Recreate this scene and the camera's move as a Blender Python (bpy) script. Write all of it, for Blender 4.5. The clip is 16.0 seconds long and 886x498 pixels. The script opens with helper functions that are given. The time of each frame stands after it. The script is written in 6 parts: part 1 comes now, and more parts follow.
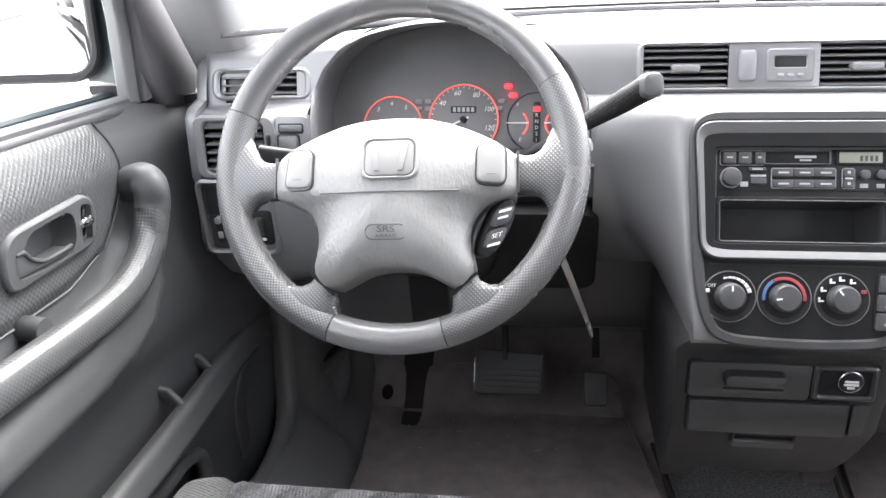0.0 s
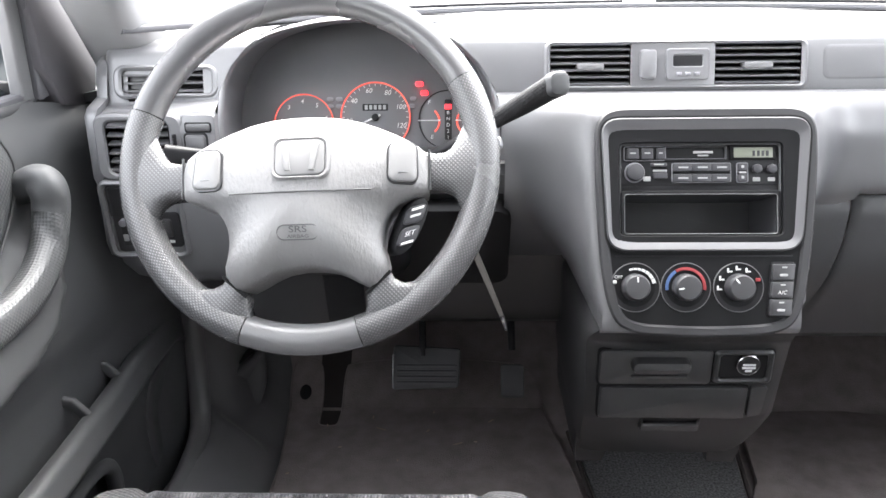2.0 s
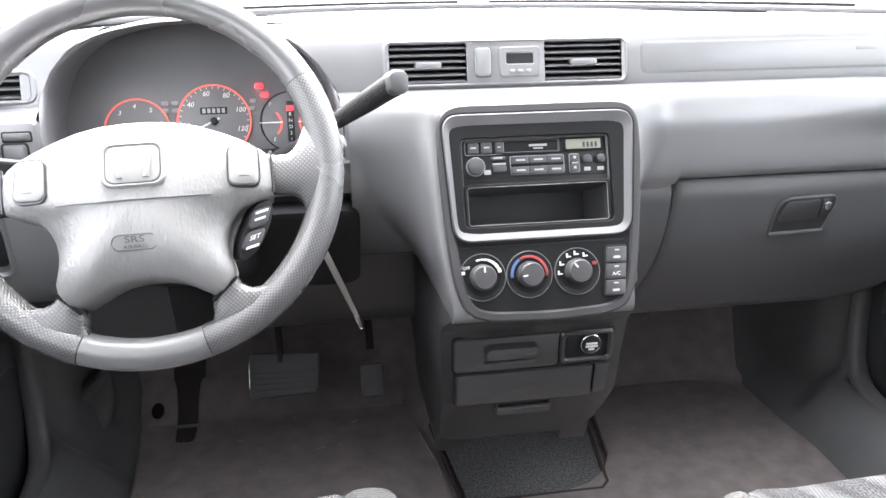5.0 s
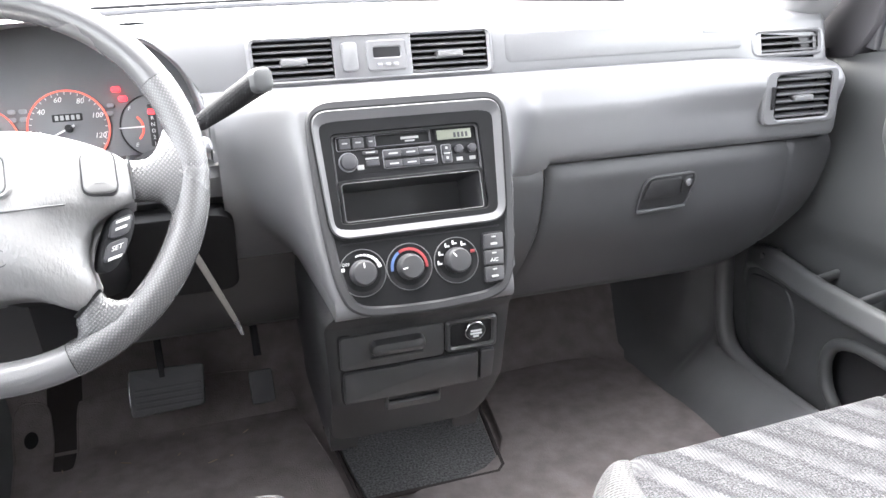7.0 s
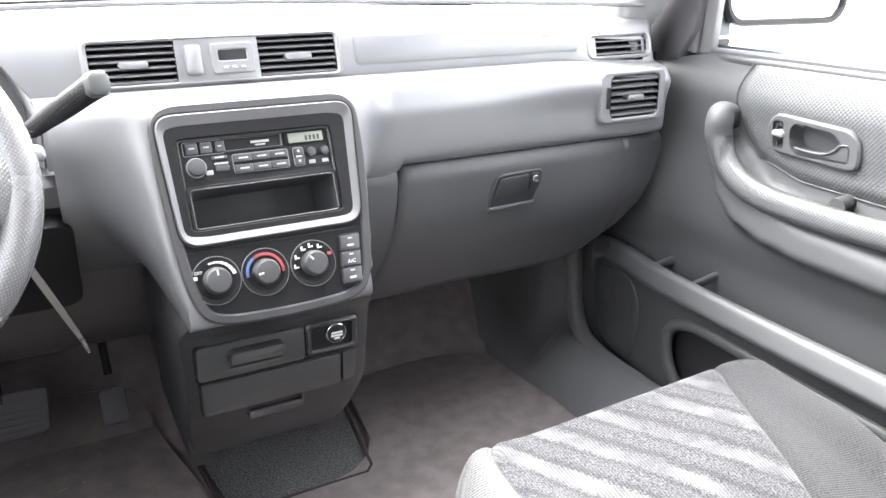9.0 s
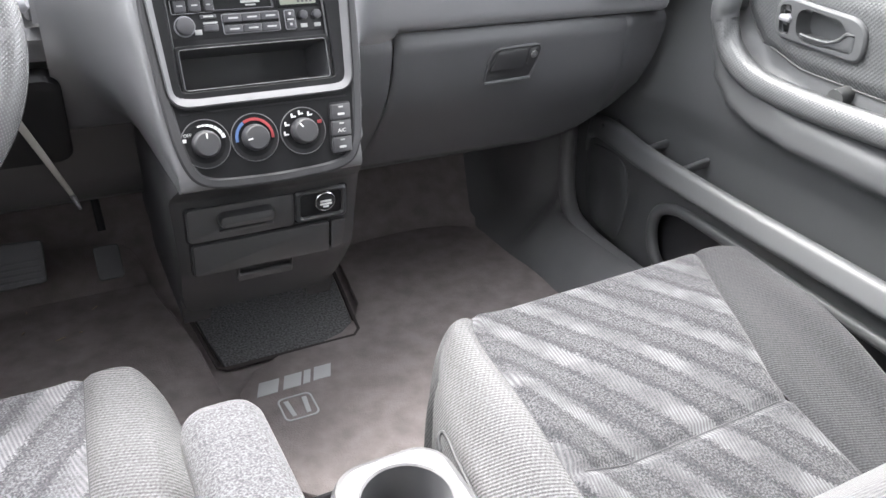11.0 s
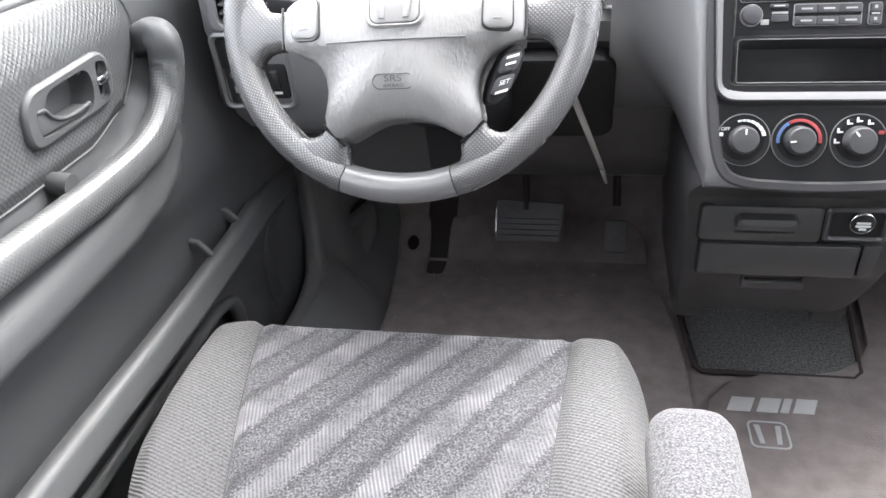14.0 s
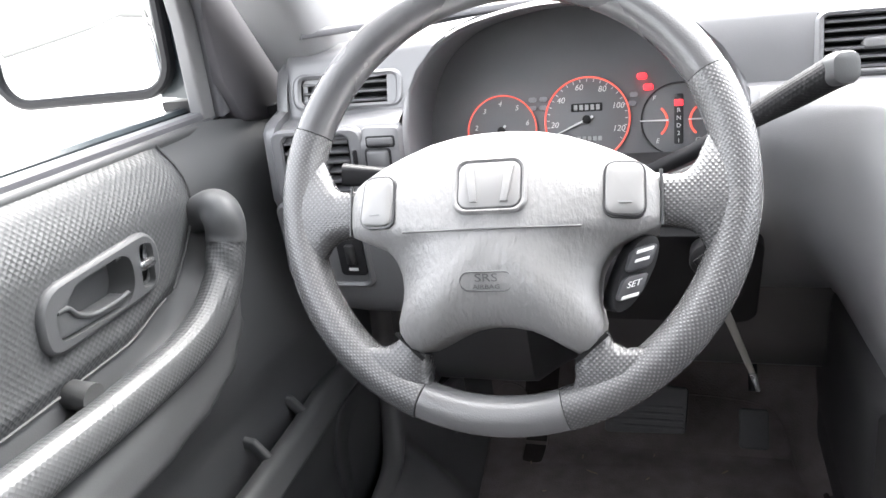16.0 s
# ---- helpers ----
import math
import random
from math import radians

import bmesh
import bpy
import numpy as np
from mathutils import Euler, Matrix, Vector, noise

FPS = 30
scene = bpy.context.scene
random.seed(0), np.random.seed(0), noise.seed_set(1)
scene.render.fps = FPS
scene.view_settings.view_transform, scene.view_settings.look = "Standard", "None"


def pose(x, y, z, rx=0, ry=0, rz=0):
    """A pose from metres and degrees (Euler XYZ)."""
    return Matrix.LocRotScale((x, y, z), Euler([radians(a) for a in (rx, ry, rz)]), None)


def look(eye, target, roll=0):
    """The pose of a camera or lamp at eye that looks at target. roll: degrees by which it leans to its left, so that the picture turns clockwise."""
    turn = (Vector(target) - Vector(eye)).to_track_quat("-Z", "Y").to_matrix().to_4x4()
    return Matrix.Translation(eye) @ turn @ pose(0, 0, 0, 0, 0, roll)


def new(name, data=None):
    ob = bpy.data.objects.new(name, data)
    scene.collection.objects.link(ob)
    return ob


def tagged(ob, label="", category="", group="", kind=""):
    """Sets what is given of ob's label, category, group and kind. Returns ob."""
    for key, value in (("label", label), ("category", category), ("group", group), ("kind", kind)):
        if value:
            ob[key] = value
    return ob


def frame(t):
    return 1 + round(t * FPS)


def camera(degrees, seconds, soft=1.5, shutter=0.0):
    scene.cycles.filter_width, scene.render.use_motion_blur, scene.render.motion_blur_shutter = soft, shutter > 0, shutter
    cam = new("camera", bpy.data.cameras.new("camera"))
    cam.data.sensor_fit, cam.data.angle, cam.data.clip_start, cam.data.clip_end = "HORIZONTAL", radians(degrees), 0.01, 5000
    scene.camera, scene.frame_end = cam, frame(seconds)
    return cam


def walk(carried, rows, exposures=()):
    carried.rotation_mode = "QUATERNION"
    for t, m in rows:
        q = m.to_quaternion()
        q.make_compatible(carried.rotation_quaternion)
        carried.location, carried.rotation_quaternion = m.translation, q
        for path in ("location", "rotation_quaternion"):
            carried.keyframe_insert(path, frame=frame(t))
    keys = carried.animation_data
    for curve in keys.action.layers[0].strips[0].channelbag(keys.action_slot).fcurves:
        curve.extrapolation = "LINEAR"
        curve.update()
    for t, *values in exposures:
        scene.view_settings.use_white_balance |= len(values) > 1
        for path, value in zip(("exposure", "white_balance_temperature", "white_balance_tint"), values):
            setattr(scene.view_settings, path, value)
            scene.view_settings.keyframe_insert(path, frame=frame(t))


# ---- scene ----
cam = camera(59.78, 16.0)
# seconds, eye in metres, yaw to the left, pitch up and roll in degrees
PATH = [
    (0.0, -0.2613, 0.1409, 0.8352, 8.73, -19.59, -1.81),
    (0.5, -0.2596, 0.1414, 0.8370, 7.58, -19.84, -1.37),
    (1.0, -0.2587, 0.1406, 0.8363, 5.93, -20.00, -1.43),
    (1.5, -0.2584, 0.1395, 0.8373, 4.18, -19.99, -1.17),
    (2.0, -0.2567, 0.1383, 0.8389, 2.26, -20.07, -0.88),
    (2.5, -0.2570, 0.1372, 0.8388, 0.97, -20.08, -1.09),
    (3.0, -0.2558, 0.1368, 0.8398, -0.47, -20.35, -0.85),
    (3.5, -0.2544, 0.1362, 0.8389, -1.94, -20.52, -1.19),
    (4.0, -0.2533, 0.1339, 0.8390, -3.95, -20.26, -0.99),
    (6.5, -0.2377, 0.1276, 0.8346, -15.92, -20.37, -0.86),
    (7.0, -0.2341, 0.1272, 0.8343, -17.59, -20.47, -1.30),
    (7.5, -0.2313, 0.1240, 0.8347, -19.63, -20.22, -1.15),
    (8.0, -0.2314, 0.1213, 0.8349, -20.99, -20.14, -1.26),
    (8.5, -0.2302, 0.1162, 0.8344, -24.38, -20.11, -0.74),
    (9.0, -0.2302, 0.1136, 0.8343, -28.34, -20.34, -0.11),
    (11.5, -0.2232, 0.1019, 0.8416, -28.29, -32.48, 3.73),
    (12.0, -0.2280, 0.1065, 0.8407, -21.15, -35.27, 2.57),
    (12.5, -0.2288, 0.1142, 0.8394, -12.41, -37.32, 1.92),
    (13.0, -0.2267, 0.1210, 0.8373, -7.06, -36.27, 1.61),
    (13.5, -0.2291, 0.1279, 0.8394, 2.98, -34.18, -1.15),
    (14.0, -0.2345, 0.1291, 0.8349, 12.23, -30.21, -4.35),
    (14.5, -0.2385, 0.1281, 0.8379, 13.54, -24.99, -3.65),
    (15.0, -0.2462, 0.1257, 0.8381, 11.36, -22.80, -4.11),
    (15.5, -0.2613, 0.1762, 0.8460, 13.65, -19.88, -3.49),
    (16.0, -0.2799, 0.3154, 0.8248, 18.72, -19.93, -6.42),
]
EXPOSURES = ((0, 3.55), (4.2, 3.79), (6.5, 4.12), (8, 4.22), (9.2, 4.18), (11.5, 3.65), (12.5, 3.66), (14, 3.78), (15, 3.95), (16, 3.48))
walk(cam, [(t, pose(x, y, z) @ pose(0, 0, 0, 0, 0, yaw) @ pose(0, 0, 0, 90 + pitch, 0, 0) @ pose(0, 0, 0, 0, 0, roll)) for t, x, y, z, yaw, pitch, roll in PATH], EXPOSURES)

# ---- light ----
world = bpy.data.worlds.new("overcast_sky")
scene.world = world
world.use_nodes = True
wn = world.node_tree.nodes
wl = world.node_tree.links
wn.clear()
sky = wn.new("ShaderNodeTexSky")
sky.sky_type = "NISHITA"
sky.sun_disc = False
sky.sun_elevation, sky.sun_rotation = radians(54), radians(0)
sky.dust_density = 4.0
pale = wn.new("ShaderNodeHueSaturation")
pale.inputs["Saturation"].default_value = 0.18
back = wn.new("ShaderNodeBackground")
back.inputs["Strength"].default_value = 0.15
wout = wn.new("ShaderNodeOutputWorld")
wl.new(sky.outputs[0], pale.inputs["Color"])
wl.new(pale.outputs[0], back.inputs["Color"])
wl.new(back.outputs[0], wout.inputs["Surface"])

sun_data = bpy.data.lights.new("sun", "SUN")
sun_data.energy, sun_data.angle, sun_data.color = 0.8, radians(70), (1.0, 0.98, 0.95)
sun = new("sun", sun_data)
sun.matrix_world = look((0.0, 2.2, 3.1), (0, 0, 0))

# ---- materials ----


def material(name, color, rough=0.5, metal=0.0, vary=0.12, vscale=6.0, bump=0.0, bscale=400.0, kind="noise", spec=0.5, coat=0.0, stretch=None):
    """A procedural surface: base colour with slow variation, fine relief, worn gloss."""
    m = bpy.data.materials.new(name)
    m.use_nodes = True
    n, l = m.node_tree.nodes, m.node_tree.links
    b = n["Principled BSDF"]
    tc = n.new("ShaderNodeTexCoord")
    slow = n.new("ShaderNodeTexNoise")
    slow.inputs["Scale"].default_value, slow.inputs["Detail"].default_value = vscale, 5.0
    l.new(tc.outputs["Object"], slow.inputs["Vector"])
    ramp = n.new("ShaderNodeMapRange")
    ramp.inputs["From Min"].default_value, ramp.inputs["From Max"].default_value = 0.3, 0.7
    ramp.inputs["To Min"].default_value, ramp.inputs["To Max"].default_value = 1 - vary, 1 + vary
    l.new(slow.outputs["Fac"], ramp.inputs["Value"])
    mul = n.new("ShaderNodeVectorMath")
    mul.operation = "SCALE"
    mul.inputs[0].default_value = color
    l.new(ramp.outputs[0], mul.inputs["Scale"])
    l.new(mul.outputs[0], b.inputs["Base Color"])
    rr = n.new("ShaderNodeMapRange")
    rr.inputs["To Min"].default_value, rr.inputs["To Max"].default_value = rough * 0.88, min(1.0, rough * 1.12)
    l.new(slow.outputs["Fac"], rr.inputs["Value"])
    l.new(rr.outputs[0], b.inputs["Roughness"])
    b.inputs["Metallic"].default_value = metal
    b.inputs["Specular IOR Level"].default_value = spec
    b.inputs["Coat Weight"].default_value = coat
    if bump:
        place = tc.outputs["Object"]
        if kind == "holes":
            place = tc.outputs["UV"]
            turn = n.new("ShaderNodeVectorRotate")
            turn.inputs["Angle"].default_value = radians(45)
            l.new(place, turn.inputs["Vector"])
            place = turn.outputs[0]
        if kind == "dots":
            turn = n.new("ShaderNodeVectorRotate")
            turn.rotation_type = "X_AXIS"
            turn.inputs["Angle"].default_value = radians(52)
            l.new(place, turn.inputs["Vector"])
            place = turn.outputs[0]
        if kind == "noise":
            t = n.new("ShaderNodeTexNoise")
            t.inputs["Detail"].default_value = 3.0
            out = t.outputs["Fac"]
        else:
            t = n.new("ShaderNodeTexVoronoi")
            out = t.outputs["Distance"]
            if kind == "holes":
                t.voronoi_dimensions = "2D"
                t.inputs["Randomness"].default_value = 0.0
                cut = n.new("ShaderNodeMapRange")
                cut.inputs["From Min"].default_value, cut.inputs["From Max"].default_value = 0.12, 0.42
                l.new(out, cut.inputs["Value"])
                out = cut.outputs[0]
                wear = n.new("ShaderNodeMapRange")
                wear.inputs["To Min"].default_value, wear.inputs["To Max"].default_value = 1.22, 0.76
                l.new(out, wear.inputs["Value"])
                both = n.new("ShaderNodeMath")
                both.operation = "MULTIPLY"
                l.new(ramp.outputs[0], both.inputs[0])
                l.new(wear.outputs[0], both.inputs[1])
                l.new(both.outputs[0], mul.inputs["Scale"])
            if kind == "dots":
                t.inputs["Randomness"].default_value = 0.0
        if stretch:
            longer = n.new("ShaderNodeVectorMath")
            longer.operation = "MULTIPLY"
            longer.inputs[1].default_value = stretch
            l.new(place, longer.inputs[0])
            place = longer.outputs[0]
        t.inputs["Scale"].default_value = bscale
        l.new(place, t.inputs["Vector"])
        bp = n.new("ShaderNodeBump")
        bp.inputs["Strength"].default_value, bp.inputs["Distance"].default_value = bump, 0.5 / bscale
        bp.invert = kind == "holes"
        l.new(out, bp.inputs["Height"])
        l.new(bp.outputs[0], b.inputs["Normal"])
    return m


def emissive(name, color, strength):
    m = bpy.data.materials.new(name)
    m.use_nodes = True
    b = m.node_tree.nodes["Principled BSDF"]
    b.inputs["Base Color"].default_value = (*color, 1)
    b.inputs["Emission Color"].default_value = (*color, 1)
    b.inputs["Emission Strength"].default_value = strength
    return m


def cloth(name, light, dark, slope, stripe, rib, along=0.25):
    """Woven seat cloth: diagonal ribbed stripes between speckled and plain bands, or a plain rib or tweed."""
    m = bpy.data.materials.new(name)
    m.use_nodes = True
    n, l = m.node_tree.nodes, m.node_tree.links
    b = n["Principled BSDF"]
    b.inputs["Roughness"].default_value = 0.95
    b.inputs["Specular IOR Level"].default_value = 0.15
    b.inputs["Sheen Weight"].default_value = 0.05
    tc = n.new("ShaderNodeTexCoord")
    sep = n.new("ShaderNodeSeparateXYZ")
    l.new(tc.outputs["Object"], sep.inputs[0])

    def calc(op, a, c):
        q = n.new("ShaderNodeMath")
        q.operation = op
        for i, v in enumerate((a, c)):
            if isinstance(v, (int, float)):
                q.inputs[i].default_value = v
            else:
                l.new(v, q.inputs[i])
        return q.outputs[0]

    def span(v, lo, hi, out0=0.0, out1=1.0):
        q = n.new("ShaderNodeMapRange")
        q.inputs["From Min"].default_value, q.inputs["From Max"].default_value = lo, hi
        q.inputs["To Min"].default_value, q.inputs["To Max"].default_value = out0, out1
        l.new(v, q.inputs["Value"])
        return q.outputs[0]

    def noise(scale, detail):
        q = n.new("ShaderNodeTexNoise")
        q.inputs["Scale"].default_value, q.inputs["Detail"].default_value = scale, detail
        l.new(tc.outputs["Object"], q.inputs["Vector"])
        return q.outputs["Fac"]

    X, Y, Z = sep.outputs["X"], sep.outputs["Y"], sep.outputs["Z"]
    grain, wob = noise(480.0 if rib else 520.0, 2.0), noise(9.0, 4.0)
    if along < 1:
        run = calc("ADD", X, calc("MULTIPLY", calc("ADD", Y, calc("MULTIPLY", Z, 3.2)), along))
    else:
        run = calc("ADD", Y, calc("ADD", calc("MULTIPLY", X, 0.35), calc("MULTIPLY", Z, 0.5)))
    run = calc("ADD", run, calc("MULTIPLY", wob, 0.003))
    fine = calc("SINE", calc("MULTIPLY", run, rib), 0.0)
    if stripe:
        across = calc("SUBTRACT", Y, calc("MULTIPLY", X, slope))
        across = calc("ADD", across, calc("MULTIPLY", wob, 0.010))
        edge = calc("ADD", calc("MULTIPLY", calc("SUBTRACT", noise(420.0, 1.0), 0.5), 0.26), calc("MULTIPLY", calc("SUBTRACT", noise(38.0, 2.0), 0.5), 0.16))
        p = calc("FRACT", calc("ADD", calc("DIVIDE", across, stripe), edge), 0.0)
        swing = calc("MULTIPLY", calc("SINE", calc("MULTIPLY", across, 2.3 / stripe), 0.0), 0.07)
        band = calc("MULTIPLY", span(p, 0.03, 0.06), span(calc("ADD", p, swing), 0.40, 0.36))
        streak = calc("MAXIMUM", calc("MULTIPLY", span(p, 0.40, 0.46), span(p, 0.62, 0.52)), span(p, 0.90, 0.97))
        patch = span(noise(24.0, 3.0), 0.36, 0.64, 0.34, 1.0)
        ribbed = calc("MULTIPLY", calc("MULTIPLY", band, patch), calc("ADD", 0.72, calc("MULTIPLY", fine, 0.28)))
        speck = calc("MULTIPLY", span(grain, 0.38, 0.66, 0.08, 0.60), calc("SUBTRACT", 1.0, calc("MULTIPLY", streak, 0.55)))
        fac = calc("MAXIMUM", ribbed, speck)
    elif rib:
        twill = calc("SINE", calc("MULTIPLY", calc("SUBTRACT", calc("MULTIPLY", X, 0.8), calc("MULTIPLY", Y, 0.6)), rib * 0.9), 0.0)
        fac = calc("ADD", calc("MULTIPLY", calc("ADD", fine, 1.0), 0.17), calc("ADD", calc("MULTIPLY", calc("ADD", twill, 1.0), 0.08), span(grain, 0.30, 0.70, 0.0, 0.5)))
    else:
        fac = span(grain, 0.36, 0.64)
    mix = n.new("ShaderNodeMix")
    mix.data_type = "RGBA"
    mix.inputs["A"].default_value, mix.inputs["B"].default_value = (*dark, 1), (*light, 1)
    l.new(fac, mix.inputs["Factor"])
    l.new(mix.outputs["Result"], b.inputs["Base Color"])
    bp = n.new("ShaderNodeBump")
    bp.inputs["Strength"].default_value, bp.inputs["Distance"].default_value = 0.5, 0.0012
    l.new(calc("ADD", calc("MULTIPLY", fine, 0.35), grain), bp.inputs["Height"])
    l.new(bp.outputs[0], b.inputs["Normal"])
    return m


def clear(name, tint=(1, 1, 1), rough=0.0):
    m = bpy.data.materials.new(name)
    m.use_nodes = True
    b = m.node_tree.nodes["Principled BSDF"]
    b.inputs["Base Color"].default_value = (*tint, 1)
    b.inputs["Transmission Weight"].default_value = 1.0
    b.inputs["Roughness"].default_value = rough
    b.inputs["IOR"].default_value = 1.02
    return m


def smoked(name, through_):
    """Dark tinted glass that lets a share of the daylight in."""
    m = bpy.data.materials.new(name)
    m.use_nodes = True
    n, l = m.node_tree.nodes, m.node_tree.links
    n.remove(n["Principled BSDF"])
    clear_, gloss, mix, fres = n.new("ShaderNodeBsdfTransparent"), n.new("ShaderNodeBsdfGlossy"), n.new("ShaderNodeMixShader"), n.new("ShaderNodeFresnel")
    clear_.inputs["Color"].default_value = (through_, through_ * 1.02, through_ * 1.01, 1)
    gloss.inputs["Roughness"].default_value = 0.02
    l.new(fres.outputs[0], mix.inputs["Fac"])
    l.new(clear_.outputs[0], mix.inputs[1])
    l.new(gloss.outputs[0], mix.inputs[2])
    l.new(mix.outputs[0], n["Material Output"].inputs["Surface"])
    return m


DASH = material("dash_plastic", (0.165, 0.165, 0.174), 0.33, bump=0.25, bscale=900, vary=0.05, spec=1.0)
DARK = material("dark_plastic", (0.028, 0.028, 0.03), 0.42, bump=0.2, bscale=900, vary=0.1)
PANEL = material("console_panel_plastic", (0.016, 0.016, 0.0173), 0.55, bump=0.15, bscale=1100, vary=0.08, spec=0.15)
SILVER = material("silver_grey_trim", (0.15, 0.15, 0.155), 0.48, metal=0.3, vary=0.06)
DOORP = material("door_plastic", (0.076, 0.078, 0.081), 0.48, bump=0.25, bscale=800, vary=0.06, spec=0.5)
DOORC = material("door_dimpled_vinyl", (0.073, 0.075, 0.077), 0.45, bump=0.45, bscale=210, kind="dots", vary=0.06, spec=0.6, stretch=(0.0, 1.0, 1.0))
# Insert vinyl again, darkened to stand for shade on the arm pull.
GRIPC = material("shaded_grip_vinyl", (0.064, 0.066, 0.068), 0.42, bump=0.45, bscale=260, kind="dots", vary=0.06, spec=0.8)
SLATM = material("vent_slat_plastic", (0.1, 0.1, 0.106), 0.38, spec=0.8)
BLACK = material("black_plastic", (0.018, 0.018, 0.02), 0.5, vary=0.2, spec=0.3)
VOIDM = material("matt_black", (0.008, 0.008, 0.009), 0.9, vary=0.2)
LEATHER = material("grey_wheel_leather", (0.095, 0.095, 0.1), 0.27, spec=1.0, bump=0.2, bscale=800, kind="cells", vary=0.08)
PERF = material("dimpled_wheel_leather", (0.115, 0.115, 0.119), 0.27, spec=1.0, bump=0.32, bscale=340, kind="holes", vary=0.06)
HUB = material("wheel_pad_plastic", (0.25, 0.248, 0.25), 0.33, bump=0.45, bscale=240, vary=0.08, stretch=(1.35, 0.7, 0.7), spec=0.8)
SMOOTHPAD = material("smooth_pad_plastic", (0.25, 0.248, 0.25), 0.30, vary=0.05, spec=0.75)
CARPET = material("brown_grey_carpet", (0.262, 0.23, 0.226), 0.98, bump=1.0, bscale=380, vary=0.16, vscale=30, spec=0.1)
MATDARK = material("charcoal_loop_carpet", (0.13, 0.13, 0.132), 0.98, bump=1.0, bscale=260, kind="cells", vary=0.55, vscale=260, spec=0.1)
KICK = material("kick_panel_plastic", (0.16, 0.16, 0.165), 0.35, bump=0.2, bscale=800, spec=0.8)
# Door grey darkened: shade low on the door is in this colour.
POCKETP = material("shaded_pocket_plastic", (0.06, 0.062, 0.064), 0.45, bump=0.2, bscale=800)
RIMP = material("console_rim_plastic", (0.055, 0.055, 0.058), 0.6, bump=0.15, bscale=1000, spec=0.3)
LIDP = material("lid_plastic", (0.058, 0.058, 0.062), 0.4, bump=0.2, bscale=900, spec=0.6)
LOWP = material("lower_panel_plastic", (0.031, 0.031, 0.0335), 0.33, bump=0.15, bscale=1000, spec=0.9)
# Smooth rim leather in a paler copy, for light on the lower rim.
RIMLOW = material("lit_wheel_leather", (0.165, 0.165, 0.17), 0.27, spec=1.0, bump=0.2, bscale=800, kind="cells", vary=0.08)
RUBBER = material("black_rubber", (0.115, 0.115, 0.119), 0.6, bump=0.3, bscale=500, spec=0.25)
KEYSTEEL = material("worn_key_steel", (0.32, 0.31, 0.29), 0.35, metal=1.0, vary=0.2)
METAL = material("bright_steel", (0.6, 0.6, 0.62), 0.25, metal=1.0, vary=0.1)
WHITE = material("white_marking", (0.8, 0.8, 0.8), 0.6, vary=0.03)
GREYMARK = material("grey_marking", (0.42, 0.42, 0.42), 0.6, vary=0.03)
RED = material("red_marking", (0.34, 0.05, 0.055), 0.5)
BLUE = material("blue_marking", (0.1, 0.17, 0.36), 0.5)
LAMPRED = emissive("lit_red_lamp", (1.0, 0.03, 0.04), 0.24)
RINGRED = emissive("lit_red_ring", (0.80, 0.10, 0.07), 0.12)
LCD = material("green_grey_display", (0.26, 0.275, 0.225), 0.3)
CLOTH_D = cloth("striped_seat_cloth", (0.155, 0.155, 0.163), (0.023, 0.023, 0.0265), 1.55, 0.152, 1600)
# Same cloth mirrored, darkened for the weaker light on the passenger seat.
CLOTH_P = cloth("striped_seat_cloth_mirrored_shaded", (0.100, 0.100, 0.1055), (0.0125, 0.0125, 0.0145), -1.78, 0.146, 1500, -0.15)
# Shaded copy of the bolster cloth, for the passenger's outer bolster.
CORD_D = cloth("ribbed_bolster_cloth_shaded", (0.041, 0.041, 0.044), (0.0105, 0.0105, 0.0115), 0, 0, 1800, 1)
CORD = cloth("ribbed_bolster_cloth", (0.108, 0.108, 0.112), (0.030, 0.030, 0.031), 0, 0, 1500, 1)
TWEED = cloth("tweed_armrest_cloth", (0.082, 0.082, 0.087), (0.032, 0.032, 0.035), 0, 0, 0)
RIBBED = material("ribbed_black_rubber", (0.018, 0.018, 0.0195), 0.7, bump=0.6, bscale=330, kind="dots", spec=0.3)
BINDING = material("dark_binding_and_notch_shade", (0.06, 0.052, 0.051), 0.95, spec=0.1)
CLUSTER = material("cluster_plastic", (0.175, 0.175, 0.184), 0.5)
STRAW = material("dry_leaf", (0.4, 0.32, 0.24), 0.8)
WOVEN = material("pale_woven_thread", (0.5, 0.5, 0.512), 0.9)
SEAMGREY = material("shaded_seam_plastic", (0.11, 0.11, 0.113), 0.6)
TRAY = material("light_grey_tray_plastic", (0.044, 0.044, 0.0462), 0.4, vary=0.04)
FRAMEP = material("window_frame_plastic", (0.17, 0.17, 0.176), 0.6, bump=0.2, bscale=700)
TRIM = material("pillar_trim_plastic", (0.26, 0.26, 0.267), 0.6, bump=0.2, bscale=700)
SEAL = material("dark_window_seal", (0.12, 0.12, 0.13), 0.6)
HEADLINER = material("pale_headliner_cloth", (0.62, 0.62, 0.61), 0.95, bump=0.4, bscale=500)
PAINT = material("dark_green_car_paint", (0.05, 0.062, 0.07), 0.3, coat=0.2, vary=0.05)
MIRRORM = material("mirror_silvering", (0.92, 0.93, 0.93), 0.02, metal=1.0, vary=0.0)
GLASS = clear("window_glass")
REAR_TINT = smoked("rear_tint_glass", 0.14)
GROUND = material("pale_concrete_ground", (0.55, 0.55, 0.54), 0.9, bump=0.3, bscale=40, vary=0.1, vscale=0.6)
LEAF = material("far_foliage", (0.03, 0.055, 0.025), 0.8, vary=0.4, vscale=0.5)

# ---- mesh tools ----


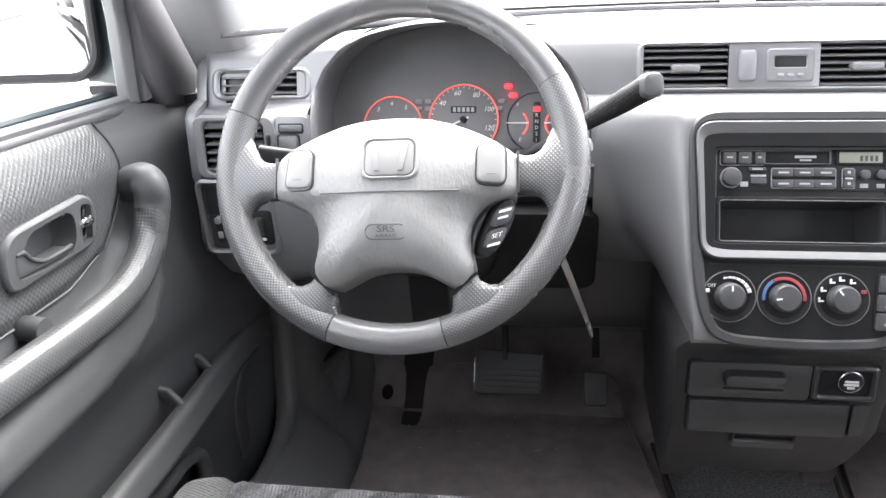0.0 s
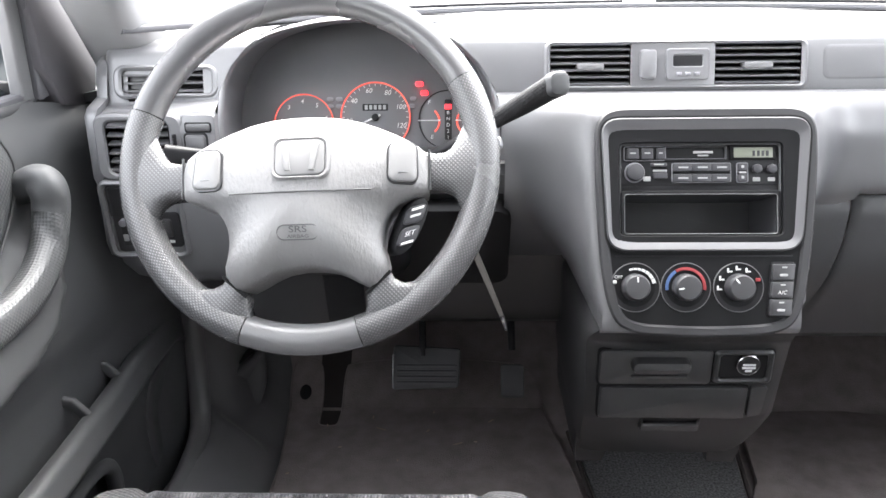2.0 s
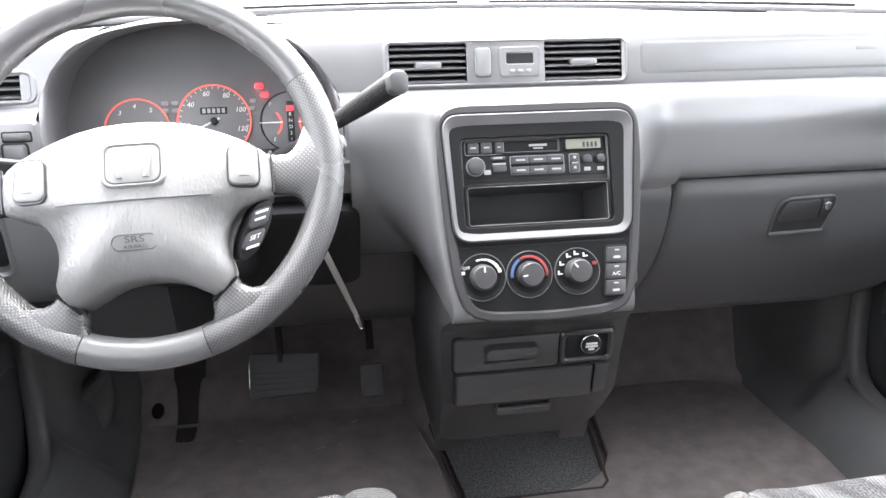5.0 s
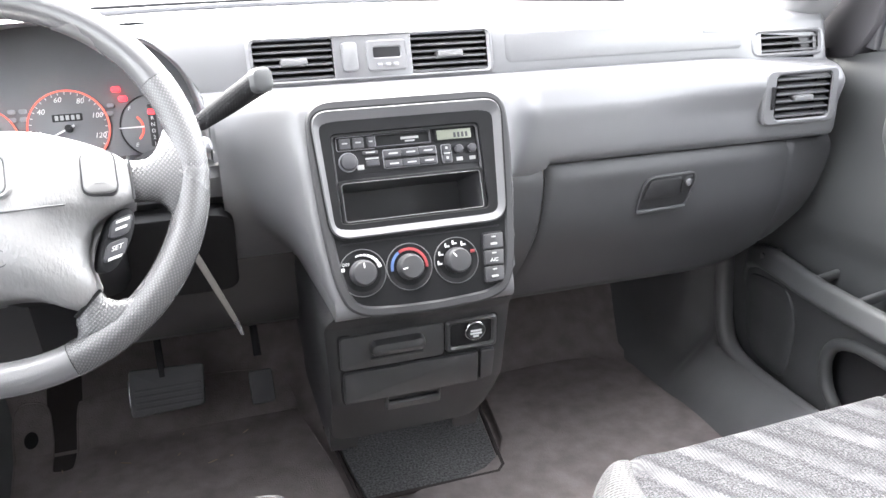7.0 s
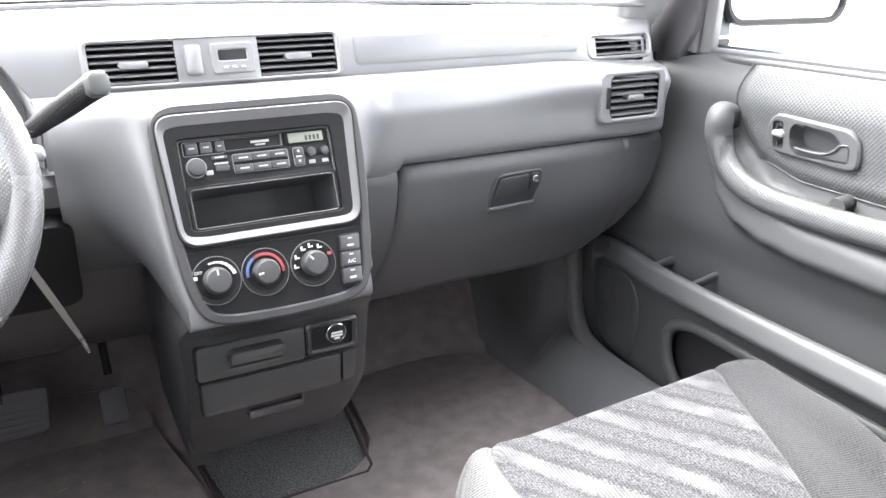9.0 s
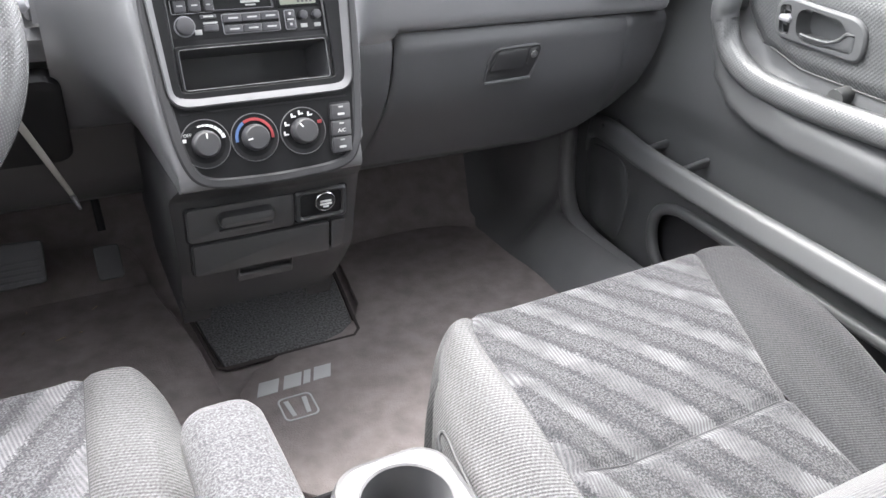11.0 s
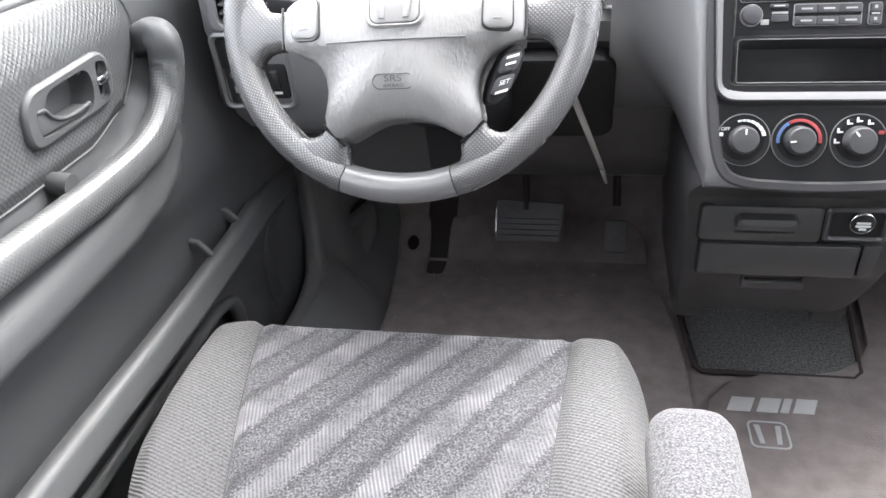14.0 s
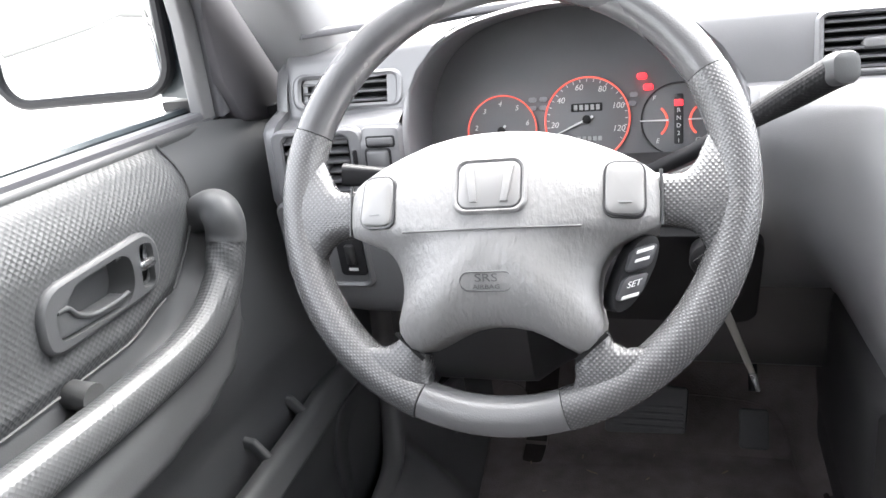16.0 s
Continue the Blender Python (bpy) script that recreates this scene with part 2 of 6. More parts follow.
def loft(rings, closed=True, cap0=True, cap1=True):
    """A skin over rings of equally many points."""
    bm = bmesh.new()
    rows = [[bm.verts.new(p) for p in r] for r in rings]
    k = len(rows[0])
    for a, b in zip(rows, rows[1:]):
        for i in range(k if closed else k - 1):
            j = (i + 1) % k
            bm.faces.new((a[i], a[j], b[j], b[i]))
    if closed and cap0:
        bm.faces.new(rows[0])
    if closed and cap1:
        bm.faces.new(rows[-1])
    bmesh.ops.recalc_face_normals(bm, faces=bm.faces)
    return bm


def join(*bms):
    """Several bmeshes in one."""
    out = bmesh.new()
    for b in bms:
        me = bpy.data.meshes.new("tmp")
        b.to_mesh(me)
        b.free()
        out.from_mesh(me)
        bpy.data.meshes.remove(me)
    return out


def part(name, bm, mat, parent=None, label="", sharp=38):
    me = bpy.data.meshes.new(name)
    bm.to_mesh(me)
    bm.free()
    me.materials.append(mat)
    me.polygons.foreach_set("use_smooth", [True] * len(me.polygons))
    me.set_sharp_from_angle(angle=radians(sharp))
    ob = new(name, me)
    if parent is not None:
        ob.parent = parent
    if label:
        tagged(ob, label)
    return ob


def thing(name, label, category, at=(0, 0, 0), group="", kind=""):
    """An empty at a thing's base; its parts are given in world places."""
    ob = new(name)
    ob.empty_display_size = 0.05
    return tagged(ob, label, category, group, kind)


def rrect(w, h, r, n=5, c=(0, 0)):
    """A rounded rectangle's outline, anticlockwise."""
    r = min(r, w / 2 - 1e-5, h / 2 - 1e-5)
    out = []
    for sx, sy, a0 in ((1, -1, -90), (1, 1, 0), (-1, 1, 90), (-1, -1, 180)):
        for i in range(n + 1):
            a = radians(a0 + 90 * i / n)
            out.append((c[0] + sx * (w / 2 - r) + r * math.cos(a), c[1] + sy * (h / 2 - r) + r * math.sin(a)))
    return out


def circle(r, n=32, c=(0, 0)):
    return [(c[0] + r * math.cos(2 * math.pi * i / n), c[1] + r * math.sin(2 * math.pi * i / n)) for i in range(n)]


def soften(pts, rounds=2):
    """Corner cutting of a closed outline."""
    for _ in range(rounds):
        out = []
        for (ax, ay), (bx, by) in zip(pts, pts[1:] + pts[:1]):
            out += [(0.75 * ax + 0.25 * bx, 0.75 * ay + 0.25 * by), (0.25 * ax + 0.75 * bx, 0.25 * ay + 0.75 * by)]
        pts = out
    return pts


def round_poly(pts, r, n=7):
    """A polygon whose corners are rounded off over a length r."""
    out = []
    for i, p in enumerate(pts):
        a, b, p = Vector(pts[i - 1]), Vector(pts[(i + 1) % len(pts)]), Vector(p)
        q0 = p + (a - p).normalized() * min(r, (a - p).length * 0.49)
        q1 = p + (b - p).normalized() * min(r, (b - p).length * 0.49)
        for t in steps(0, 1, n):
            v = q0 * (1 - t) ** 2 + p * (2 * t * (1 - t)) + q1 * t * t
            out.append((v.x, v.y))
    return out


N = 180


def polar(pts, n=N, c=(0, 0.0)):
    """An outline as n points at even angles round c."""
    out = []
    for i in range(n):
        a = 2 * math.pi * i / n
        d = Vector((math.cos(a), math.sin(a)))
        best = 0
        for p, q in zip(pts, pts[1:] + pts[:1]):
            p, q = Vector(p) - Vector(c), Vector(q) - Vector(c)
            e = q - p
            den = d.x * e.y - d.y * e.x
            if abs(den) < 1e-12:
                continue
            t = (p.x * e.y - p.y * e.x) / den
            s = (p.x * d.y - p.y * d.x) / den
            if t > 0 and -1e-6 <= s <= 1 + 1e-6:
                best = max(best, t)
        out.append((c[0] + d.x * best, c[1] + d.y * best))
    return out


def inset(pts, d):
    """The outline moved inwards (d > 0) along its normals; anticlockwise outlines."""
    area = sum(a[0] * b[1] - b[0] * a[1] for a, b in zip(pts, pts[1:] + pts[:1]))
    s = 1 if area > 0 else -1
    out = []
    for i, p in enumerate(pts):
        a, b = Vector(pts[i - 1]), Vector(pts[(i + 1) % len(pts)])
        e1, e2 = (Vector(p) - a), (b - Vector(p))
        e1 = e1.normalized() if e1.length > 1e-9 else e2.normalized()
        e2 = e2.normalized() if e2.length > 1e-9 else e1
        nrm = Vector((-(e1.y + e2.y), e1.x + e2.x)) * s
        if nrm.length < 1e-6:
            out.append(tuple(p))
            continue
        nrm.normalize()
        k = max(0.5, nrm.dot(Vector((-e1.y, e1.x)) * s))
        out.append((p[0] + nrm.x * d / k, p[1] + nrm.y * d / k))
    return out


class Plane:
    """A tilted face: o is its origin, u to the right, v up, n out of it."""

    def __init__(self, o, u, v):
        self.o, self.u, self.v = Vector(o), Vector(u).normalized(), Vector(v).normalized()
        self.n = self.u.cross(self.v).normalized()

    def __call__(self, a, b, d=0.0):
        return self.o + self.u * a + self.v * b + self.n * d

    def ring(self, pts, d=0.0):
        return [self(a, b, d) for a, b in pts]


def plate(pl, pts, d0, d1, bev=0.002, dome=0.0):
    """A solid plate from depth d0 to d1 over a face, with a rounded front edge."""
    bev = min(bev, abs(d1 - d0) * 0.9)
    rings = [pl.ring(pts, d0), pl.ring(pts, d1 - bev), pl.ring(inset(pts, bev * 0.3), d1 - bev * 0.3), pl.ring(inset(pts, bev), d1)]
    if dome:
        cx, cy = sum(p[0] for p in pts) / len(pts), sum(p[1] for p in pts) / len(pts)
        for k in (0.75, 0.5, 0.25):
            ins = inset(pts, bev)
            rings.append(pl.ring([(cx + (x - cx) * k, cy + (y - cy) * k) for x, y in ins], d1 + dome * (1 - k * k)))
    return loft(rings)


def rim(pl, outer, inner, d0, d1, bev=0.002):
    """A frame between two outlines of equally many points."""
    rings = [pl.ring(outer, d0), pl.ring(outer, d1 - bev), pl.ring(inset(outer, bev), d1), pl.ring(inset(inner, -bev), d1), pl.ring(inner, d1 - bev), pl.ring(inner, d0)]
    return loft(rings + [rings[0]], cap0=False, cap1=False)


def holed(pl, outer, holes, d):
    """A flat face with round holes."""
    bm = bmesh.new()
    for pts in [outer] + holes:
        vs = [bm.verts.new(pl(a, b, d)) for a, b in pts]
        for a, b in zip(vs, vs[1:] + vs[:1]):
            bm.edges.new((a, b))
    bmesh.ops.triangle_fill(bm, use_beauty=True, use_dissolve=False, edges=bm.edges[:], normal=pl.n)
    return bm


def tub(pl, pts, d0, d1, taper=0.0):
    """An open recess: walls from the front d0 to the floor d1 (d1 < d0)."""
    return loft([pl.ring(pts, d0), pl.ring(inset(pts, taper), d1)], cap0=False, cap1=True)


def bridge(pl, pairs, d0, d1):
    """A rounded bar whose edges run along pairs of places, growing lens-shaped towards its end."""
    rings = []
    for i, ((ax, ay), (bx, by)) in enumerate(pairs):
        e = ease(0.35, 0.85, i / (len(pairs) - 1))
        ring = []
        for q in steps(0, 2 * math.pi * 23 / 24, 24):
            c, w = math.cos(q), math.sin(q)
            c, w = math.copysign(abs(c) ** (0.65 + 0.35 * e), c), math.copysign(abs(w) ** (0.75 + 0.95 * e), w)
            ring.append(pl((ax + bx) / 2 + (ax - bx) / 2 * c, (ay + by) / 2 + (ay - by) / 2 * c, (d0 + d1) / 2 + (d1 - d0) / 2 * w))
        rings.append(ring)
    return loft(rings)


def box(x0, x1, y0, y1, z0, z1, bev=0.004):
    pl = Plane(((x0 + x1) / 2, (y0 + y1) / 2, 0), (1, 0, 0), (0, 1, 0))
    pts = rrect(x1 - x0, y1 - y0, bev * 1.2, 3)
    return loft([pl.ring(inset(pts, bev), z0), pl.ring(pts, z0 + bev), pl.ring(pts, z1 - bev), pl.ring(inset(pts, bev), z1)])


def curve_points(pts, n=8):
    """A smooth line (Catmull-Rom) through points."""
    pts = [Vector(p) for p in pts]
    out = []
    for i in range(len(pts) - 1):
        p0, p1, p2, p3 = pts[max(i - 1, 0)], pts[i], pts[i + 1], pts[min(i + 2, len(pts) - 1)]
        for k in range(n):
            t = k / n
            out.append(0.5 * (2 * p1 + (p2 - p0) * t + (2 * p0 - 5 * p1 + 4 * p2 - p3) * t * t + (3 * p1 - p0 - 3 * p2 + p3) * t ** 3))
    return out + [pts[-1]]


def sweep(line, section, up=(0, 0, 1), sizes=None, caps=True):
    """A section (2D outline, or a function of 0..1) carried along a line."""
    rings = []
    up = Vector(up)
    for i, p in enumerate(line):
        d = (line[min(i + 1, len(line) - 1)] - line[max(i - 1, 0)]).normalized()
        a = d.cross(up).normalized()
        b = a.cross(d).normalized()
        s = sizes[i] if sizes else 1.0
        sec = section(i / (len(line) - 1)) if callable(section) else section
        rings.append([p + a * x * s + b * y * s for x, y in sec])
    return loft(rings, cap0=caps, cap1=caps)


def grid(f, us, vs, skip=None):
    """An open sheet f(u, v); skip(i, j) leaves faces out."""
    bm = bmesh.new()
    rows = [[bm.verts.new(f(u, v)) for v in vs] for u in us]
    for i in range(len(us) - 1):
        for j in range(len(vs) - 1):
            if skip is None or not skip(i, j):
                bm.faces.new((rows[i][j], rows[i + 1][j], rows[i + 1][j + 1], rows[i][j + 1]))
    for v in [v for v in bm.verts if not v.link_faces]:
        bm.verts.remove(v)
    return bm


def thicken(bm, t):
    """Gives a sheet a back, t behind its faces."""
    bm.normal_update()
    front = bm.faces[:]
    rim_edges = [e for e in bm.edges if len(e.link_faces) == 1]
    twin = {v: bm.verts.new(v.co - v.normal * t) for v in bm.verts[:]}
    for f in front:
        bm.faces.new([twin[v] for v in reversed(f.verts)])
    for e in rim_edges:
        a, b = e.verts
        bm.faces.new((a, b, twin[b], twin[a]))
    bmesh.ops.recalc_face_normals(bm, faces=bm.faces[:])
    return bm


def lay_uv(bm, k, length, girth, nrings):
    """Lays metres along and round a loft of rings of k points."""
    uv = bm.loops.layers.uv.new("UVMap")
    bm.verts.ensure_lookup_table()
    for f in bm.faces:
        if len(f.verts) != 4:
            continue
        idx = [v.index % k for v in f.verts]
        wrap = max(idx) - min(idx) > 1
        for lp in f.loops:
            i = lp.vert.index % k
            i = k if wrap and i == 0 else i
            lp[uv].uv = (lp.vert.index // k * length / (nrings - 1), i * girth / k)
    return bm


def face_uv(bm, pl):
    """Lays metres along a face's own axes."""
    uv = bm.loops.layers.uv.new("UVMap")
    for f in bm.faces:
        for lp in f.loops:
            q = lp.vert.co - pl.o
            lp[uv].uv = (q.dot(pl.u), q.dot(pl.v) + 0.7 * q.dot(pl.n))
    return bm


def steps(a, b, n):
    return [a + (b - a) * i / (n - 1) for i in range(n)]


def ease(a, b, x):
    t = min(1.0, max(0.0, (x - a) / (b - a)))
    return t * t * (3 - 2 * t)


def lettering(text, pl, a, b, d, size, mat, parent, name="lettering", slant=0.0, wide=1.0):
    """Raised characters, centred at (a, b) of a face."""
    cu = bpy.data.curves.new("text", "FONT")
    cu.body, cu.size, cu.align_x, cu.align_y, cu.shear = text, size, "CENTER", "CENTER", slant
    cu.extrude, cu.resolution_u = 0.0002, 3
    tmp = bpy.data.objects.new("text", cu)
    me = bpy.data.meshes.new_from_object(tmp)
    bpy.data.objects.remove(tmp)
    bpy.data.curves.remove(cu)
    for v in me.vertices:
        v.co = pl(a + v.co.x * wide, b + v.co.y, d + v.co.z)
    me.materials.clear()
    me.materials.append(mat)
    ob = new(name, me)
    ob.parent = parent
    return ob

# ---- setting ----
FLOOR_DROP = 0.42  # the road lies this far under the car's floor

g = part("ground", grid(lambda u, v: (u, v, -FLOOR_DROP), [-600, -60, -8, -2, 2, 8, 60, 600], [-600, -60, -8, -2, 2, 8, 60, 600]), GROUND)
tagged(g, "pale concrete lot round the parked car", "ground", kind="structure")


def floor_z(y):
    """The carpet lies flat and climbs the toe board."""
    return 0.0 if y < 1.48 else (y - 1.48) * 0.85 if y < 1.78 else 0.255 + (y - 1.78) * 2.2


f = part("floor", thicken(grid(lambda x, y: (x, y, floor_z(y) - 0.004), steps(-0.85, 0.85, 9), [-2.2, -1, 0, 0.6, 1.0, 1.3, 1.46, 1.50, 1.6, 1.7, 1.76, 1.80, 1.9, 2.0]), 0.03), CARPET)
tagged(f, "worn brown-grey carpet on the car floor", "floor", kind="structure")

# roof, rear and the body sides under and between the windows
roof = part("ceiling", loft([[(x, y, z0 + 0.03 * (1 - (x / 0.68) ** 2)) for x in steps(-0.68, 0.68, 9)] + [(x, y, z0 + 0.05 + 0.03 * (1 - (x / 0.68) ** 2)) for x in steps(0.68, -0.68, 9)] for y, z0 in ((0.72, 1.17), (0.3, 1.20), (-0.8, 1.20), (-2.1, 1.17))]), HEADLINER)
tagged(roof, "pale cloth headliner under the roof", "ceiling", kind="structure")
for sx, nm in ((-1, "wall_west"), (1, "wall_east")):
    w = part(nm, join(
        box(min(sx * 0.80, sx * 0.85), max(sx * 0.80, sx * 0.85), -2.2, 0.05, -0.05, 0.70),
        box(min(sx * 0.80, sx * 0.85), max(sx * 0.80, sx * 0.85), 1.34, 2.05, -0.05, 0.72),
        box(min(sx * 0.69, sx * 0.74), max(sx * 0.69, sx * 0.74), -0.06, 0.05, 0.70, 1.20),
        box(min(sx * 0.69, sx * 0.74), max(sx * 0.69, sx * 0.74), -1.10, -0.98, 0.70, 1.20),
        box(min(sx * 0.66, sx * 0.72), max(sx * 0.66, sx * 0.72), -2.2, 0.70, 1.12, 1.24)), TRIM)
    tagged(w, "grey trimmed body side with the door posts", "car body", kind="structure")
w = part("wall_south", join(box(-0.85, 0.85, -2.25, -2.20, -0.05, 0.70), box(-0.74, -0.62, -2.25, -2.19, 0.70, 1.2), box(0.62, 0.74, -2.25, -2.19, 0.70, 1.2)), TRIM)
tagged(w, "grey trimmed tailgate behind the cabin", "car body", kind="structure")
w = part("wall_north", box(-0.85, 0.85, 1.95, 2.0, -0.05, 0.74), VOIDM)
tagged(w, "dark fire wall behind the dashboard", "car body", kind="structure")

# Unseen rear glass; its tint is set to cut light from behind.
for sx in (-1, 1):
    for nm, y0, y1 in (("window_2", -0.98, -0.06), ("window_3", -2.15, -1.10)):
        tg = part(nm, box(min(sx * 0.725, sx * 0.731), max(sx * 0.725, sx * 0.731), y0, y1, 0.69, 1.13, 0.002), REAR_TINT)
        tagged(tg, "dark tinted rear side window", "window", kind="structure")
tg = part("window_4", box(-0.64, 0.64, -2.226, -2.220, 0.69, 1.18, 0.002), REAR_TINT)
tagged(tg, "dark tinted tailgate window", "window", kind="structure")

# bonnet ahead of the windscreen
bonnet = part("bonnet", thicken(grid(lambda x, y: (x, y, 0.735 - 0.06 * (x / 0.8) ** 2 - 0.10 * ease(1.9, 2.9, y)), steps(-0.82, 0.82, 13), steps(1.72, 2.9, 8)), 0.02), PAINT)
tagged(bonnet, "dark painted bonnet ahead of the windscreen", "bonnet", kind="structure")


def screen_base(x):
    """Plan line of the windscreen's foot."""
    return 1.60 - 0.95 * abs(x) ** 2.0


def screen(x, t):
    y0 = screen_base(x)
    y1 = 0.78 - 0.25 * x * x
    return (x * (1 - 0.09 * t), y0 + (y1 - y0) * t, 0.768 + (1.185 - 0.768) * t + 0.02 * math.sin(math.pi * t))


ws = part("window_1", grid(screen, steps(-0.70, 0.70, 21), steps(0.0, 1.0, 9)), GLASS)
ws.visible_shadow = False
tagged(ws, "clear curved windscreen above the dashboard", "windscreen", kind="structure")
seal = part("windscreen_seal", sweep([Vector(screen(x, 0.005)) for x in steps(-0.70, 0.70, 41)], rrect(0.016, 0.010, 0.004)), SEAL, ws)
for k, (xa, xb) in enumerate(((-0.52, 0.02), (0.08, 0.60))):
    part("wiper_blade", sweep([Vector((x, screen_base(x) + 0.035 - 0.02 * math.sin((x - xa) / (xb - xa) * 3), 0.775)) for x in steps(xa, xb, 14)], rrect(0.012, 0.012, 0.003)), BLACK, ws)

# scuttle between the windscreen's foot and the bonnet, reaching out to the wings
# Unseen; added to stop daylight leaking down behind the dashboard.
scuttle = part("scuttle", thicken(grid(lambda x, t: (x, max(1.19, screen_base(x) - 0.004) * (1 - t) + 1.78 * t, 0.742 - 0.004 * t - 0.06 * (x / 0.8) ** 2), steps(-0.87, 0.87, 25), steps(0, 1, 5)), 0.012), BLACK)
tagged(scuttle, "unseen black scuttle, added to keep daylight out of the footwell", "scuttle", kind="structure")

for sx in (-1, 1):
    # front pillar: a tapered post with a rounded inner face
    line = [Vector((sx * (0.735 - 0.07 * t), 1.268 - 0.53 * t, 0.70 + 0.50 * t)) for t in steps(-0.14, 1, 9)]
    p = part("trim", sweep(line, [(x * 1.0, y) for x, y in soften(rrect(0.094, 0.09, 0.03), 1)], up=(0, 1, 0)), TRIM)
    tagged(p, "smooth grey plastic trim on the windscreen pillar", "pillar trim", kind="structure")


# a far belt of trees behind the car
rnd = random.Random(3)
bm = bmesh.new()
for k in range(26):
    cx = 8.0 + 28.0 * k / 25 + rnd.uniform(-0.6, 0.6)
    cy = -34.0 + 20.0 * k / 25 + rnd.uniform(-1, 1)
    tall = rnd.uniform(3.2, 6.0)
    trunk = [[bm.verts.new((cx + r * math.cos(a), cy + r * math.sin(a), z)) for a in (0, 2.1, 4.2)] for r, z in ((0.16, -0.45), (0.08, tall * 0.6))]
    for i in range(3):
        bm.faces.new((trunk[0][i], trunk[0][(i + 1) % 3], trunk[1][(i + 1) % 3], trunk[1][i]))
    for _ in range(600):
        a, h = rnd.uniform(0, 6.283), rnd.uniform(0.16, 1.0)
        r = rnd.uniform(0.2, 1.0) * 1.7 * math.sin(math.pi * min(0.97, h * 0.9 + 0.08)) ** 0.7
        c = Vector((cx + r * math.cos(a), cy + r * math.sin(a), tall * h))
        u, v = Vector((rnd.gauss(0, 1), rnd.gauss(0, 1), rnd.gauss(0, 0.6))).normalized(), Vector((rnd.gauss(0, 1), rnd.gauss(0, 1), rnd.gauss(0, 1))).normalized()
        q = rnd.uniform(0.12, 0.30)
        bm.faces.new([bm.verts.new(c + u * (q * i) + v * (q * j)) for i, j in ((-1, -0.3), (0, -0.8), (1, 0.1), (0.1, 0.7))])
woods = part("far_trees", bm, LEAF)
tagged(woods, "distant belt of green trees behind the lot", "trees", kind="stuff")

# ---- dashboard ----
dash = thing("dashboard", "long grey moulded plastic dashboard under the windscreen", "dashboard")

SIDE = [(1.66, .762), (1.30, .765), (1.165, .761), (1.143, .757), (1.136, .748), (1.122, .694), (1.121, .690), (1.112, .687), (1.098, .668), (1.089, .640), (1.088, .615), (1.092, .590), (1.104, .565), (1.135, .556)]


def fine(profile, n=3):
    return [(p.x, p.y) for p in curve_points([(a, b, 0) for a, b in profile], n)]


# the fascia's lower swell, from the crease down to the knees
BACK = fine(((1.1225, .6895), (1.1185, .6885), (1.112, .687), (1.105, .679), (1.098, .668), (1.092, .652), (1.089, .640), (1.088, .625), (1.088, .610), (1.088, .59), (1.091, .565), (1.106, .535), (1.128, .505), (1.156, .475), (1.185, .450), (1.203, .438), (1.215, .432)))
ROWS = SIDE[:5] + [(1.1303, .726)] + SIDE[5:6] + [p for p in BACK if p[1] > 0.572] + [(1.092, .566), (1.102, .560), (1.135, .556)]


def dash_point(x, k):
    y, z = ROWS[k]
    far = abs(x)
    if k < 2:
        y = max(1.215, min(y, screen_base(x) + 0.01)) if k == 0 else max(1.195, min(y, screen_base(x) - 0.05))
    y -= 0.014 * ease(0.61, 0.665, z) * ease(0.690, 0.680, z) * ease(0.34, 0.58, far)
    y += 0.020 * ease(0.55, 0.76, far) if 1 < k < 7 else 0.0
    y -= 0.014 * ease(0.58, 0.74, far) * (1 < k < 7)
    y += 0.040 * max(0.0, (far - 0.720) / 0.024) ** 2 * (k > 1)
    return (x, y, z - 0.013 * ease(0.5, 0.72, far) * ease(0.640, 0.680, z))


VENT_R, VENT_L = (0.582, 0.707), (-0.725, -0.624)
xs = sorted(set([round(v, 4) for v in steps(-0.215, 0.70, 38)] + [-0.164, 0.158, 0.60, 0.71, 0.232, 0.70, 0.582, 0.707, 0.716, 0.722, 0.728, 0.734, 0.739, 0.744]))
K = list(range(len(ROWS)))


def dash_skip(i, j):
    xm, z = (xs[i] + xs[i + 1]) / 2, (ROWS[j][1] + ROWS[min(j + 1, len(ROWS) - 1)][1]) / 2
    if (j in (4, 5) and -0.164 < xm < 0.158) or (j == 5 and 0.60 < xm < 0.70):
        return True
    if 0.596 < z < 0.668 and VENT_R[0] < xm < VENT_R[1]:
        return True
    return j >= 7 and xm < 0.232


part("fascia", grid(dash_point, xs, K, dash_skip), DASH, dash, "grey grained fascia with a raised middle", sharp=50)
xl = sorted(set([round(v, 4) for v in steps(-0.70, -0.576, 8)] + [-0.725, -0.624, -0.71, -0.60, -0.716, -0.722, -0.728, -0.734, -0.739, -0.744]))


def left_skip(i, j):
    xm, z = (xl[i] + xl[i + 1]) / 2, (ROWS[j][1] + ROWS[min(j + 1, len(ROWS) - 1)][1]) / 2
    return (j == 5 and -0.70 < xm < -0.60) or (0.596 < z < 0.668 and VENT_L[0] < xm < VENT_L[1])


part("fascia_end", grid(dash_point, xl, K, left_skip), DASH, dash, sharp=50)
# behind and under the instrument hood
part("top_pad", grid(dash_point, steps(-0.592, -0.215, 12), [0, 1]), DASH, dash)
def knee_point(x, k):
    y, z = [(1.20, .604), (1.104, .602), (1.093, .590), (1.095, .565), (1.108, .50), (1.125, .43), (1.145, .36), (1.160, .322), (1.185, .306), (1.34, .30)][k]
    y += 0.075 * ease(-0.47, -0.42, x) * ease(0.56, 0.48, z)
    return (x, y, z)


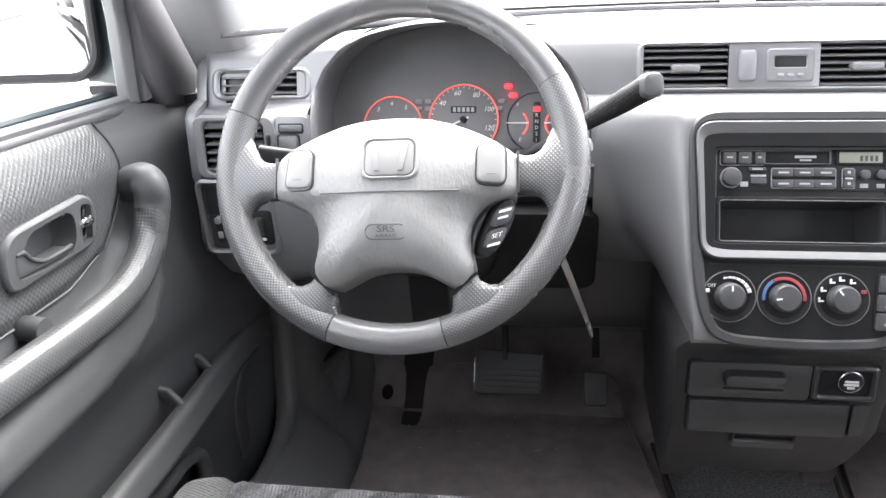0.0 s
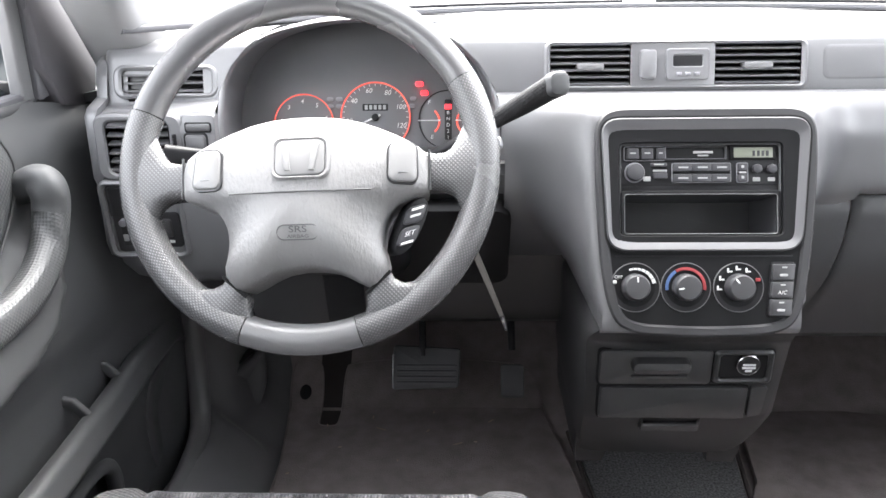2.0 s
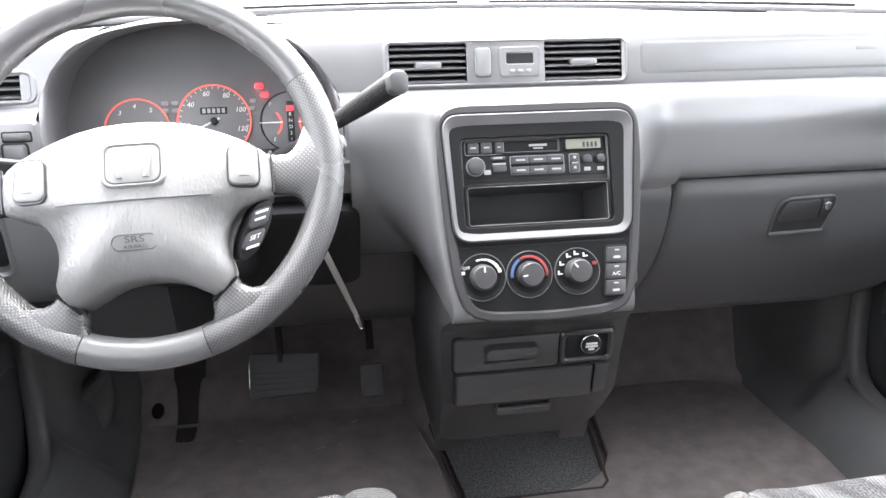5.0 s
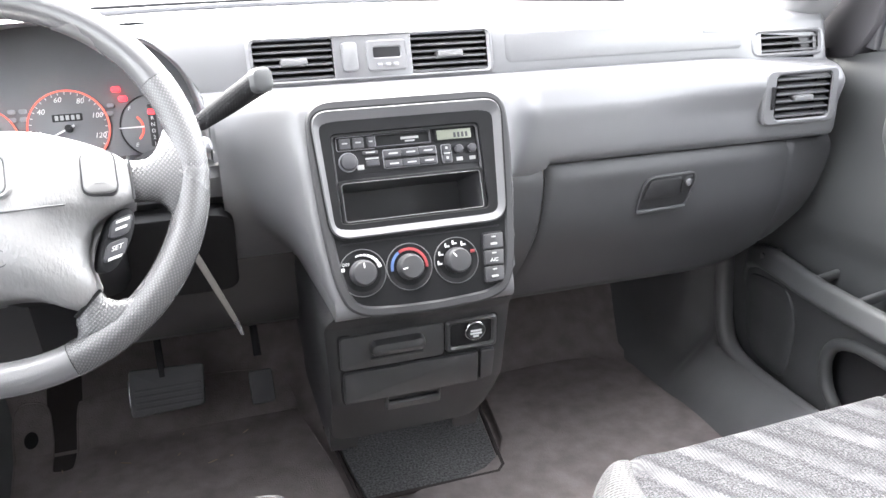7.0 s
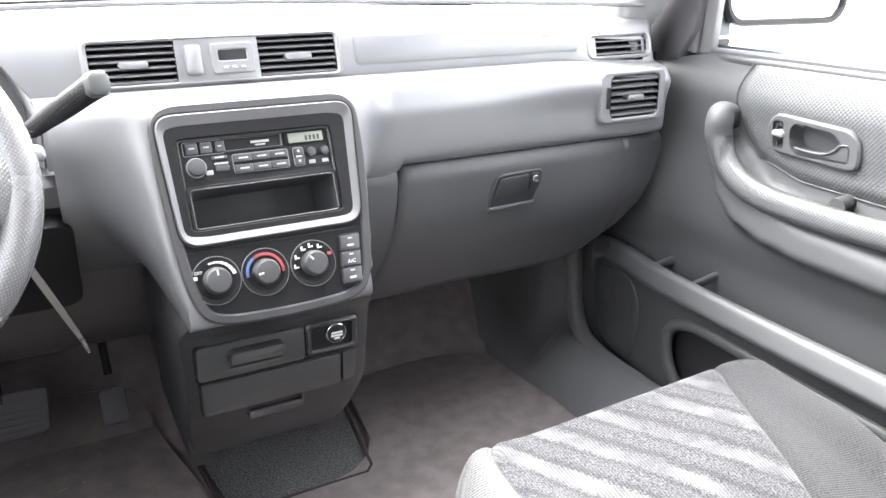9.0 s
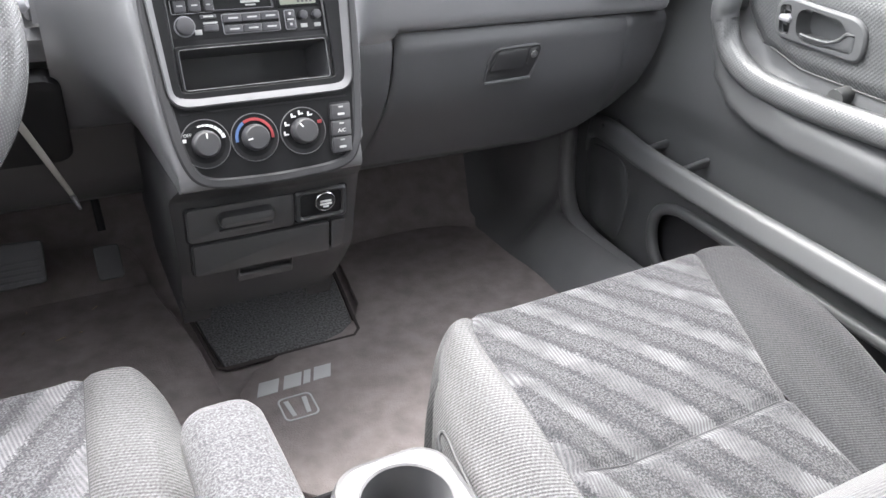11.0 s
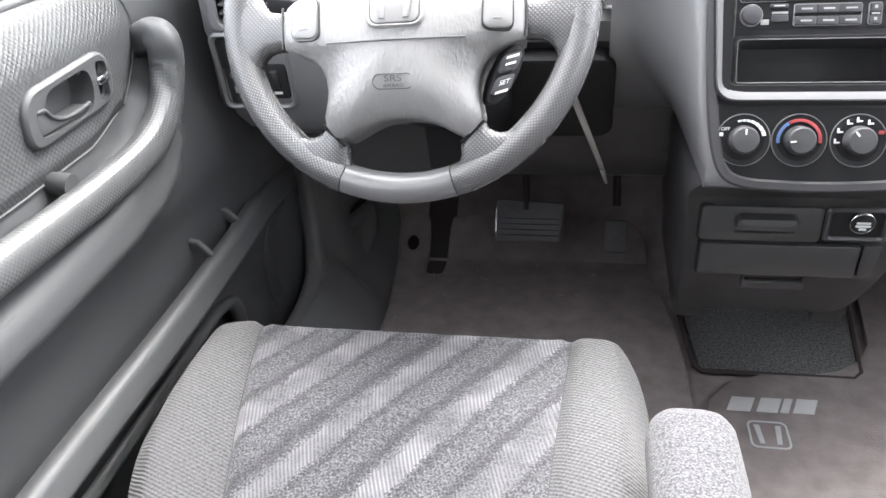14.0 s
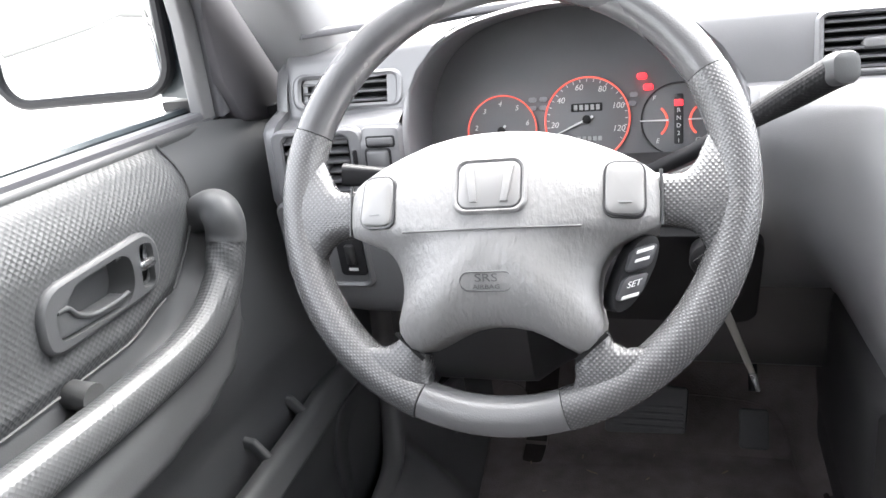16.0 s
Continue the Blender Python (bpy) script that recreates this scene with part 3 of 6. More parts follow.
# Dash grey darkened to near black for the shade under the dash.
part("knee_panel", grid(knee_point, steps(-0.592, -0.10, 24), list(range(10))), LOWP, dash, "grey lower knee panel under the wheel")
part("knee_panel_slot", plate(Plane((-0.508, 1.118, 0.452), (1, 0, 0), (0, -0.25, 1)), rrect(0.050, 0.011, 0.003, 3), -0.01, 0.003, 0.001), DASH, dash, "small oblong cover in the knee panel")
part("knee_panel_end", grid(lambda x, k: (x + 0.03 * ease(2, 6, k), [1.082, 1.083, 1.088, 1.098, 1.115, 1.15, 1.25][k] + 0.012 * ease(-0.70, -0.738, x), [0.590, 0.556, 0.51, 0.465, 0.44, 0.42, 0.41][k]), steps(-0.738, -0.576, 9), list(range(7))), DASH, dash, "mid-grey lower end of the fascia")
# instrument hood
HOOD = [(-.592, .600), (-.592, .66), (-.575, .715), (-.53, .755), (-.47, .773), (-.408, .779), (-.345, .773), (-.285, .755), (-.24, .715), (-.221, .66), (-.221, .600)]
hood2 = [(p.x, p.z) for p in curve_points([(a, 0, b) for a, b in HOOD], 4)]
c0 = (-.406, .64)


def hood_ring(s, y, dz=0.0):
    return [Vector((c0[0] + (x - c0[0]) * s, y, c0[1] + (z - c0[1]) * s + dz)) for x, z in hood2]


def fascia_y(z):
    """The fascia's depth beside the instruments at a height."""
    for (y1, z1), (y0, z0) in zip(SIDE[3:], SIDE[4:]):
        if z >= z0:
            return y0 + (y1 - y0) * (min(z, z1) - z0) / (z1 - z0)
    return 1.12


def brow(s, back):
    """The hood's rim, leaning with the fascia that it grows out of."""
    out = []
    for p in hood_ring(s, 1.146):
        y = 1.146 if p.z > 0.757 else 1.146 + (fascia_y(p.z) - 1.143) * ease(0.765, 0.735, p.z)
        q = EYE_LINE + (p - EYE_LINE) * ((y - EYE_LINE.y) / (1.146 - EYE_LINE.y))
        out.append(q + Vector((0, back, 0)))
    return out


def crown(s, y, dz):
    """The upper part of the hood's outline, above the level of the dash top."""
    return [p for p, q in zip(hood_ring(s, y, dz), hood2) if q[1] > 0.745]


def arch_x(z, side):
    """Where the hood's rim lies at a height, on either side."""
    line = [p for p in brow(1.012, 0.0) if (p.x - c0[0]) * side > 0]
    best = min(line, key=lambda p: abs(p.z - min(z, 0.757)))
    return best.x


EYE_LINE = Vector((-0.25, 0.13, 0.84))
part("instrument_hood", loft([hood_ring(0.93, 1.235), hood_ring(0.955, 1.19), brow(0.975, 0.012), brow(0.985, 0.003), brow(1.0, 0.0), brow(1.015, 0.003)], closed=False), DASH, dash, "arched grey hood over the instruments", sharp=60)
part("hood_crown", loft([[p for p, q in zip(brow(1.015, 0.003), hood2) if q[1] > 0.745], crown(1.02, 1.160, 0), crown(1.03, 1.20, -0.002), crown(1.05, 1.30, -0.012), crown(1.08, 1.46, -0.03)], closed=False), DASH, dash, sharp=40)
side_rows = [k for k in range(1, len(ROWS)) if ROWS[k][1] > 0.604]
for edge_x, side in ((-0.2145, 1), (-0.576, -1)):
    part("fascia_shoulder", grid(lambda q, k, edge_x=edge_x, side=side: dash_point(edge_x + (arch_x(ROWS[k][1], side) - edge_x) * q, k), steps(0, 1, 9), side_rows), DASH, dash, sharp=50)

# ---- air vents ----


def slatted(pl, a0, a1, b0, b1, parent, slats=6, tab=True, depth=0.035, mat=None):
    """An air outlet: a dark duct, level slats and a thumb tab."""
    c, w, h = ((a0 + a1) / 2, (b0 + b1) / 2), a1 - a0, b1 - b0
    v = part("air_vent", tub(pl, rrect(w, h, 0.004, 3, c), 0.0, -depth), VOIDM, parent, "dark slatted air outlet")
    for i in range(slats):
        b = b0 + h * (i + 0.5) / slats
        s = Plane(pl(c[0], b, -0.006), pl.u, pl.v * 0.35 - pl.n)
        part("slat", plate(s, rrect(w - 0.001, 0.012, 0.001, 2), -0.0011, 0.0011, 0.0006), mat or SLATM, v)
    if tab:
        t = Plane(pl(c[0], c[1] - h * 0.04, 0.001), pl.u, pl.v)
        part("thumb_tab", plate(t, rrect(w * 0.34, 0.009, 0.003, 3), -0.012, 0.003, 0.002), KICK, v, "grey thumb tab")
    return v


GREYTAB = material("grey_tab_plastic", (0.28, 0.28, 0.3), 0.45)
VP = Plane((0, 1.129, 0.721), (1, 0, 0), (0, 0.251, 0.968))
vent_panel = part("vent_panel", join(
    rim(VP, rrect(0.326, 0.060, 0.010, 5, (-0.003, 0)), rrect(0.310, 0.0505, 0.004, 5, (-0.003, 0)), -0.012, 0.004, 0.003),
    plate(VP, rrect(0.104, 0.053, 0.002, 3, (-0.006, 0)), -0.012, 0.002, 0.001)), DASH, dash, "grey frame round the middle air outlets")
slatted(VP, -0.158, -0.058, -0.0253, 0.0253, vent_panel)
slatted(VP, 0.046, 0.152, -0.0253, 0.0253, vent_panel)
part("hazard_switch", plate(VP, rrect(0.021, 0.037, 0.005, 4, (-0.037, 0.0)), 0.0, 0.007, 0.003), DASH, vent_panel, "pale blank hazard switch")
clock = part("clock", rim(VP, rrect(0.054, 0.039, 0.005, 4, (0.012, 0)), rrect(0.036, 0.013, 0.002, 4, (0.012, 0.004)), 0.0, 0.005, 0.0015), DASH, vent_panel, "small dark clock window")
part("clock_window", plate(VP, rrect(0.037, 0.014, 0.002, 3, (0.012, 0.004)), 0.0, 0.0032, 0.0005), BLACK, clock)
for i in range(3):
    part("clock_button", plate(VP, rrect(0.007, 0.004, 0.001, 2, (0.001 + 0.011 * i, -0.012)), 0.0, 0.0068, 0.001), GREYTAB, clock)

for sx, xc, w, wi, xi in ((-1, -0.6745, 0.113, 0.080, -0.001), (1, 0.6445, 0.137, 0.100, 0.004)):
    SV = Plane((xc, 1.0805, 0.631), (1, 0, 0), (0, 0.03, 1))
    fr = part("vent_frame", rim(SV, rrect(w, 0.084, 0.014, 5), rrect(wi, 0.066, 0.008, 5, (xi, 0)), -0.03, 0.0015, 0.003), DASH, dash, "grey frame of a side air outlet")
    slatted(SV, xi - wi / 2, xi + wi / 2, -0.033, 0.033, fr, 6)
    part("vent_wheel", plate(SV, rrect(0.004, 0.034, 0.001, 3, (xi - sx * (wi / 2 + 0.008), 0)), 0.0, 0.007, 0.002), BLACK, fr)
    UV = Plane((sx * 0.648, 1.1295, 0.706), (1, 0, 0), (0, 0.25, 1))
    fr = part("vent_frame", rim(UV, rrect(0.138, 0.042, 0.014, 5), rrect(0.117, 0.0300, 0.006, 5), -0.03, 0.004, 0.003), DASH, dash)
    slatted(UV, -0.0585, 0.0585, -0.015, 0.015, fr, 3, tab=False)
    cheek = [(sx * 0.036, -0.0150), (sx * 0.0580, -0.0150), (sx * 0.0580, 0.0150), (sx * 0.026, 0.0150)]
    part("cheek", plate(UV, cheek if sx > 0 else cheek[::-1], -0.025, -0.008, 0.004), LIDP, fr, "slanted cheek beside the slats")

END = [(1.165, .737), (1.145, .728), (1.134, .706), (1.128, .686), (1.096, .677), (1.086, .668), (1.0835, .590), (1.090, .578), (1.088, .500), (1.096, .480), (1.20, .478), (1.20, .737)]
part("dash_end", loft([[Vector((x, y + d, z)) for y, z in END] for x, d in ((-.728, 0), (-.738, .001), (-.744, .005), (-.748, .014))]), DASH, dash, "rounded outer end of the fascia", sharp=50)

# mirror switch by the wheel
MS = Plane((-0.597, 1.0825, 0.637), (1, 0, 0), (0, 0.05, 1))
ms = part("mirror_switch", plate(MS, rrect(0.043, 0.070, 0.006, 4), -0.02, 0.003, 0.002), DASH, dash, "mirror adjuster with a square rocker")
part("switch_gap", plate(MS, rrect(0.031, 0.033, 0.005, 3, (-0.004, -0.004)), 0.0, 0.0036, 0.0004), BLACK, ms)
part("switch_gap", plate(MS, rrect(0.034, 0.013, 0.003, 3, (0.0, 0.019)), 0.0, 0.0036, 0.0004), BLACK, ms)
part("rocker", plate(MS, rrect(0.026, 0.028, 0.004, 3, (-0.004, -0.004)), 0.0, 0.007, 0.003), SILVER, ms)
part("selector", plate(MS, rrect(0.030, 0.009, 0.002, 3, (0.0, 0.019)), 0.0, 0.006, 0.002), SILVER, ms)

# lower left switch panel
LP = Plane((-0.684, 1.0855, 0.534), (1, 0, 0), (0, -0.12, 1))
lp = part("switch_panel", rim(LP, rrect(0.108, 0.110, 0.012, 5), rrect(0.094, 0.097, 0.008, 5), -0.02, 0.004, 0.003), DASH, dash, "mid-grey panel of blank switches")
part("panel_back", plate(LP, rrect(0.094, 0.097, 0.008, 3), -0.02, -0.004, 0.001), LIDP, lp)
part("blank_plate", plate(LP, rrect(0.086, 0.042, 0.003, 3, (0, 0.024)), -0.012, -0.002, 0.002), DARK, lp)
kn = part("lamp_knob", plate(LP, circle(0.0050, 18, (-0.030, -0.004)), -0.004, 0.0045, 0.0015), GREYTAB, lp, "small pale round knob")
part("marking", plate(LP, rrect(0.007, 0.010, 0.001, 2, (-0.030, -0.026)), -0.004, 0.0006, 0.0002), GREYMARK, lp)
part("blank_plate", plate(LP, rrect(0.030, 0.036, 0.003, 3, (-0.020, -0.020)), -0.012, 0.0, 0.002), DARK, lp)
dm = part("dimmer", plate(LP, rrect(0.034, 0.050, 0.006, 4, (0.030, -0.014)), -0.012, 0.003, 0.002), BLACK, lp)
part("dimmer_wheel", plate(LP, rrect(0.012, 0.026, 0.003, 3, (0.030, -0.010)), 0.0, 0.008, 0.003), DARK, dm)
part("marking", plate(LP, rrect(0.012, 0.004, 0.001, 2, (0.030, -0.030)), 0.0, 0.0034, 0.0002), WHITE, dm)

# airbag cover in the passenger's fascia
AB = Plane((0.370, 1.132, 0.722), (1, 0, 0), (0, 0.251, 0.968))
part("airbag_cover", plate(AB, rrect(0.385, 0.044, 0.010, 5), -0.01, 0.0035, 0.003), DASH, dash, "flush grey airbag cover")
part("marking", plate(AB, rrect(0.030, 0.005, 0.001, 2, (0.14, 0.006)), 0.0, 0.0038, 0.0002), DASH, dash)

# ---- glove box ----
glove = thing("glove_box", "closed dark grey glove box under the fascia", "glove box")


def lid_foot(x):
    """The lid's lower edge, which sweeps up towards the door."""
    return spline_z([(0.12, .322), (0.56, .322), (0.62, .334), (0.68, .376), (0.715, .425), (0.738, .485), (0.75, .53)], x)


def spline_z(points, q):
    for (a, va), (b, vb) in zip(points, points[1:]):
        if q <= b:
            t = max(0.0, (q - a) / (b - a))
            return va + (vb - va) * t
    return points[-1][1]


def lid_left(z):
    """The gap between the lid and the column beside the console."""
    return 0.232 - 0.030 * ease(0.56, 0.33, z) ** 1.3 - 0.006 * ease(0.40, 0.32, z)


def glove_y(x, z):
    return 1.100 + 0.070 * ease(0.50, 0.30, z) ** 1.4 + 0.010 * ease(0.542, 0.558, z)


def lid_point(q, t, x0, x1, back=0.0):
    """q runs across between two edges, t down from the crease."""
    zt = 0.5565
    xa = (lid_left(zt + (0.322 - zt) * t) if x0 is None else x0)
    x = xa + (x1 - xa) * q
    z = zt + (lid_foot(x) - zt) * t
    edge = 0.010 * max(0.0, (t - 0.93) / 0.07) ** 2 + 0.004 * max(0.0, 1 - q * 60) + back
    return (x, glove_y(x, z) + edge + 0.012 * ease(0.60, 0.75, x), z)


ts_ = steps(0, 0.9, 14) + [0.93, 0.95, 0.97, 0.985, 1.0]
part("lid", thicken(grid(lambda q, t: lid_point(q, t, None, 0.655), [0, .004, .012, .03] + steps(0.06, 1, 22), ts_), -0.02), LIDP, glove, "smooth dark grey lid", sharp=70)
part("filler", thicken(grid(lambda q, t: lid_point(q, t, 0.6575, 0.748, 0.001), steps(0, 1, 12), ts_), -0.02), LIDP, glove, "dark end piece beside the lid", sharp=70)


def column_point(q, t):
    z = 0.560 + (0.318 - 0.560) * t
    x1 = lid_left(z) - 0.0045
    x = 0.118 + (x1 - 0.118) * q
    y = glove_y(x, z) - 0.004 + 0.012 * ease(0.985, 1.0, q) + 0.010 * ease(0.5, 0.0, q) + 0.010 * max(0.0, (t - 0.93) / 0.07) ** 2
    return (x, y, z)


part("end_column", thicken(grid(column_point, steps(0, 0.95, 12) + [0.97, 0.985, 1.0], ts_), -0.02), LIDP, glove, "rounded column beside the lid", sharp=60)
GL = Plane((0.430, 1.0990, 0.497), (1, 0, 0), (0, -0.06, 1))
mouth_ = round_poly([(-.050, -.031), (.036, -.029), (.050, .004), (.054, .030), (-.030, .028), (-.042, .012)], 0.012)
m0, m1 = polar(mouth_, 72), polar(inset(mouth_, 0.003), 72)
lat = part("latch", loft([GL.ring(m0, -0.004), GL.ring(m0, 0.0012), GL.ring(inset(m0, 0.0015), 0.0020), GL.ring(m1, 0.0010), GL.ring(m1, -0.004)], cap0=False, cap1=False), LIDP, glove, "recessed pull with a lock")
# Flat dark plate on the lid; the scoop's shade is in its colour.
part("latch_scoop_shade", plate(GL, m1, -0.012, 0.0004, 0.0003), DARK, lat)
part("paddle", plate(GL, round_poly([(-.040, -.008), (.022, -.006), (.026, .024), (-.028, .023)], 0.006), -0.004, 0.0042, 0.002), DARK, lat)
part("pull_lip", plate(GL, round_poly([(-.048, -.0295), (.036, -.0275), (.038, -.0220), (-.047, -.0235)], 0.0025), -0.004, 0.0045, 0.0020), DOORP, lat, "grey finger lip")
part("lock_plate", plate(GL, round_poly([(.027, -.004), (.043, -.002), (.048, .025), (.030, .024)], 0.006), -0.004, 0.0030, 0.0015), DARK, lat)
part("lock", plate(GL, circle(0.0065, 20, (0.038, 0.014)), 0.0, 0.0052, 0.001), METAL, lat, "small steel lock")

# ---- centre stack ----
SF = Plane((0.004, 0.9625, 0.553), (1, 0, 0), (0, 0.359, 0.933))


def sv(z):
    """Height on the stack's face for a height in the car."""
    return (z - 0.553) / 0.933


panel_out = round_poly([(-.121, sv(.687)), (.123, sv(.687)), (.125, sv(.630)), (.1165, sv(.535)), (.1075, sv(.476)), (.088, sv(.4505)), (0.0, sv(.4465)), (-.090, sv(.4505)), (-.1095, sv(.476)), (-.1180, sv(.535)), (-.123, sv(.630))], 0.034)
hole = rrect(0.181, 0.104, 0.006, 5, (-0.004, sv(.6015)))
po = polar(panel_out, N, (0, sv(.60)))
stack = thing("centre_console", "dark centre console with silver-grey surround", "centre console")


POD = ((1.1225, .6895), (1.095, .6905), (1.060, .6910), (1.032, .6895), (1.018, .6850), (1.0095, .6750), (1.003, .658), (.996, .640), (.988, .619), (.980, .598), (.970, .573), (.960, .547), (.949, .518), (.936, .485), (.9275, .4565), (.939, .4435), (.972, .438))


POD = fine(POD)


def shell(x, k):
    """The fascia's line swelling out into the console's face."""
    (yb, zb), (yp, zp) = BACK[k], POD[k]
    low = 0.45 * ease(.67, .52, zp) + 0.55 * ease(.56, .43, zp)
    half = 0.120 - 0.012 * ease(.56, .43, zp) + 0.002
    wide = (0.105 if x < 0 else 0.098) * (1 - 0.90 * low)
    s = min(1.0, max(0.0, (abs(x) - half) / wide))
    w = 0.5 + 0.5 * math.cos(math.pi * s ** 0.72)
    z = zb + (zp - zb) * w
    if x > half:
        reach = 0.232 - 0.056 * ease(.560, .532, z) - 0.030 * ease(.535, .45, z)
        x = half + (x - half) * (reach - half) / (0.232 - half)
    return (x, yb + (yp - yb) * w, z)


sx_ = sorted(set([round(v, 4) for v in steps(-0.2145, -0.105, 23) + steps(-0.10, 0.10, 21) + steps(0.105, 0.232, 27)]))


def in_face(i, j):
    x, (y, z) = (sx_[i] + sx_[i + 1]) / 2, POD[j]
    return abs(x) < 0.110 - 0.030 * ease(.56, .47, z) and .466 < z < .672


part("console_pod", grid(shell, sx_, list(range(len(BACK))), in_face), DASH, stack, "smooth grey moulding round the console face", sharp=80)
part("facia_panel", join(rim(SF, po, polar(inset(panel_out, 0.012), N, (0, sv(.60))), -0.02, 0.004, 0.0025)), RIMP, stack, "raised grey rim of the console face")
part("facia_plate", rim(SF, polar(inset(panel_out, 0.011), N, (0, sv(.60))), polar(hole, N, (0, sv(.60))), -0.03, 0.0015, 0.001), PANEL, stack, "matt dark face plate")
sil_o = polar(round_poly([(-.1165, sv(.676)), (.1175, sv(.676)), (.1055, sv(.537)), (-.1085, sv(.537))], 0.022), N, (0, sv(.60)))
sil_i = polar(round_poly([(-.1040, sv(.6585)), (.1010, sv(.6585)), (.0945, sv(.5495)), (-.1005, sv(.5495))], 0.010), N, (0, sv(.60)))
part("silver_surround", loft([SF.ring(sil_o, -0.004), SF.ring(sil_o, 0.0045), SF.ring(inset(sil_o, 0.0015), 0.0062), SF.ring(inset(sil_o, 0.0032), 0.0055), SF.ring(sil_i, -0.0010), SF.ring(sil_i, -0.012)], cap0=False, cap1=False), SILVER, stack, "satin silver-grey frame")
part("surround_groove", rim(SF, inset(sil_o, -0.0022), sil_o, -0.004, 0.0046, 0.0003), VOIDM, stack)
part("surround_edge", rim(SF, inset(sil_i, -0.0008), inset(sil_i, 0.0022), -0.012, 0.0012, 0.0008), SILVER, stack, "thin bright inner edge")
part("step_frame", rim(SF, sil_i, polar(hole, N, (0, sv(.60))), -0.018, -0.0060, 0.001), LIDP, stack, "grey inner frame")
part("groove", plate(SF, rrect(0.196, 0.0016, 0.0005, 2, (-0.002, sv(.5315))), 0.0, 0.0019, 0.0002), BLACK, stack)

# ---- radio and pocket ----
radio = thing("car_radio", "black cassette radio with small buttons and a display", "car radio")
RF = Plane(SF(-0.004, sv(.6275), -0.006), SF.u, SF.v)
part("radio_face", plate(RF, rrect(0.178, 0.047, 0.003, 4), -0.03, 0.0, 0.0015), BLACK, radio)
part("radio_rim", rim(RF, rrect(0.180, 0.1035, 0.004, 4, (0, -0.0275)), rrect(0.176, 0.0995, 0.004, 4, (0, -0.0275)), -0.01, 0.004, 0.001), SILVER, radio)
# Added bar that stops light leaking between radio and pocket.
part("light_leak_filler", plate(RF, rrect(0.176, 0.009, 0.001, 3, (0, -0.0270)), -0.03, -0.0005, 0.0004), BLACK, radio)
BTN = material("black_button", (0.06, 0.06, 0.066), 0.4, vary=0.1)


def button(pl, a, b, w, h, parent, mat, d=0.003, r=0.0012, mark=None, label=""):
    o = part("button", plate(pl, rrect(w, h, r, 3, (a, b)), 0.0, d, 0.0009), mat, parent, label)
    if mark:
        part("marking", plate(pl, rrect(mark[0], mark[1], 0.0002, 2, (a + mark[2], b + mark[3])), d - 0.0002, d + 0.0002, 0.0001), GREYMARK if len(mark) < 5 else mark[4], o)
    return o


part("cassette_slot", plate(RF, rrect(0.066, 0.0125, 0.001, 3, (-0.005, 0.0135)), 0.0, 0.0012, 0.0004), VOIDM, radio)
part("slot_frame", rim(RF, rrect(0.070, 0.0165, 0.0015, 3, (-0.005, 0.0135)), rrect(0.066, 0.0125, 0.001, 3, (-0.005, 0.0135)), 0.0, 0.003, 0.0008), BTN, radio)
part("marking", plate(RF, rrect(0.022, 0.0028, 0.0004, 2, (0.004, 0.0142)), 0.001, 0.0016, 0.0001), GREYMARK, radio)
part("marking", plate(RF, rrect(0.012, 0.0018, 0.0004, 2, (0.004, 0.0106)), 0.001, 0.0016, 0.0001), GREYMARK, radio)
disp = part("display", plate(RF, rrect(0.050, 0.0165, 0.0015, 3, (0.059, 0.0135)), 0.0, 0.0020, 0.0006), PANEL, radio)
part("display_window", plate(RF, rrect(0.043, 0.0115, 0.001, 3, (0.0595, 0.0135)), 0.002, 0.0026, 0.0003), LCD, disp, "pale lit clock display")
for i, ch in enumerate((0, 1, 2, 3)):
    part("digit_bar", plate(RF, rrect(0.0030, 0.0060, 0.0003, 2, (0.060 + 0.0050 * i, 0.0125)), 0.0025, 0.0029, 0.0001), BTN, disp)
for a, w in ((-0.0745, 0.013), (-0.0585, 0.013), (-0.0435, 0.0085)):
    button(RF, a, 0.0128, w, 0.0125, radio, BTN, 0.0035, mark=(w * 0.5, 0.0016, 0, 0.0005, GREYMARK))
part("volume_knob", plate(RF, circle(0.0098, 28, (-0.0725, -0.0085)), 0.0, 0.010, 0.002), BTN, radio, "round ribbed volume knob")
part("ring", rim(RF, circle(0.0115, 28, (-0.0725, -0.0085)), circle(0.0100, 28, (-0.0725, -0.0085)), 0.0, 0.002, 0.0005), GREYTAB, radio)
for a, b, w, h in ((-0.0610, 0.0130, 0.0470, 0.0165), (0.0020, -0.0090, 0.0660, 0.0225), (0.0475, -0.0090, 0.0130, 0.0225)):
    part("cell_frame", rim(RF, rrect(w, h, 0.0024, 3, (a, b)), rrect(w - 0.0014, h - 0.0014, 0.0018, 3, (a, b)), 0.0, 0.0022, 0.0003), GREYTAB, radio)
button(RF, -0.0455, 0.0005, 0.018, 0.0042, radio, BTN, 0.003, mark=(0.011, 0.0016, 0, 0, GREYMARK))
button(RF, -0.0440, -0.0120, 0.016, 0.0070, radio, BTN, 0.003)
part("marking", plate(RF, rrect(0.016, 0.0022, 0.0004, 2, (-0.044, -0.0062)), 0.0, 0.0006, 0.0001), GREYMARK, radio)
part("marking", plate(RF, rrect(0.008, 0.0055, 0.0004, 2, (-0.0585, -0.0155)), 0.0, 0.0006, 0.0001), GREYMARK, radio)
for row, b in enumerate((-0.0030, -0.0150)):
    for i in range(3):
        button(RF, -0.0195 + 0.0215 * i, b, 0.0213, 0.0088, radio, BTN, 0.0032, mark=(0.011, 0.0018, 0.001, 0, GREYMARK))
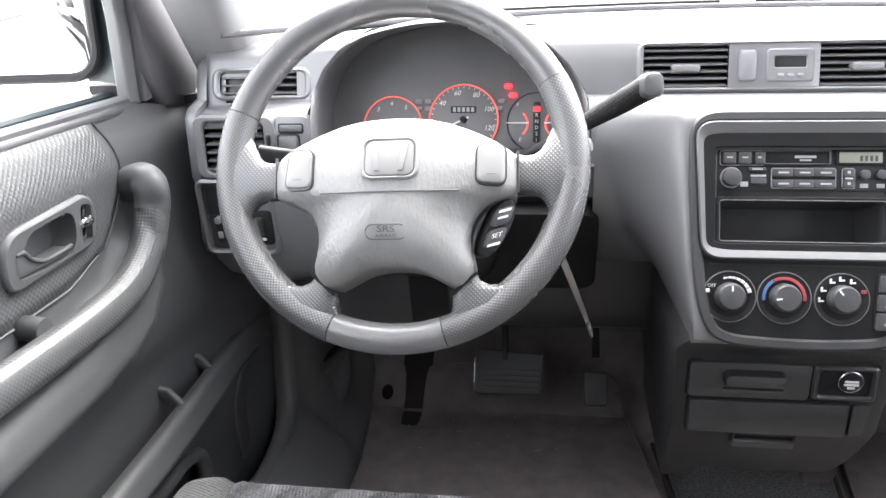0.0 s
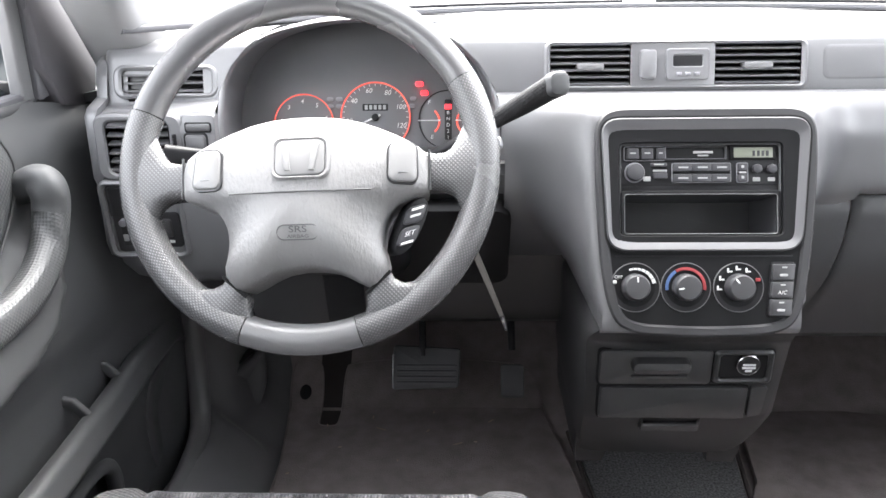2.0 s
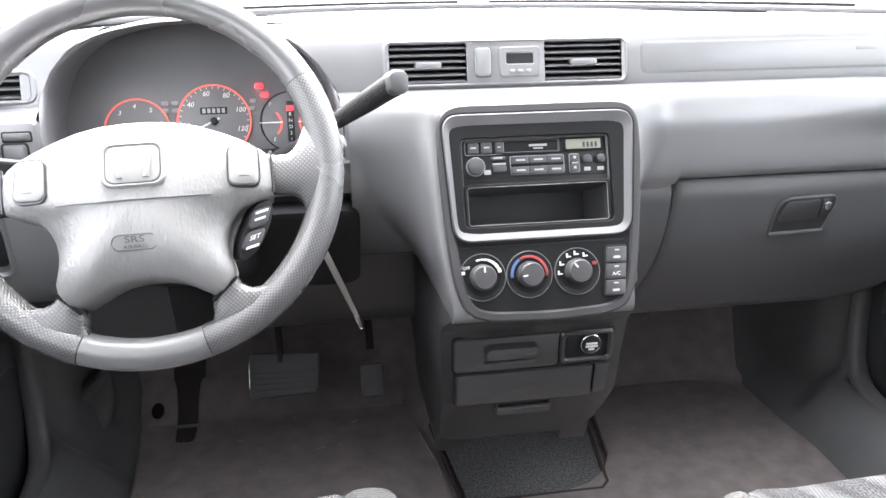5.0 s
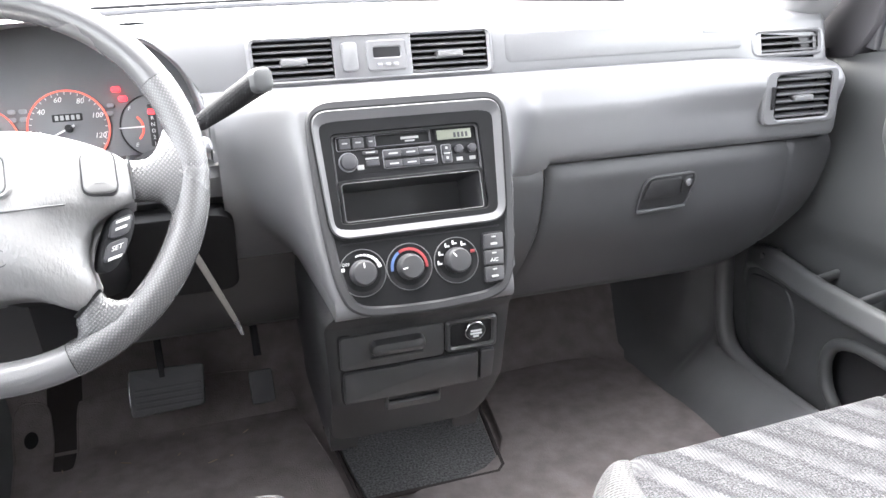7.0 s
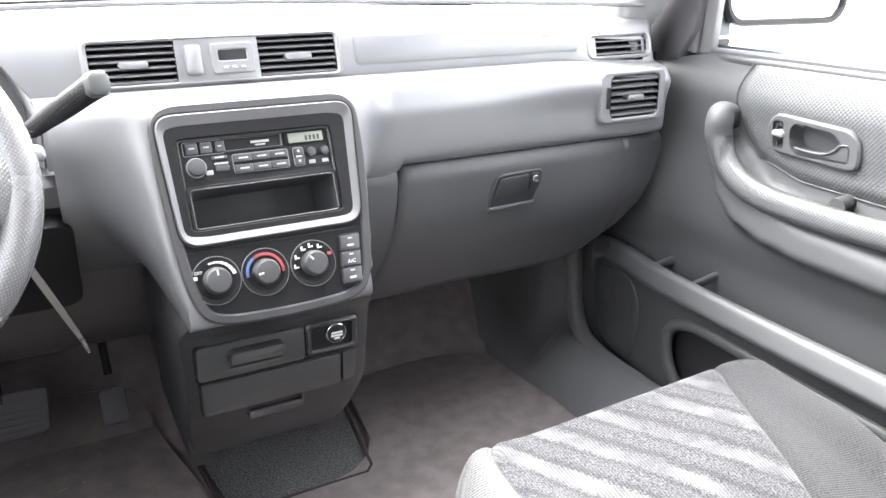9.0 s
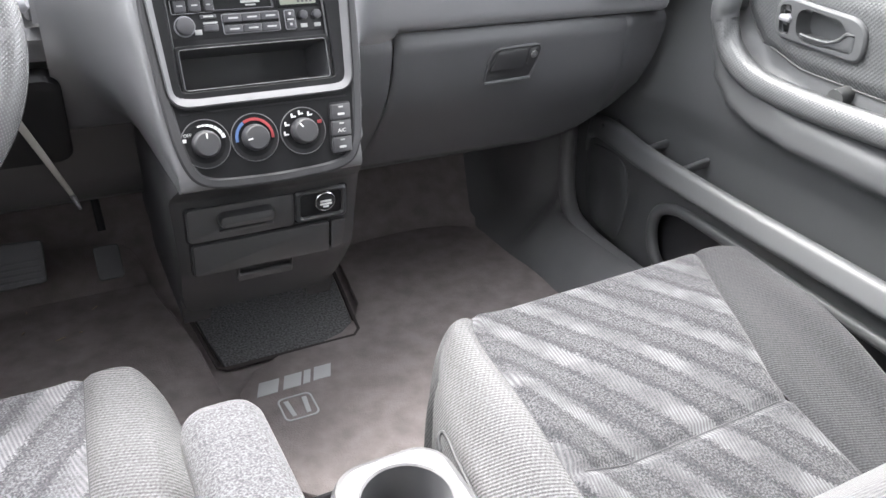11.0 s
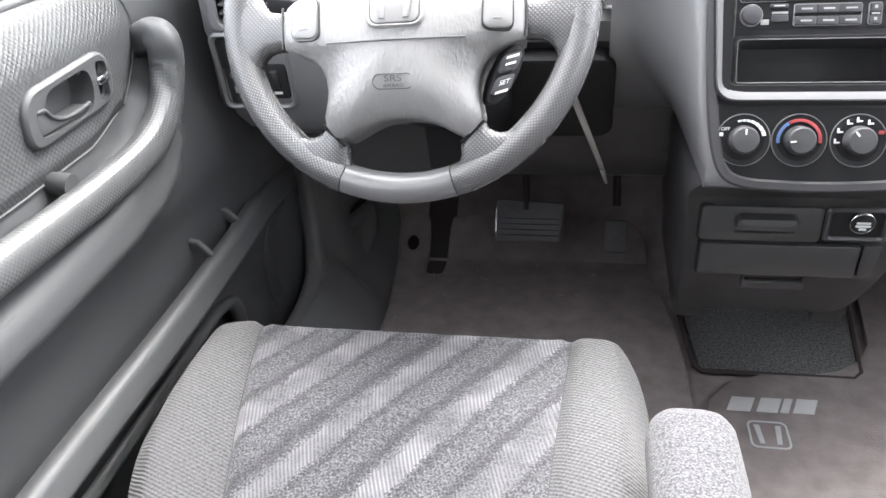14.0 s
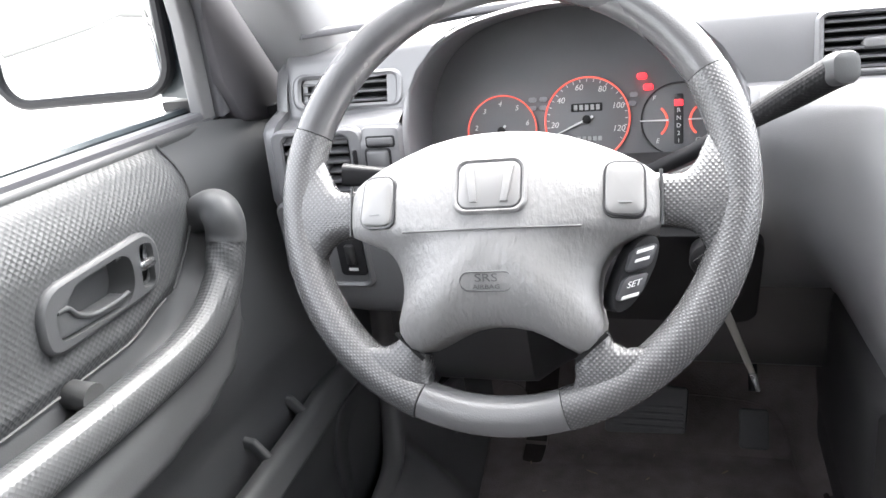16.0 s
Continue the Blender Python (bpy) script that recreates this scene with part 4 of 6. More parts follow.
button(RF, 0.0475, -0.0030, 0.0105, 0.0088, radio, BTN, 0.0032, mark=(0.003, 0.003, 0, 0.0006))
button(RF, 0.0475, -0.0150, 0.0105, 0.0088, radio, BTN, 0.0032, mark=(0.003, 0.003, 0, 0.0006))
part("marking", plate(RF, rrect(0.008, 0.0018, 0.0004, 2, (0.0475, -0.0090)), 0.0031, 0.0036, 0.0001), GREYMARK, radio)
for a in (0.0635, 0.0800):
    part("tone_knob", plate(RF, circle(0.0052, 20, (a, -0.0050)), 0.0, 0.006, 0.0012), BTN, radio)
    part("marking", plate(RF, rrect(0.008, 0.0045, 0.0004, 2, (a, -0.0165)), 0.0, 0.0006, 0.0001), GREYMARK, radio)
pocket = thing("storage_pocket", "empty black pocket under the radio", "storage pocket")
PF = Plane(SF(-0.004, sv(.5755), -0.004), SF.u, SF.v)
part("pocket_shell", tub(PF, rrect(0.168, 0.0430, 0.003, 4), 0.0, -0.075, 0.003), LIDP, pocket)
# Silver line painting the highlight along the pocket frame.
part("pocket_highlight", rim(PF, rrect(0.1705, 0.0455, 0.004, 4), rrect(0.1685, 0.0435, 0.003, 4), -0.002, 0.0042, 0.0005), SILVER, pocket, "thin silver highlight along the pocket's edge")
part("pocket_frame", rim(PF, rrect(0.178, 0.0530, 0.004, 4), rrect(0.168, 0.0430, 0.003, 4), -0.004, 0.003, 0.0012), PANEL, pocket)

# ---- heater controls ----
hvac = thing("climate_control", "three round dark heater knobs and a button column", "climate control")
for k, (a, ptr) in enumerate(((-0.078, 90), (-0.022, 188), (0.036, 128))):
    b = sv(.499)
    HP = Plane(SF(a, b, 0.0015), SF.u, SF.v)
    dial = part("dial", loft([HP.ring(circle(0.0275, 40), 0.0), HP.ring(circle(0.0265, 40), 0.0012), HP.ring(circle(0.0255, 40), 0.0006), HP.ring(circle(0.020, 40), -0.0003), HP.ring(circle(0.001, 40), -0.0004)], cap0=False), BLACK, hvac, "dished black dial")
    part("dial_ring", rim(HP, circle(0.0279, 40), circle(0.0268, 40), -0.001, 0.0012, 0.0004), KICK, dial)
    kn = part("knob", loft([HP.ring(circle(0.0155, 36), 0.0), HP.ring(circle(0.0150, 36), 0.010), HP.ring(circle(0.0142, 36), 0.0145), HP.ring(circle(0.0125, 36), 0.0162), HP.ring(circle(0.001, 36), 0.0168)], cap0=False), LIDP, dial, "round grey knob with a white pointer")
    pr = Plane(HP(0, 0, 0.0163), (HP.u * math.cos(radians(ptr)) + HP.v * math.sin(radians(ptr))), (-HP.u * math.sin(radians(ptr)) + HP.v * math.cos(radians(ptr))))
    part("pointer", plate(pr, rrect(0.006, 0.0018, 0.0006, 2, (0.0088, 0)), 0.0, 0.0006, 0.0002), WHITE, kn)

    def arc(r0, r1, a0, a1, mat, n=14, HP=HP, dial=dial):
        pts = [(r1 * math.cos(radians(t)), r1 * math.sin(radians(t))) for t in steps(a0, a1, n)] + [(r0 * math.cos(radians(t)), r0 * math.sin(radians(t))) for t in steps(a1, a0, n)]
        part("marking", plate(HP, pts, 0.0006, 0.0012, 0.0001), mat, dial)

    if k == 0:
        for t0, t1, r1 in ((108, 96, .0215), (94, 84, .0217), (82, 72, .022), (70, 58, .0224), (56, 44, .0228), (42, 28, .0232), (26, 12, .0236)):
            arc(0.0195, r1, t0, t1, WHITE, 4)
        lettering("OFF", HP, -0.0185, 0.0115, 0.0012, 0.0052, WHITE, dial)
        part("marking", plate(HP, rrect(0.004, 0.004, 0.0005, 2, (-0.0225, 0.006)), 0.0006, 0.0012, 0.0001), WHITE, dial)
    elif k == 1:
        arc(0.0192, 0.0226, 188, 135, BLUE)
        arc(0.0192, 0.0226, 135, 122, BLUE, 6)
        arc(0.0192, 0.0226, 120, -8, RED, 22)
    else:
        for t in (182, 152, 118, 92, 62):
            x, y = 0.0215 * math.cos(radians(t)), 0.0215 * math.sin(radians(t))
            part("marking", plate(HP, rrect(0.0022, 0.0052, 0.0006, 2, (x - 0.0012, y)), 0.0006, 0.0012, 0.0001), WHITE, dial)
            part("marking", plate(HP, rrect(0.0040, 0.0018, 0.0006, 2, (x + 0.0016, y - 0.0014)), 0.0006, 0.0012, 0.0001), WHITE, dial)
        part("marking", plate(HP, rrect(0.0055, 0.0040, 0.0008, 2, (0.0215, 0.0085)), 0.0006, 0.0012, 0.0001), RED, dial)
BP = Plane(SF(0.0825, sv(.4965), 0.0015), SF.u, Vector(SF.v) + Vector(SF.u) * 0.09)
col = part("button_column", plate(BP, rrect(0.0275, 0.062, 0.004, 4), -0.003, 0.0016, 0.001), BLACK, hvac)
for i in range(3):
    bt = part("button", plate(BP, rrect(0.0245, 0.0185, 0.002, 3, (0, 0.0195 - 0.0195 * i)), 0.001, 0.0058, 0.0015), LIDP, col)
    part("marking", plate(BP, rrect(0.0055, 0.0018, 0.0004, 2, (0, 0.0250 - 0.0195 * i)), 0.0057, 0.0061, 0.0001), GREYMARK, bt)
    if i == 1:
        lettering("A/C", BP, 0, -0.0030, 0.0059, 0.0062, WHITE, bt)
    else:
        part("marking", plate(BP, rrect(0.009, 0.0030, 0.0014, 3, (0, 0.0165 - 0.0195 * i)), 0.0057, 0.0061, 0.0001), GREYMARK, bt)

# ---- lower console ----
low = thing("lower_console", "dark lower console with an ashtray and bins", "lower console")


def low_ring(z, hw, y, c=0.0):
    n = 9
    pts = []
    for t in steps(0, 1, n):
        a = math.pi * (1 - t)
        pts.append(Vector((c + hw * (abs(math.cos(a)) ** 0.35) * (1 if math.cos(a) > 0 else -1), y + 0.022 * (1 - abs(math.sin(a)) ** 0.35), z)))
    return pts + [Vector((c + hw, 1.30, z)), Vector((c - hw, 1.30, z))]


part("console_body", loft([low_ring(.4540, .104, .9315), low_ring(.4470, .113, .9340), low_ring(.4375, .1195, .9425), low_ring(.427, .1225, .9545), low_ring(.417, .1235, .9625), low_ring(.365, .121, .970), low_ring(.315, .119, .976), low_ring(.300, .118, .984), low_ring(.27, .117, 1.005), low_ring(.235, .113, 1.03), low_ring(.20, .108, 1.06), low_ring(.197, .105, 1.09)]), DARK, low)
LF = Plane((0, 0.967, 0.39), (1, 0, 0), (0, -0.06, 1))
for nm, pl, w, h, c in (("shadow_gap", LF, 0.1385, 0.0515, (-0.037, -0.004)), ("shadow_gap", LF, 0.0735, 0.0485, (0.0665, -0.003)), ("shadow_gap", Plane((0, 0.973, 0.335), (1, 0, 0), (0, -0.09, 1)), 0.183, 0.050, (-0.012, 0.0))):
    part(nm, plate(pl, rrect(w, h, 0.006, 4, c), -0.01, 0.0015, 0.0005), VOIDM, low)
ash = part("ashtray", plate(LF, rrect(0.134, 0.047, 0.006, 4, (-0.037, -0.004)), -0.01, 0.0050, 0.0025), LOWP, low, "closed ashtray drawer with a moulded grip")
part("grip", plate(LF, rrect(0.070, 0.019, 0.008, 5, (-0.032, 0.0015)), 0.003, 0.0185, 0.0075, 0.0015), LOWP, ash)
part("lip", plate(LF, rrect(0.068, 0.0045, 0.002, 3, (-0.032, -0.0155)), 0.003, 0.0085, 0.002), LOWP, ash)
sk = part("socket_plate", rim(LF, rrect(0.070, 0.045, 0.006, 4, (0.0665, -0.003)), rrect(0.056, 0.033, 0.004, 4, (0.0665, -0.003)), -0.01, 0.006, 0.0025), LOWP, low, "recessed power socket plate")
part("socket_recess", plate(LF, rrect(0.057, 0.034, 0.004, 3, (0.0665, -0.003)), -0.01, -0.003, 0.001), LOWP, sk)
part("socket_ring", rim(LF, circle(0.0138, 24, (0.071, 0.001)), circle(0.0118, 24, (0.071, 0.001)), -0.004, 0.0075, 0.0008), METAL, sk, "thin bright ring")
part("socket_cap", plate(LF, circle(0.0122, 24, (0.071, 0.001)), -0.004, 0.009, 0.003), BLACK, sk, "round socket cap with white print")
for b, w in ((0.003, 0.015), (-0.001, 0.016), (-0.005, 0.008)):
    part("marking", plate(LF, rrect(w, 0.003, 0.0004, 2, (0.071, b)), 0.0088, 0.0093, 0.0001), WHITE, sk)
L2 = Plane((0, 0.973, 0.335), (1, 0, 0), (0, -0.09, 1))
part("bin", plate(L2, rrect(0.178, 0.046, 0.004, 4, (-0.012, 0.0)), -0.01, 0.0065, 0.0025), LOWP, low, "closed dark storage bin")
part("bin_end", plate(L2, round_poly([(0.0805, -.0225), (0.098, -.019), (0.101, .0225), (0.0805, .0225)], 0.004), -0.01, 0.004, 0.002), LOWP, low)
L3 = Plane((0, 0.986, 0.2975), (1, 0, 0), (0, -0.25, 1))
part("bin_pull", rim(L3, rrect(0.074, 0.028, 0.003, 3, (-0.008, 0)), rrect(0.068, 0.013, 0.002, 3, (-0.008, 0.0055)), -0.012, 0.006, 0.002), LOWP, low)
part("bin_pull_recess", plate(L3, rrect(0.068, 0.022, 0.002, 3, (-0.008, 0.0)), -0.012, 0.0, 0.001), VOIDM, low)
for sx in (-1, 1):
    part("skirt_foot", loft([[Vector((sx * x, y, z)) for x, y in ((0.112, 1.06), (0.112, 1.30), (0.07, 1.30), (0.07, 1.06))] for z in (0.24, 0.20)] + [[Vector((sx * x, y, 0.178)) for x, y in ((0.110, 1.07), (0.110, 1.30), (0.074, 1.30), (0.074, 1.07))]]), DARK, low)

# ---- instruments ----
cluster = thing("instrument_cluster", "dark instrument cluster with red-ringed dials", "instrument cluster")
CF = Plane((-0.40, 1.216, 0.65), (1, 0, 0), (0, 0.28, 0.96))
part("cluster_face", plate(CF, [(x + 0.40, (z - 0.65) / 0.96) for x, z in hood2], -0.012, -0.004, 0.001), CLUSTER, cluster)


def dial(a, b, r, a0, a1, name, label, ringed=True):
    d = part(name, plate(CF, circle(r, 40, (a, b)), -0.004, 0.0, 0.001), CLUSTER, cluster, label)
    if ringed:
        n = 40
        pts = [(a + r * 0.99 * math.cos(radians(t)), b + r * 0.99 * math.sin(radians(t))) for t in steps(a0, a1, n)]
        pts += [(a + r * 0.955 * math.cos(radians(t)), b + r * 0.955 * math.sin(radians(t))) for t in steps(a1, a0, n)]
        part("dial_ring", plate(CF, pts, 0.0, 0.0015, 0.0004), RINGRED, d, "lit red ring")
    return d


def needle(a, b, ang, r, parent):
    pl = Plane(CF(a, b, 0.003), CF.u * math.cos(radians(ang)) + CF.v * math.sin(radians(ang)), -CF.u * math.sin(radians(ang)) + CF.v * math.cos(radians(ang)))
    part("needle", plate(pl, [(-0.008, -0.0014), (r, -0.0006), (r, 0.0006), (-0.008, 0.0014)], 0.0, 0.0012, 0.0003), WHITE, parent)
    part("needle_cap", plate(CF, circle(0.005, 20, (a, b)), 0.0, 0.005, 0.001), BLACK, parent)


sp = dial(0.009, -0.008, 0.050, 215, -50, "speedometer", "speedometer with white figures")
for txt, ang in (("20", 188), ("40", 143), ("60", 104), ("80", 63), ("100", 22), ("120", -18)):
    lettering(txt, CF, 0.009 + 0.038 * math.cos(radians(ang)), -0.008 + 0.038 * math.sin(radians(ang)), 0.001, 0.0095, WHITE, sp, slant=0.2)
for t in range(-30, 211, 10):
    c, s = math.cos(radians(t)), math.sin(radians(t))
    pl = Plane(CF(0.009 + 0.0450 * c, -0.008 + 0.0450 * s, 0.0005), CF.u * c + CF.v * s, -CF.u * s + CF.v * c)
    part("tick", plate(pl, rrect(0.003, 0.0008, 0.0002, 1), 0.0, 0.0005, 0.0001), WHITE, sp)
part("counter_window", plate(CF, rrect(0.036, 0.0095, 0.001, 2, (0.0088, 0.006)), -0.001, 0.0004, 0.0001), BLACK, sp)
for i in range(5):
    part("digit_bar", plate(CF, rrect(0.0042, 0.0062, 0.0005, 2, (-0.004 + 0.0064 * i, 0.006)), 0.0, 0.0008, 0.0002), GREYMARK, sp)
    part("digit_bar", plate(CF, rrect(0.0042, 0.0050, 0.0005, 2, (0.000 + 0.0060 * i, -0.030)), 0.0, 0.0008, 0.0002), GREYMARK, sp)
needle(0.009, -0.008, 205, 0.042, sp)
ta = dial(-0.092, -0.017, 0.043, 225, -45, "tachometer", "rev counter with white figures")
for txt, ang in (("1", 205), ("2", 172), ("3", 132), ("4", 94), ("5", 55), ("6", 15)):
    lettering(txt, CF, -0.092 + 0.032 * math.cos(radians(ang)), -0.017 + 0.032 * math.sin(radians(ang)), 0.001, 0.0085, WHITE, ta, slant=0.2)
needle(-0.092, -0.017, 232, 0.034, ta)
fu = dial(0.111, -0.012, 0.040, 0, 0, "fuel_gauge", "fuel and temperature dial", ringed=False)
part("dial_edge", rim(CF, circle(0.0415, 40, (0.111, -0.012)), circle(0.0398, 40, (0.111, -0.012)), -0.002, 0.0015, 0.0004), DARK, fu)
for s in (-1, 1):
    pts = [(0.111 + s * (0.031 - 0.020 * math.cos(radians(t))), -0.014 + 0.020 * math.sin(radians(t))) for t in steps(-50, 50, 12)]
    pts += [(0.111 + s * (0.031 - 0.0175 * math.cos(radians(t))), -0.014 + 0.0175 * math.sin(radians(t))) for t in steps(50, -50, 12)]
    part("dial_ring", plate(CF, pts, 0.0, 0.0012, 0.0003), RINGRED, fu)
    pl = Plane(CF(0.111 + s * 0.026, -0.013, 0.002), CF.u, CF.v)
    part("needle", plate(pl, [(-0.016, -0.0006), (0.015, -0.0011), (0.015, 0.0011), (-0.016, 0.0006)], 0.0, 0.001, 0.0002), WHITE, fu)
for txt, a, b in (("F", 0.084, 0.012), ("E", 0.088, -0.036), ("H", 0.134, 0.013), ("C", 0.131, -0.036)):
    lettering(txt, CF, a, b, 0.001, 0.0075, WHITE, fu, slant=0.2)
part("gear_strip", plate(CF, rrect(0.010, 0.056, 0.002, 3, (0.111, -0.012)), 0.0, 0.0012, 0.0003), DARK, fu)
for i, ch in enumerate("PRND21"):
    if i == 0:
        part("lamp", plate(CF, rrect(0.0095, 0.0070, 0.001, 2, (0.111, 0.006)), 0.001, 0.0022, 0.0003), LAMPRED, fu, "lit red gear lamp")
    else:
        lettering(ch, CF, 0.111, 0.006 - 0.0085 * i, 0.0014, 0.0068, WHITE, fu)
for a, b in ((0.071, 0.038), (0.078, 0.0255)):
    part("lamp", plate(CF, rrect(0.011, 0.0068, 0.0025, 3, (a, b)), -0.004, 0.0012, 0.0004), LAMPRED, cluster, "lit red warning lamp")
for a, b in ((-0.055, 0.018), (-0.042, 0.018), (-0.042, 0.008), (0.062, 0.018), (0.060, 0.008), (-0.055, 0.008)):
    part("lamp", plate(CF, rrect(0.009, 0.0055, 0.002, 2, (a, b)), -0.004, 0.0006, 0.0003), GREYTAB, cluster)
part("cluster_lens", grid(lambda a, b: CF(a, b, 0.030 - 0.25 * (b + 0.02)), steps(-0.18, 0.17, 2), steps(-0.05, 0.08, 3)), GLASS, cluster).visible_shadow = False

# ---- steering wheel ----
WC, ALPHA = Vector((-0.418, 0.882, 0.657)), radians(28)
UPRIGHT = Vector((0, math.sin(ALPHA), math.cos(ALPHA)))
WP = Plane(WC, Vector((1, 0, 0)) * math.cos(radians(2)) + UPRIGHT * math.sin(radians(2)), UPRIGHT * math.cos(radians(2)) - Vector((1, 0, 0)) * math.sin(radians(2)))
wheel = thing("steering_wheel", "grey leather four-spoke steering wheel with airbag pad", "steering wheel")


def wheel_arc(a0, a1, r=0.0172, R=0.1735, squash=0.92):
    n = max(8, int(abs(a1 - a0) / 3))
    rings = []
    for t in steps(a0, a1, n):
        c, s = math.cos(radians(t)), math.sin(radians(t))
        rings.append([WP((R + r * squash * math.cos(q)) * c, (R + r * squash * math.cos(q)) * s, r * math.sin(q)) for q in steps(0, 2 * math.pi * 17 / 18, 18)])
    bm = loft(rings)
    return lay_uv(bm, 18, abs(radians(a1 - a0)) * R, 2 * math.pi * r, n)


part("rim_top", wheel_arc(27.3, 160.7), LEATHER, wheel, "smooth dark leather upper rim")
part("rim_grip", wheel_arc(161.0, 248.7, 0.0178), PERF, wheel, "dimpled leather grip")
part("rim_grip", wheel_arc(-73.7, 27.0, 0.0178), PERF, wheel, "dimpled leather grip")
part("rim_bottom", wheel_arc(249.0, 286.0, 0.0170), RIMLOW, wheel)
hub_pts = [(0, .044), (-.045, .040), (-.085, .025), (-.112, .010), (-.121, .000), (-.121, -.034), (-.114, -.039), (-.090, -.045), (-.077, -.062), (-.074, -.085), (-.080, -.106), (-.076, -.117), (-.062, -.130), (-.045, -.118), (-.02, -.107),
           (.02, -.107), (.045, -.118), (.062, -.130), (.076, -.117), (.080, -.106), (.074, -.085), (.077, -.062), (.090, -.045), (.114, -.039), (.121, -.034), (.121, .000), (.112, .010), (.085, .025), (.045, .040)]
hub_o = polar(soften(hub_pts, 1), 96, (0, -.035))


def hub_ring(k, d):
    return WP.ring([(x * k, -.035 + (y + .035) * k) for x, y in hub_o], d)


pad = part("airbag_pad", loft([hub_ring(0.98, -0.03), hub_ring(1.0, 0.010), hub_ring(0.985, 0.018), hub_ring(0.955, 0.023), hub_ring(0.85, 0.030), hub_ring(0.7, 0.036), hub_ring(0.5, 0.040), hub_ring(0.25, 0.042), hub_ring(0.02, 0.0425)]), HUB, wheel, "pale grey grained airbag pad", sharp=60)


PADK = [(0.0, 0.0425), (0.25, 0.042), (0.5, 0.040), (0.7, 0.036), (0.85, 0.030), (0.955, 0.023), (1.0, 0.010)]


def pad_depth(a, b):
    """How far the pad's dome stands out at a place."""
    ang = math.atan2(b + 0.035, a) % (2 * math.pi)
    o = hub_o[int(round(ang / (2 * math.pi) * 96)) % 96]
    k = math.hypot(a, b + 0.035) / max(1e-6, math.hypot(o[0], o[1] + 0.035))
    for (k0, d0), (k1, d1) in zip(PADK, PADK[1:]):
        if k <= k1:
            return d0 + (d1 - d0) * (k - k0) / (k1 - k0)
    return 0.0


def on_pad(a, b):
    """A face resting on the dome round a place."""
    e = 0.012
    du, dv = (pad_depth(a + e, b) - pad_depth(a - e, b)) / (2 * e), (pad_depth(a, b + e) - pad_depth(a, b - e)) / (2 * e)
    return Plane(WP(a, b, pad_depth(a, b)), WP.u + WP.n * du, WP.v + WP.n * dv)


part("seam", sweep([WP(x, -0.0365, pad_depth(x, -0.0365) + 0.0004) for x in steps(-0.068, 0.066, 25)], circle(0.0008, 8)), SEAMGREY, pad, "fine moulded seam")
EP = on_pad(0.0, -0.004)
em = part("emblem", rim(EP, rrect(0.056, 0.043, 0.010, 5), rrect(0.048, 0.036, 0.008, 5), -0.008, 0.0018, 0.0016), HUB, pad, "raised square emblem")
part("emblem_groove", rim(EP, rrect(0.0485, 0.0365, 0.008, 5), rrect(0.0465, 0.0345, 0.0075, 5), -0.008, 0.0006, 0.0001), LIDP, em)
part("emblem_plate", plate(EP, rrect(0.0467, 0.0347, 0.0075, 5), -0.008, 0.0016, 0.0010), SMOOTHPAD, em)
for sx in (-1, 1):
    part("emblem_bar", plate(EP, [(sx * .0085, -.0135), (sx * .0140, -.0135), (sx * .0185, .0135), (sx * .0120, .0135)][::sx], 0.001, 0.0034, 0.0010), SMOOTHPAD, em)
SB = on_pad(-0.003, -0.0745)
sr = part("badge", rim(SB, rrect(0.040, 0.0150, 0.0072, 5), rrect(0.0380, 0.0130, 0.0062, 5), -0.002, 0.0008, 0.0003), SEAMGREY, pad, "oval moulded airbag badge")
lettering("SRS", SB, 0.0, 0.0025, 0.0004, 0.0085, SEAMGREY, sr, wide=1.35)
lettering("AIRBAG", SB, 0.0, -0.0040, 0.0004, 0.0045, SEAMGREY, sr, wide=1.3)
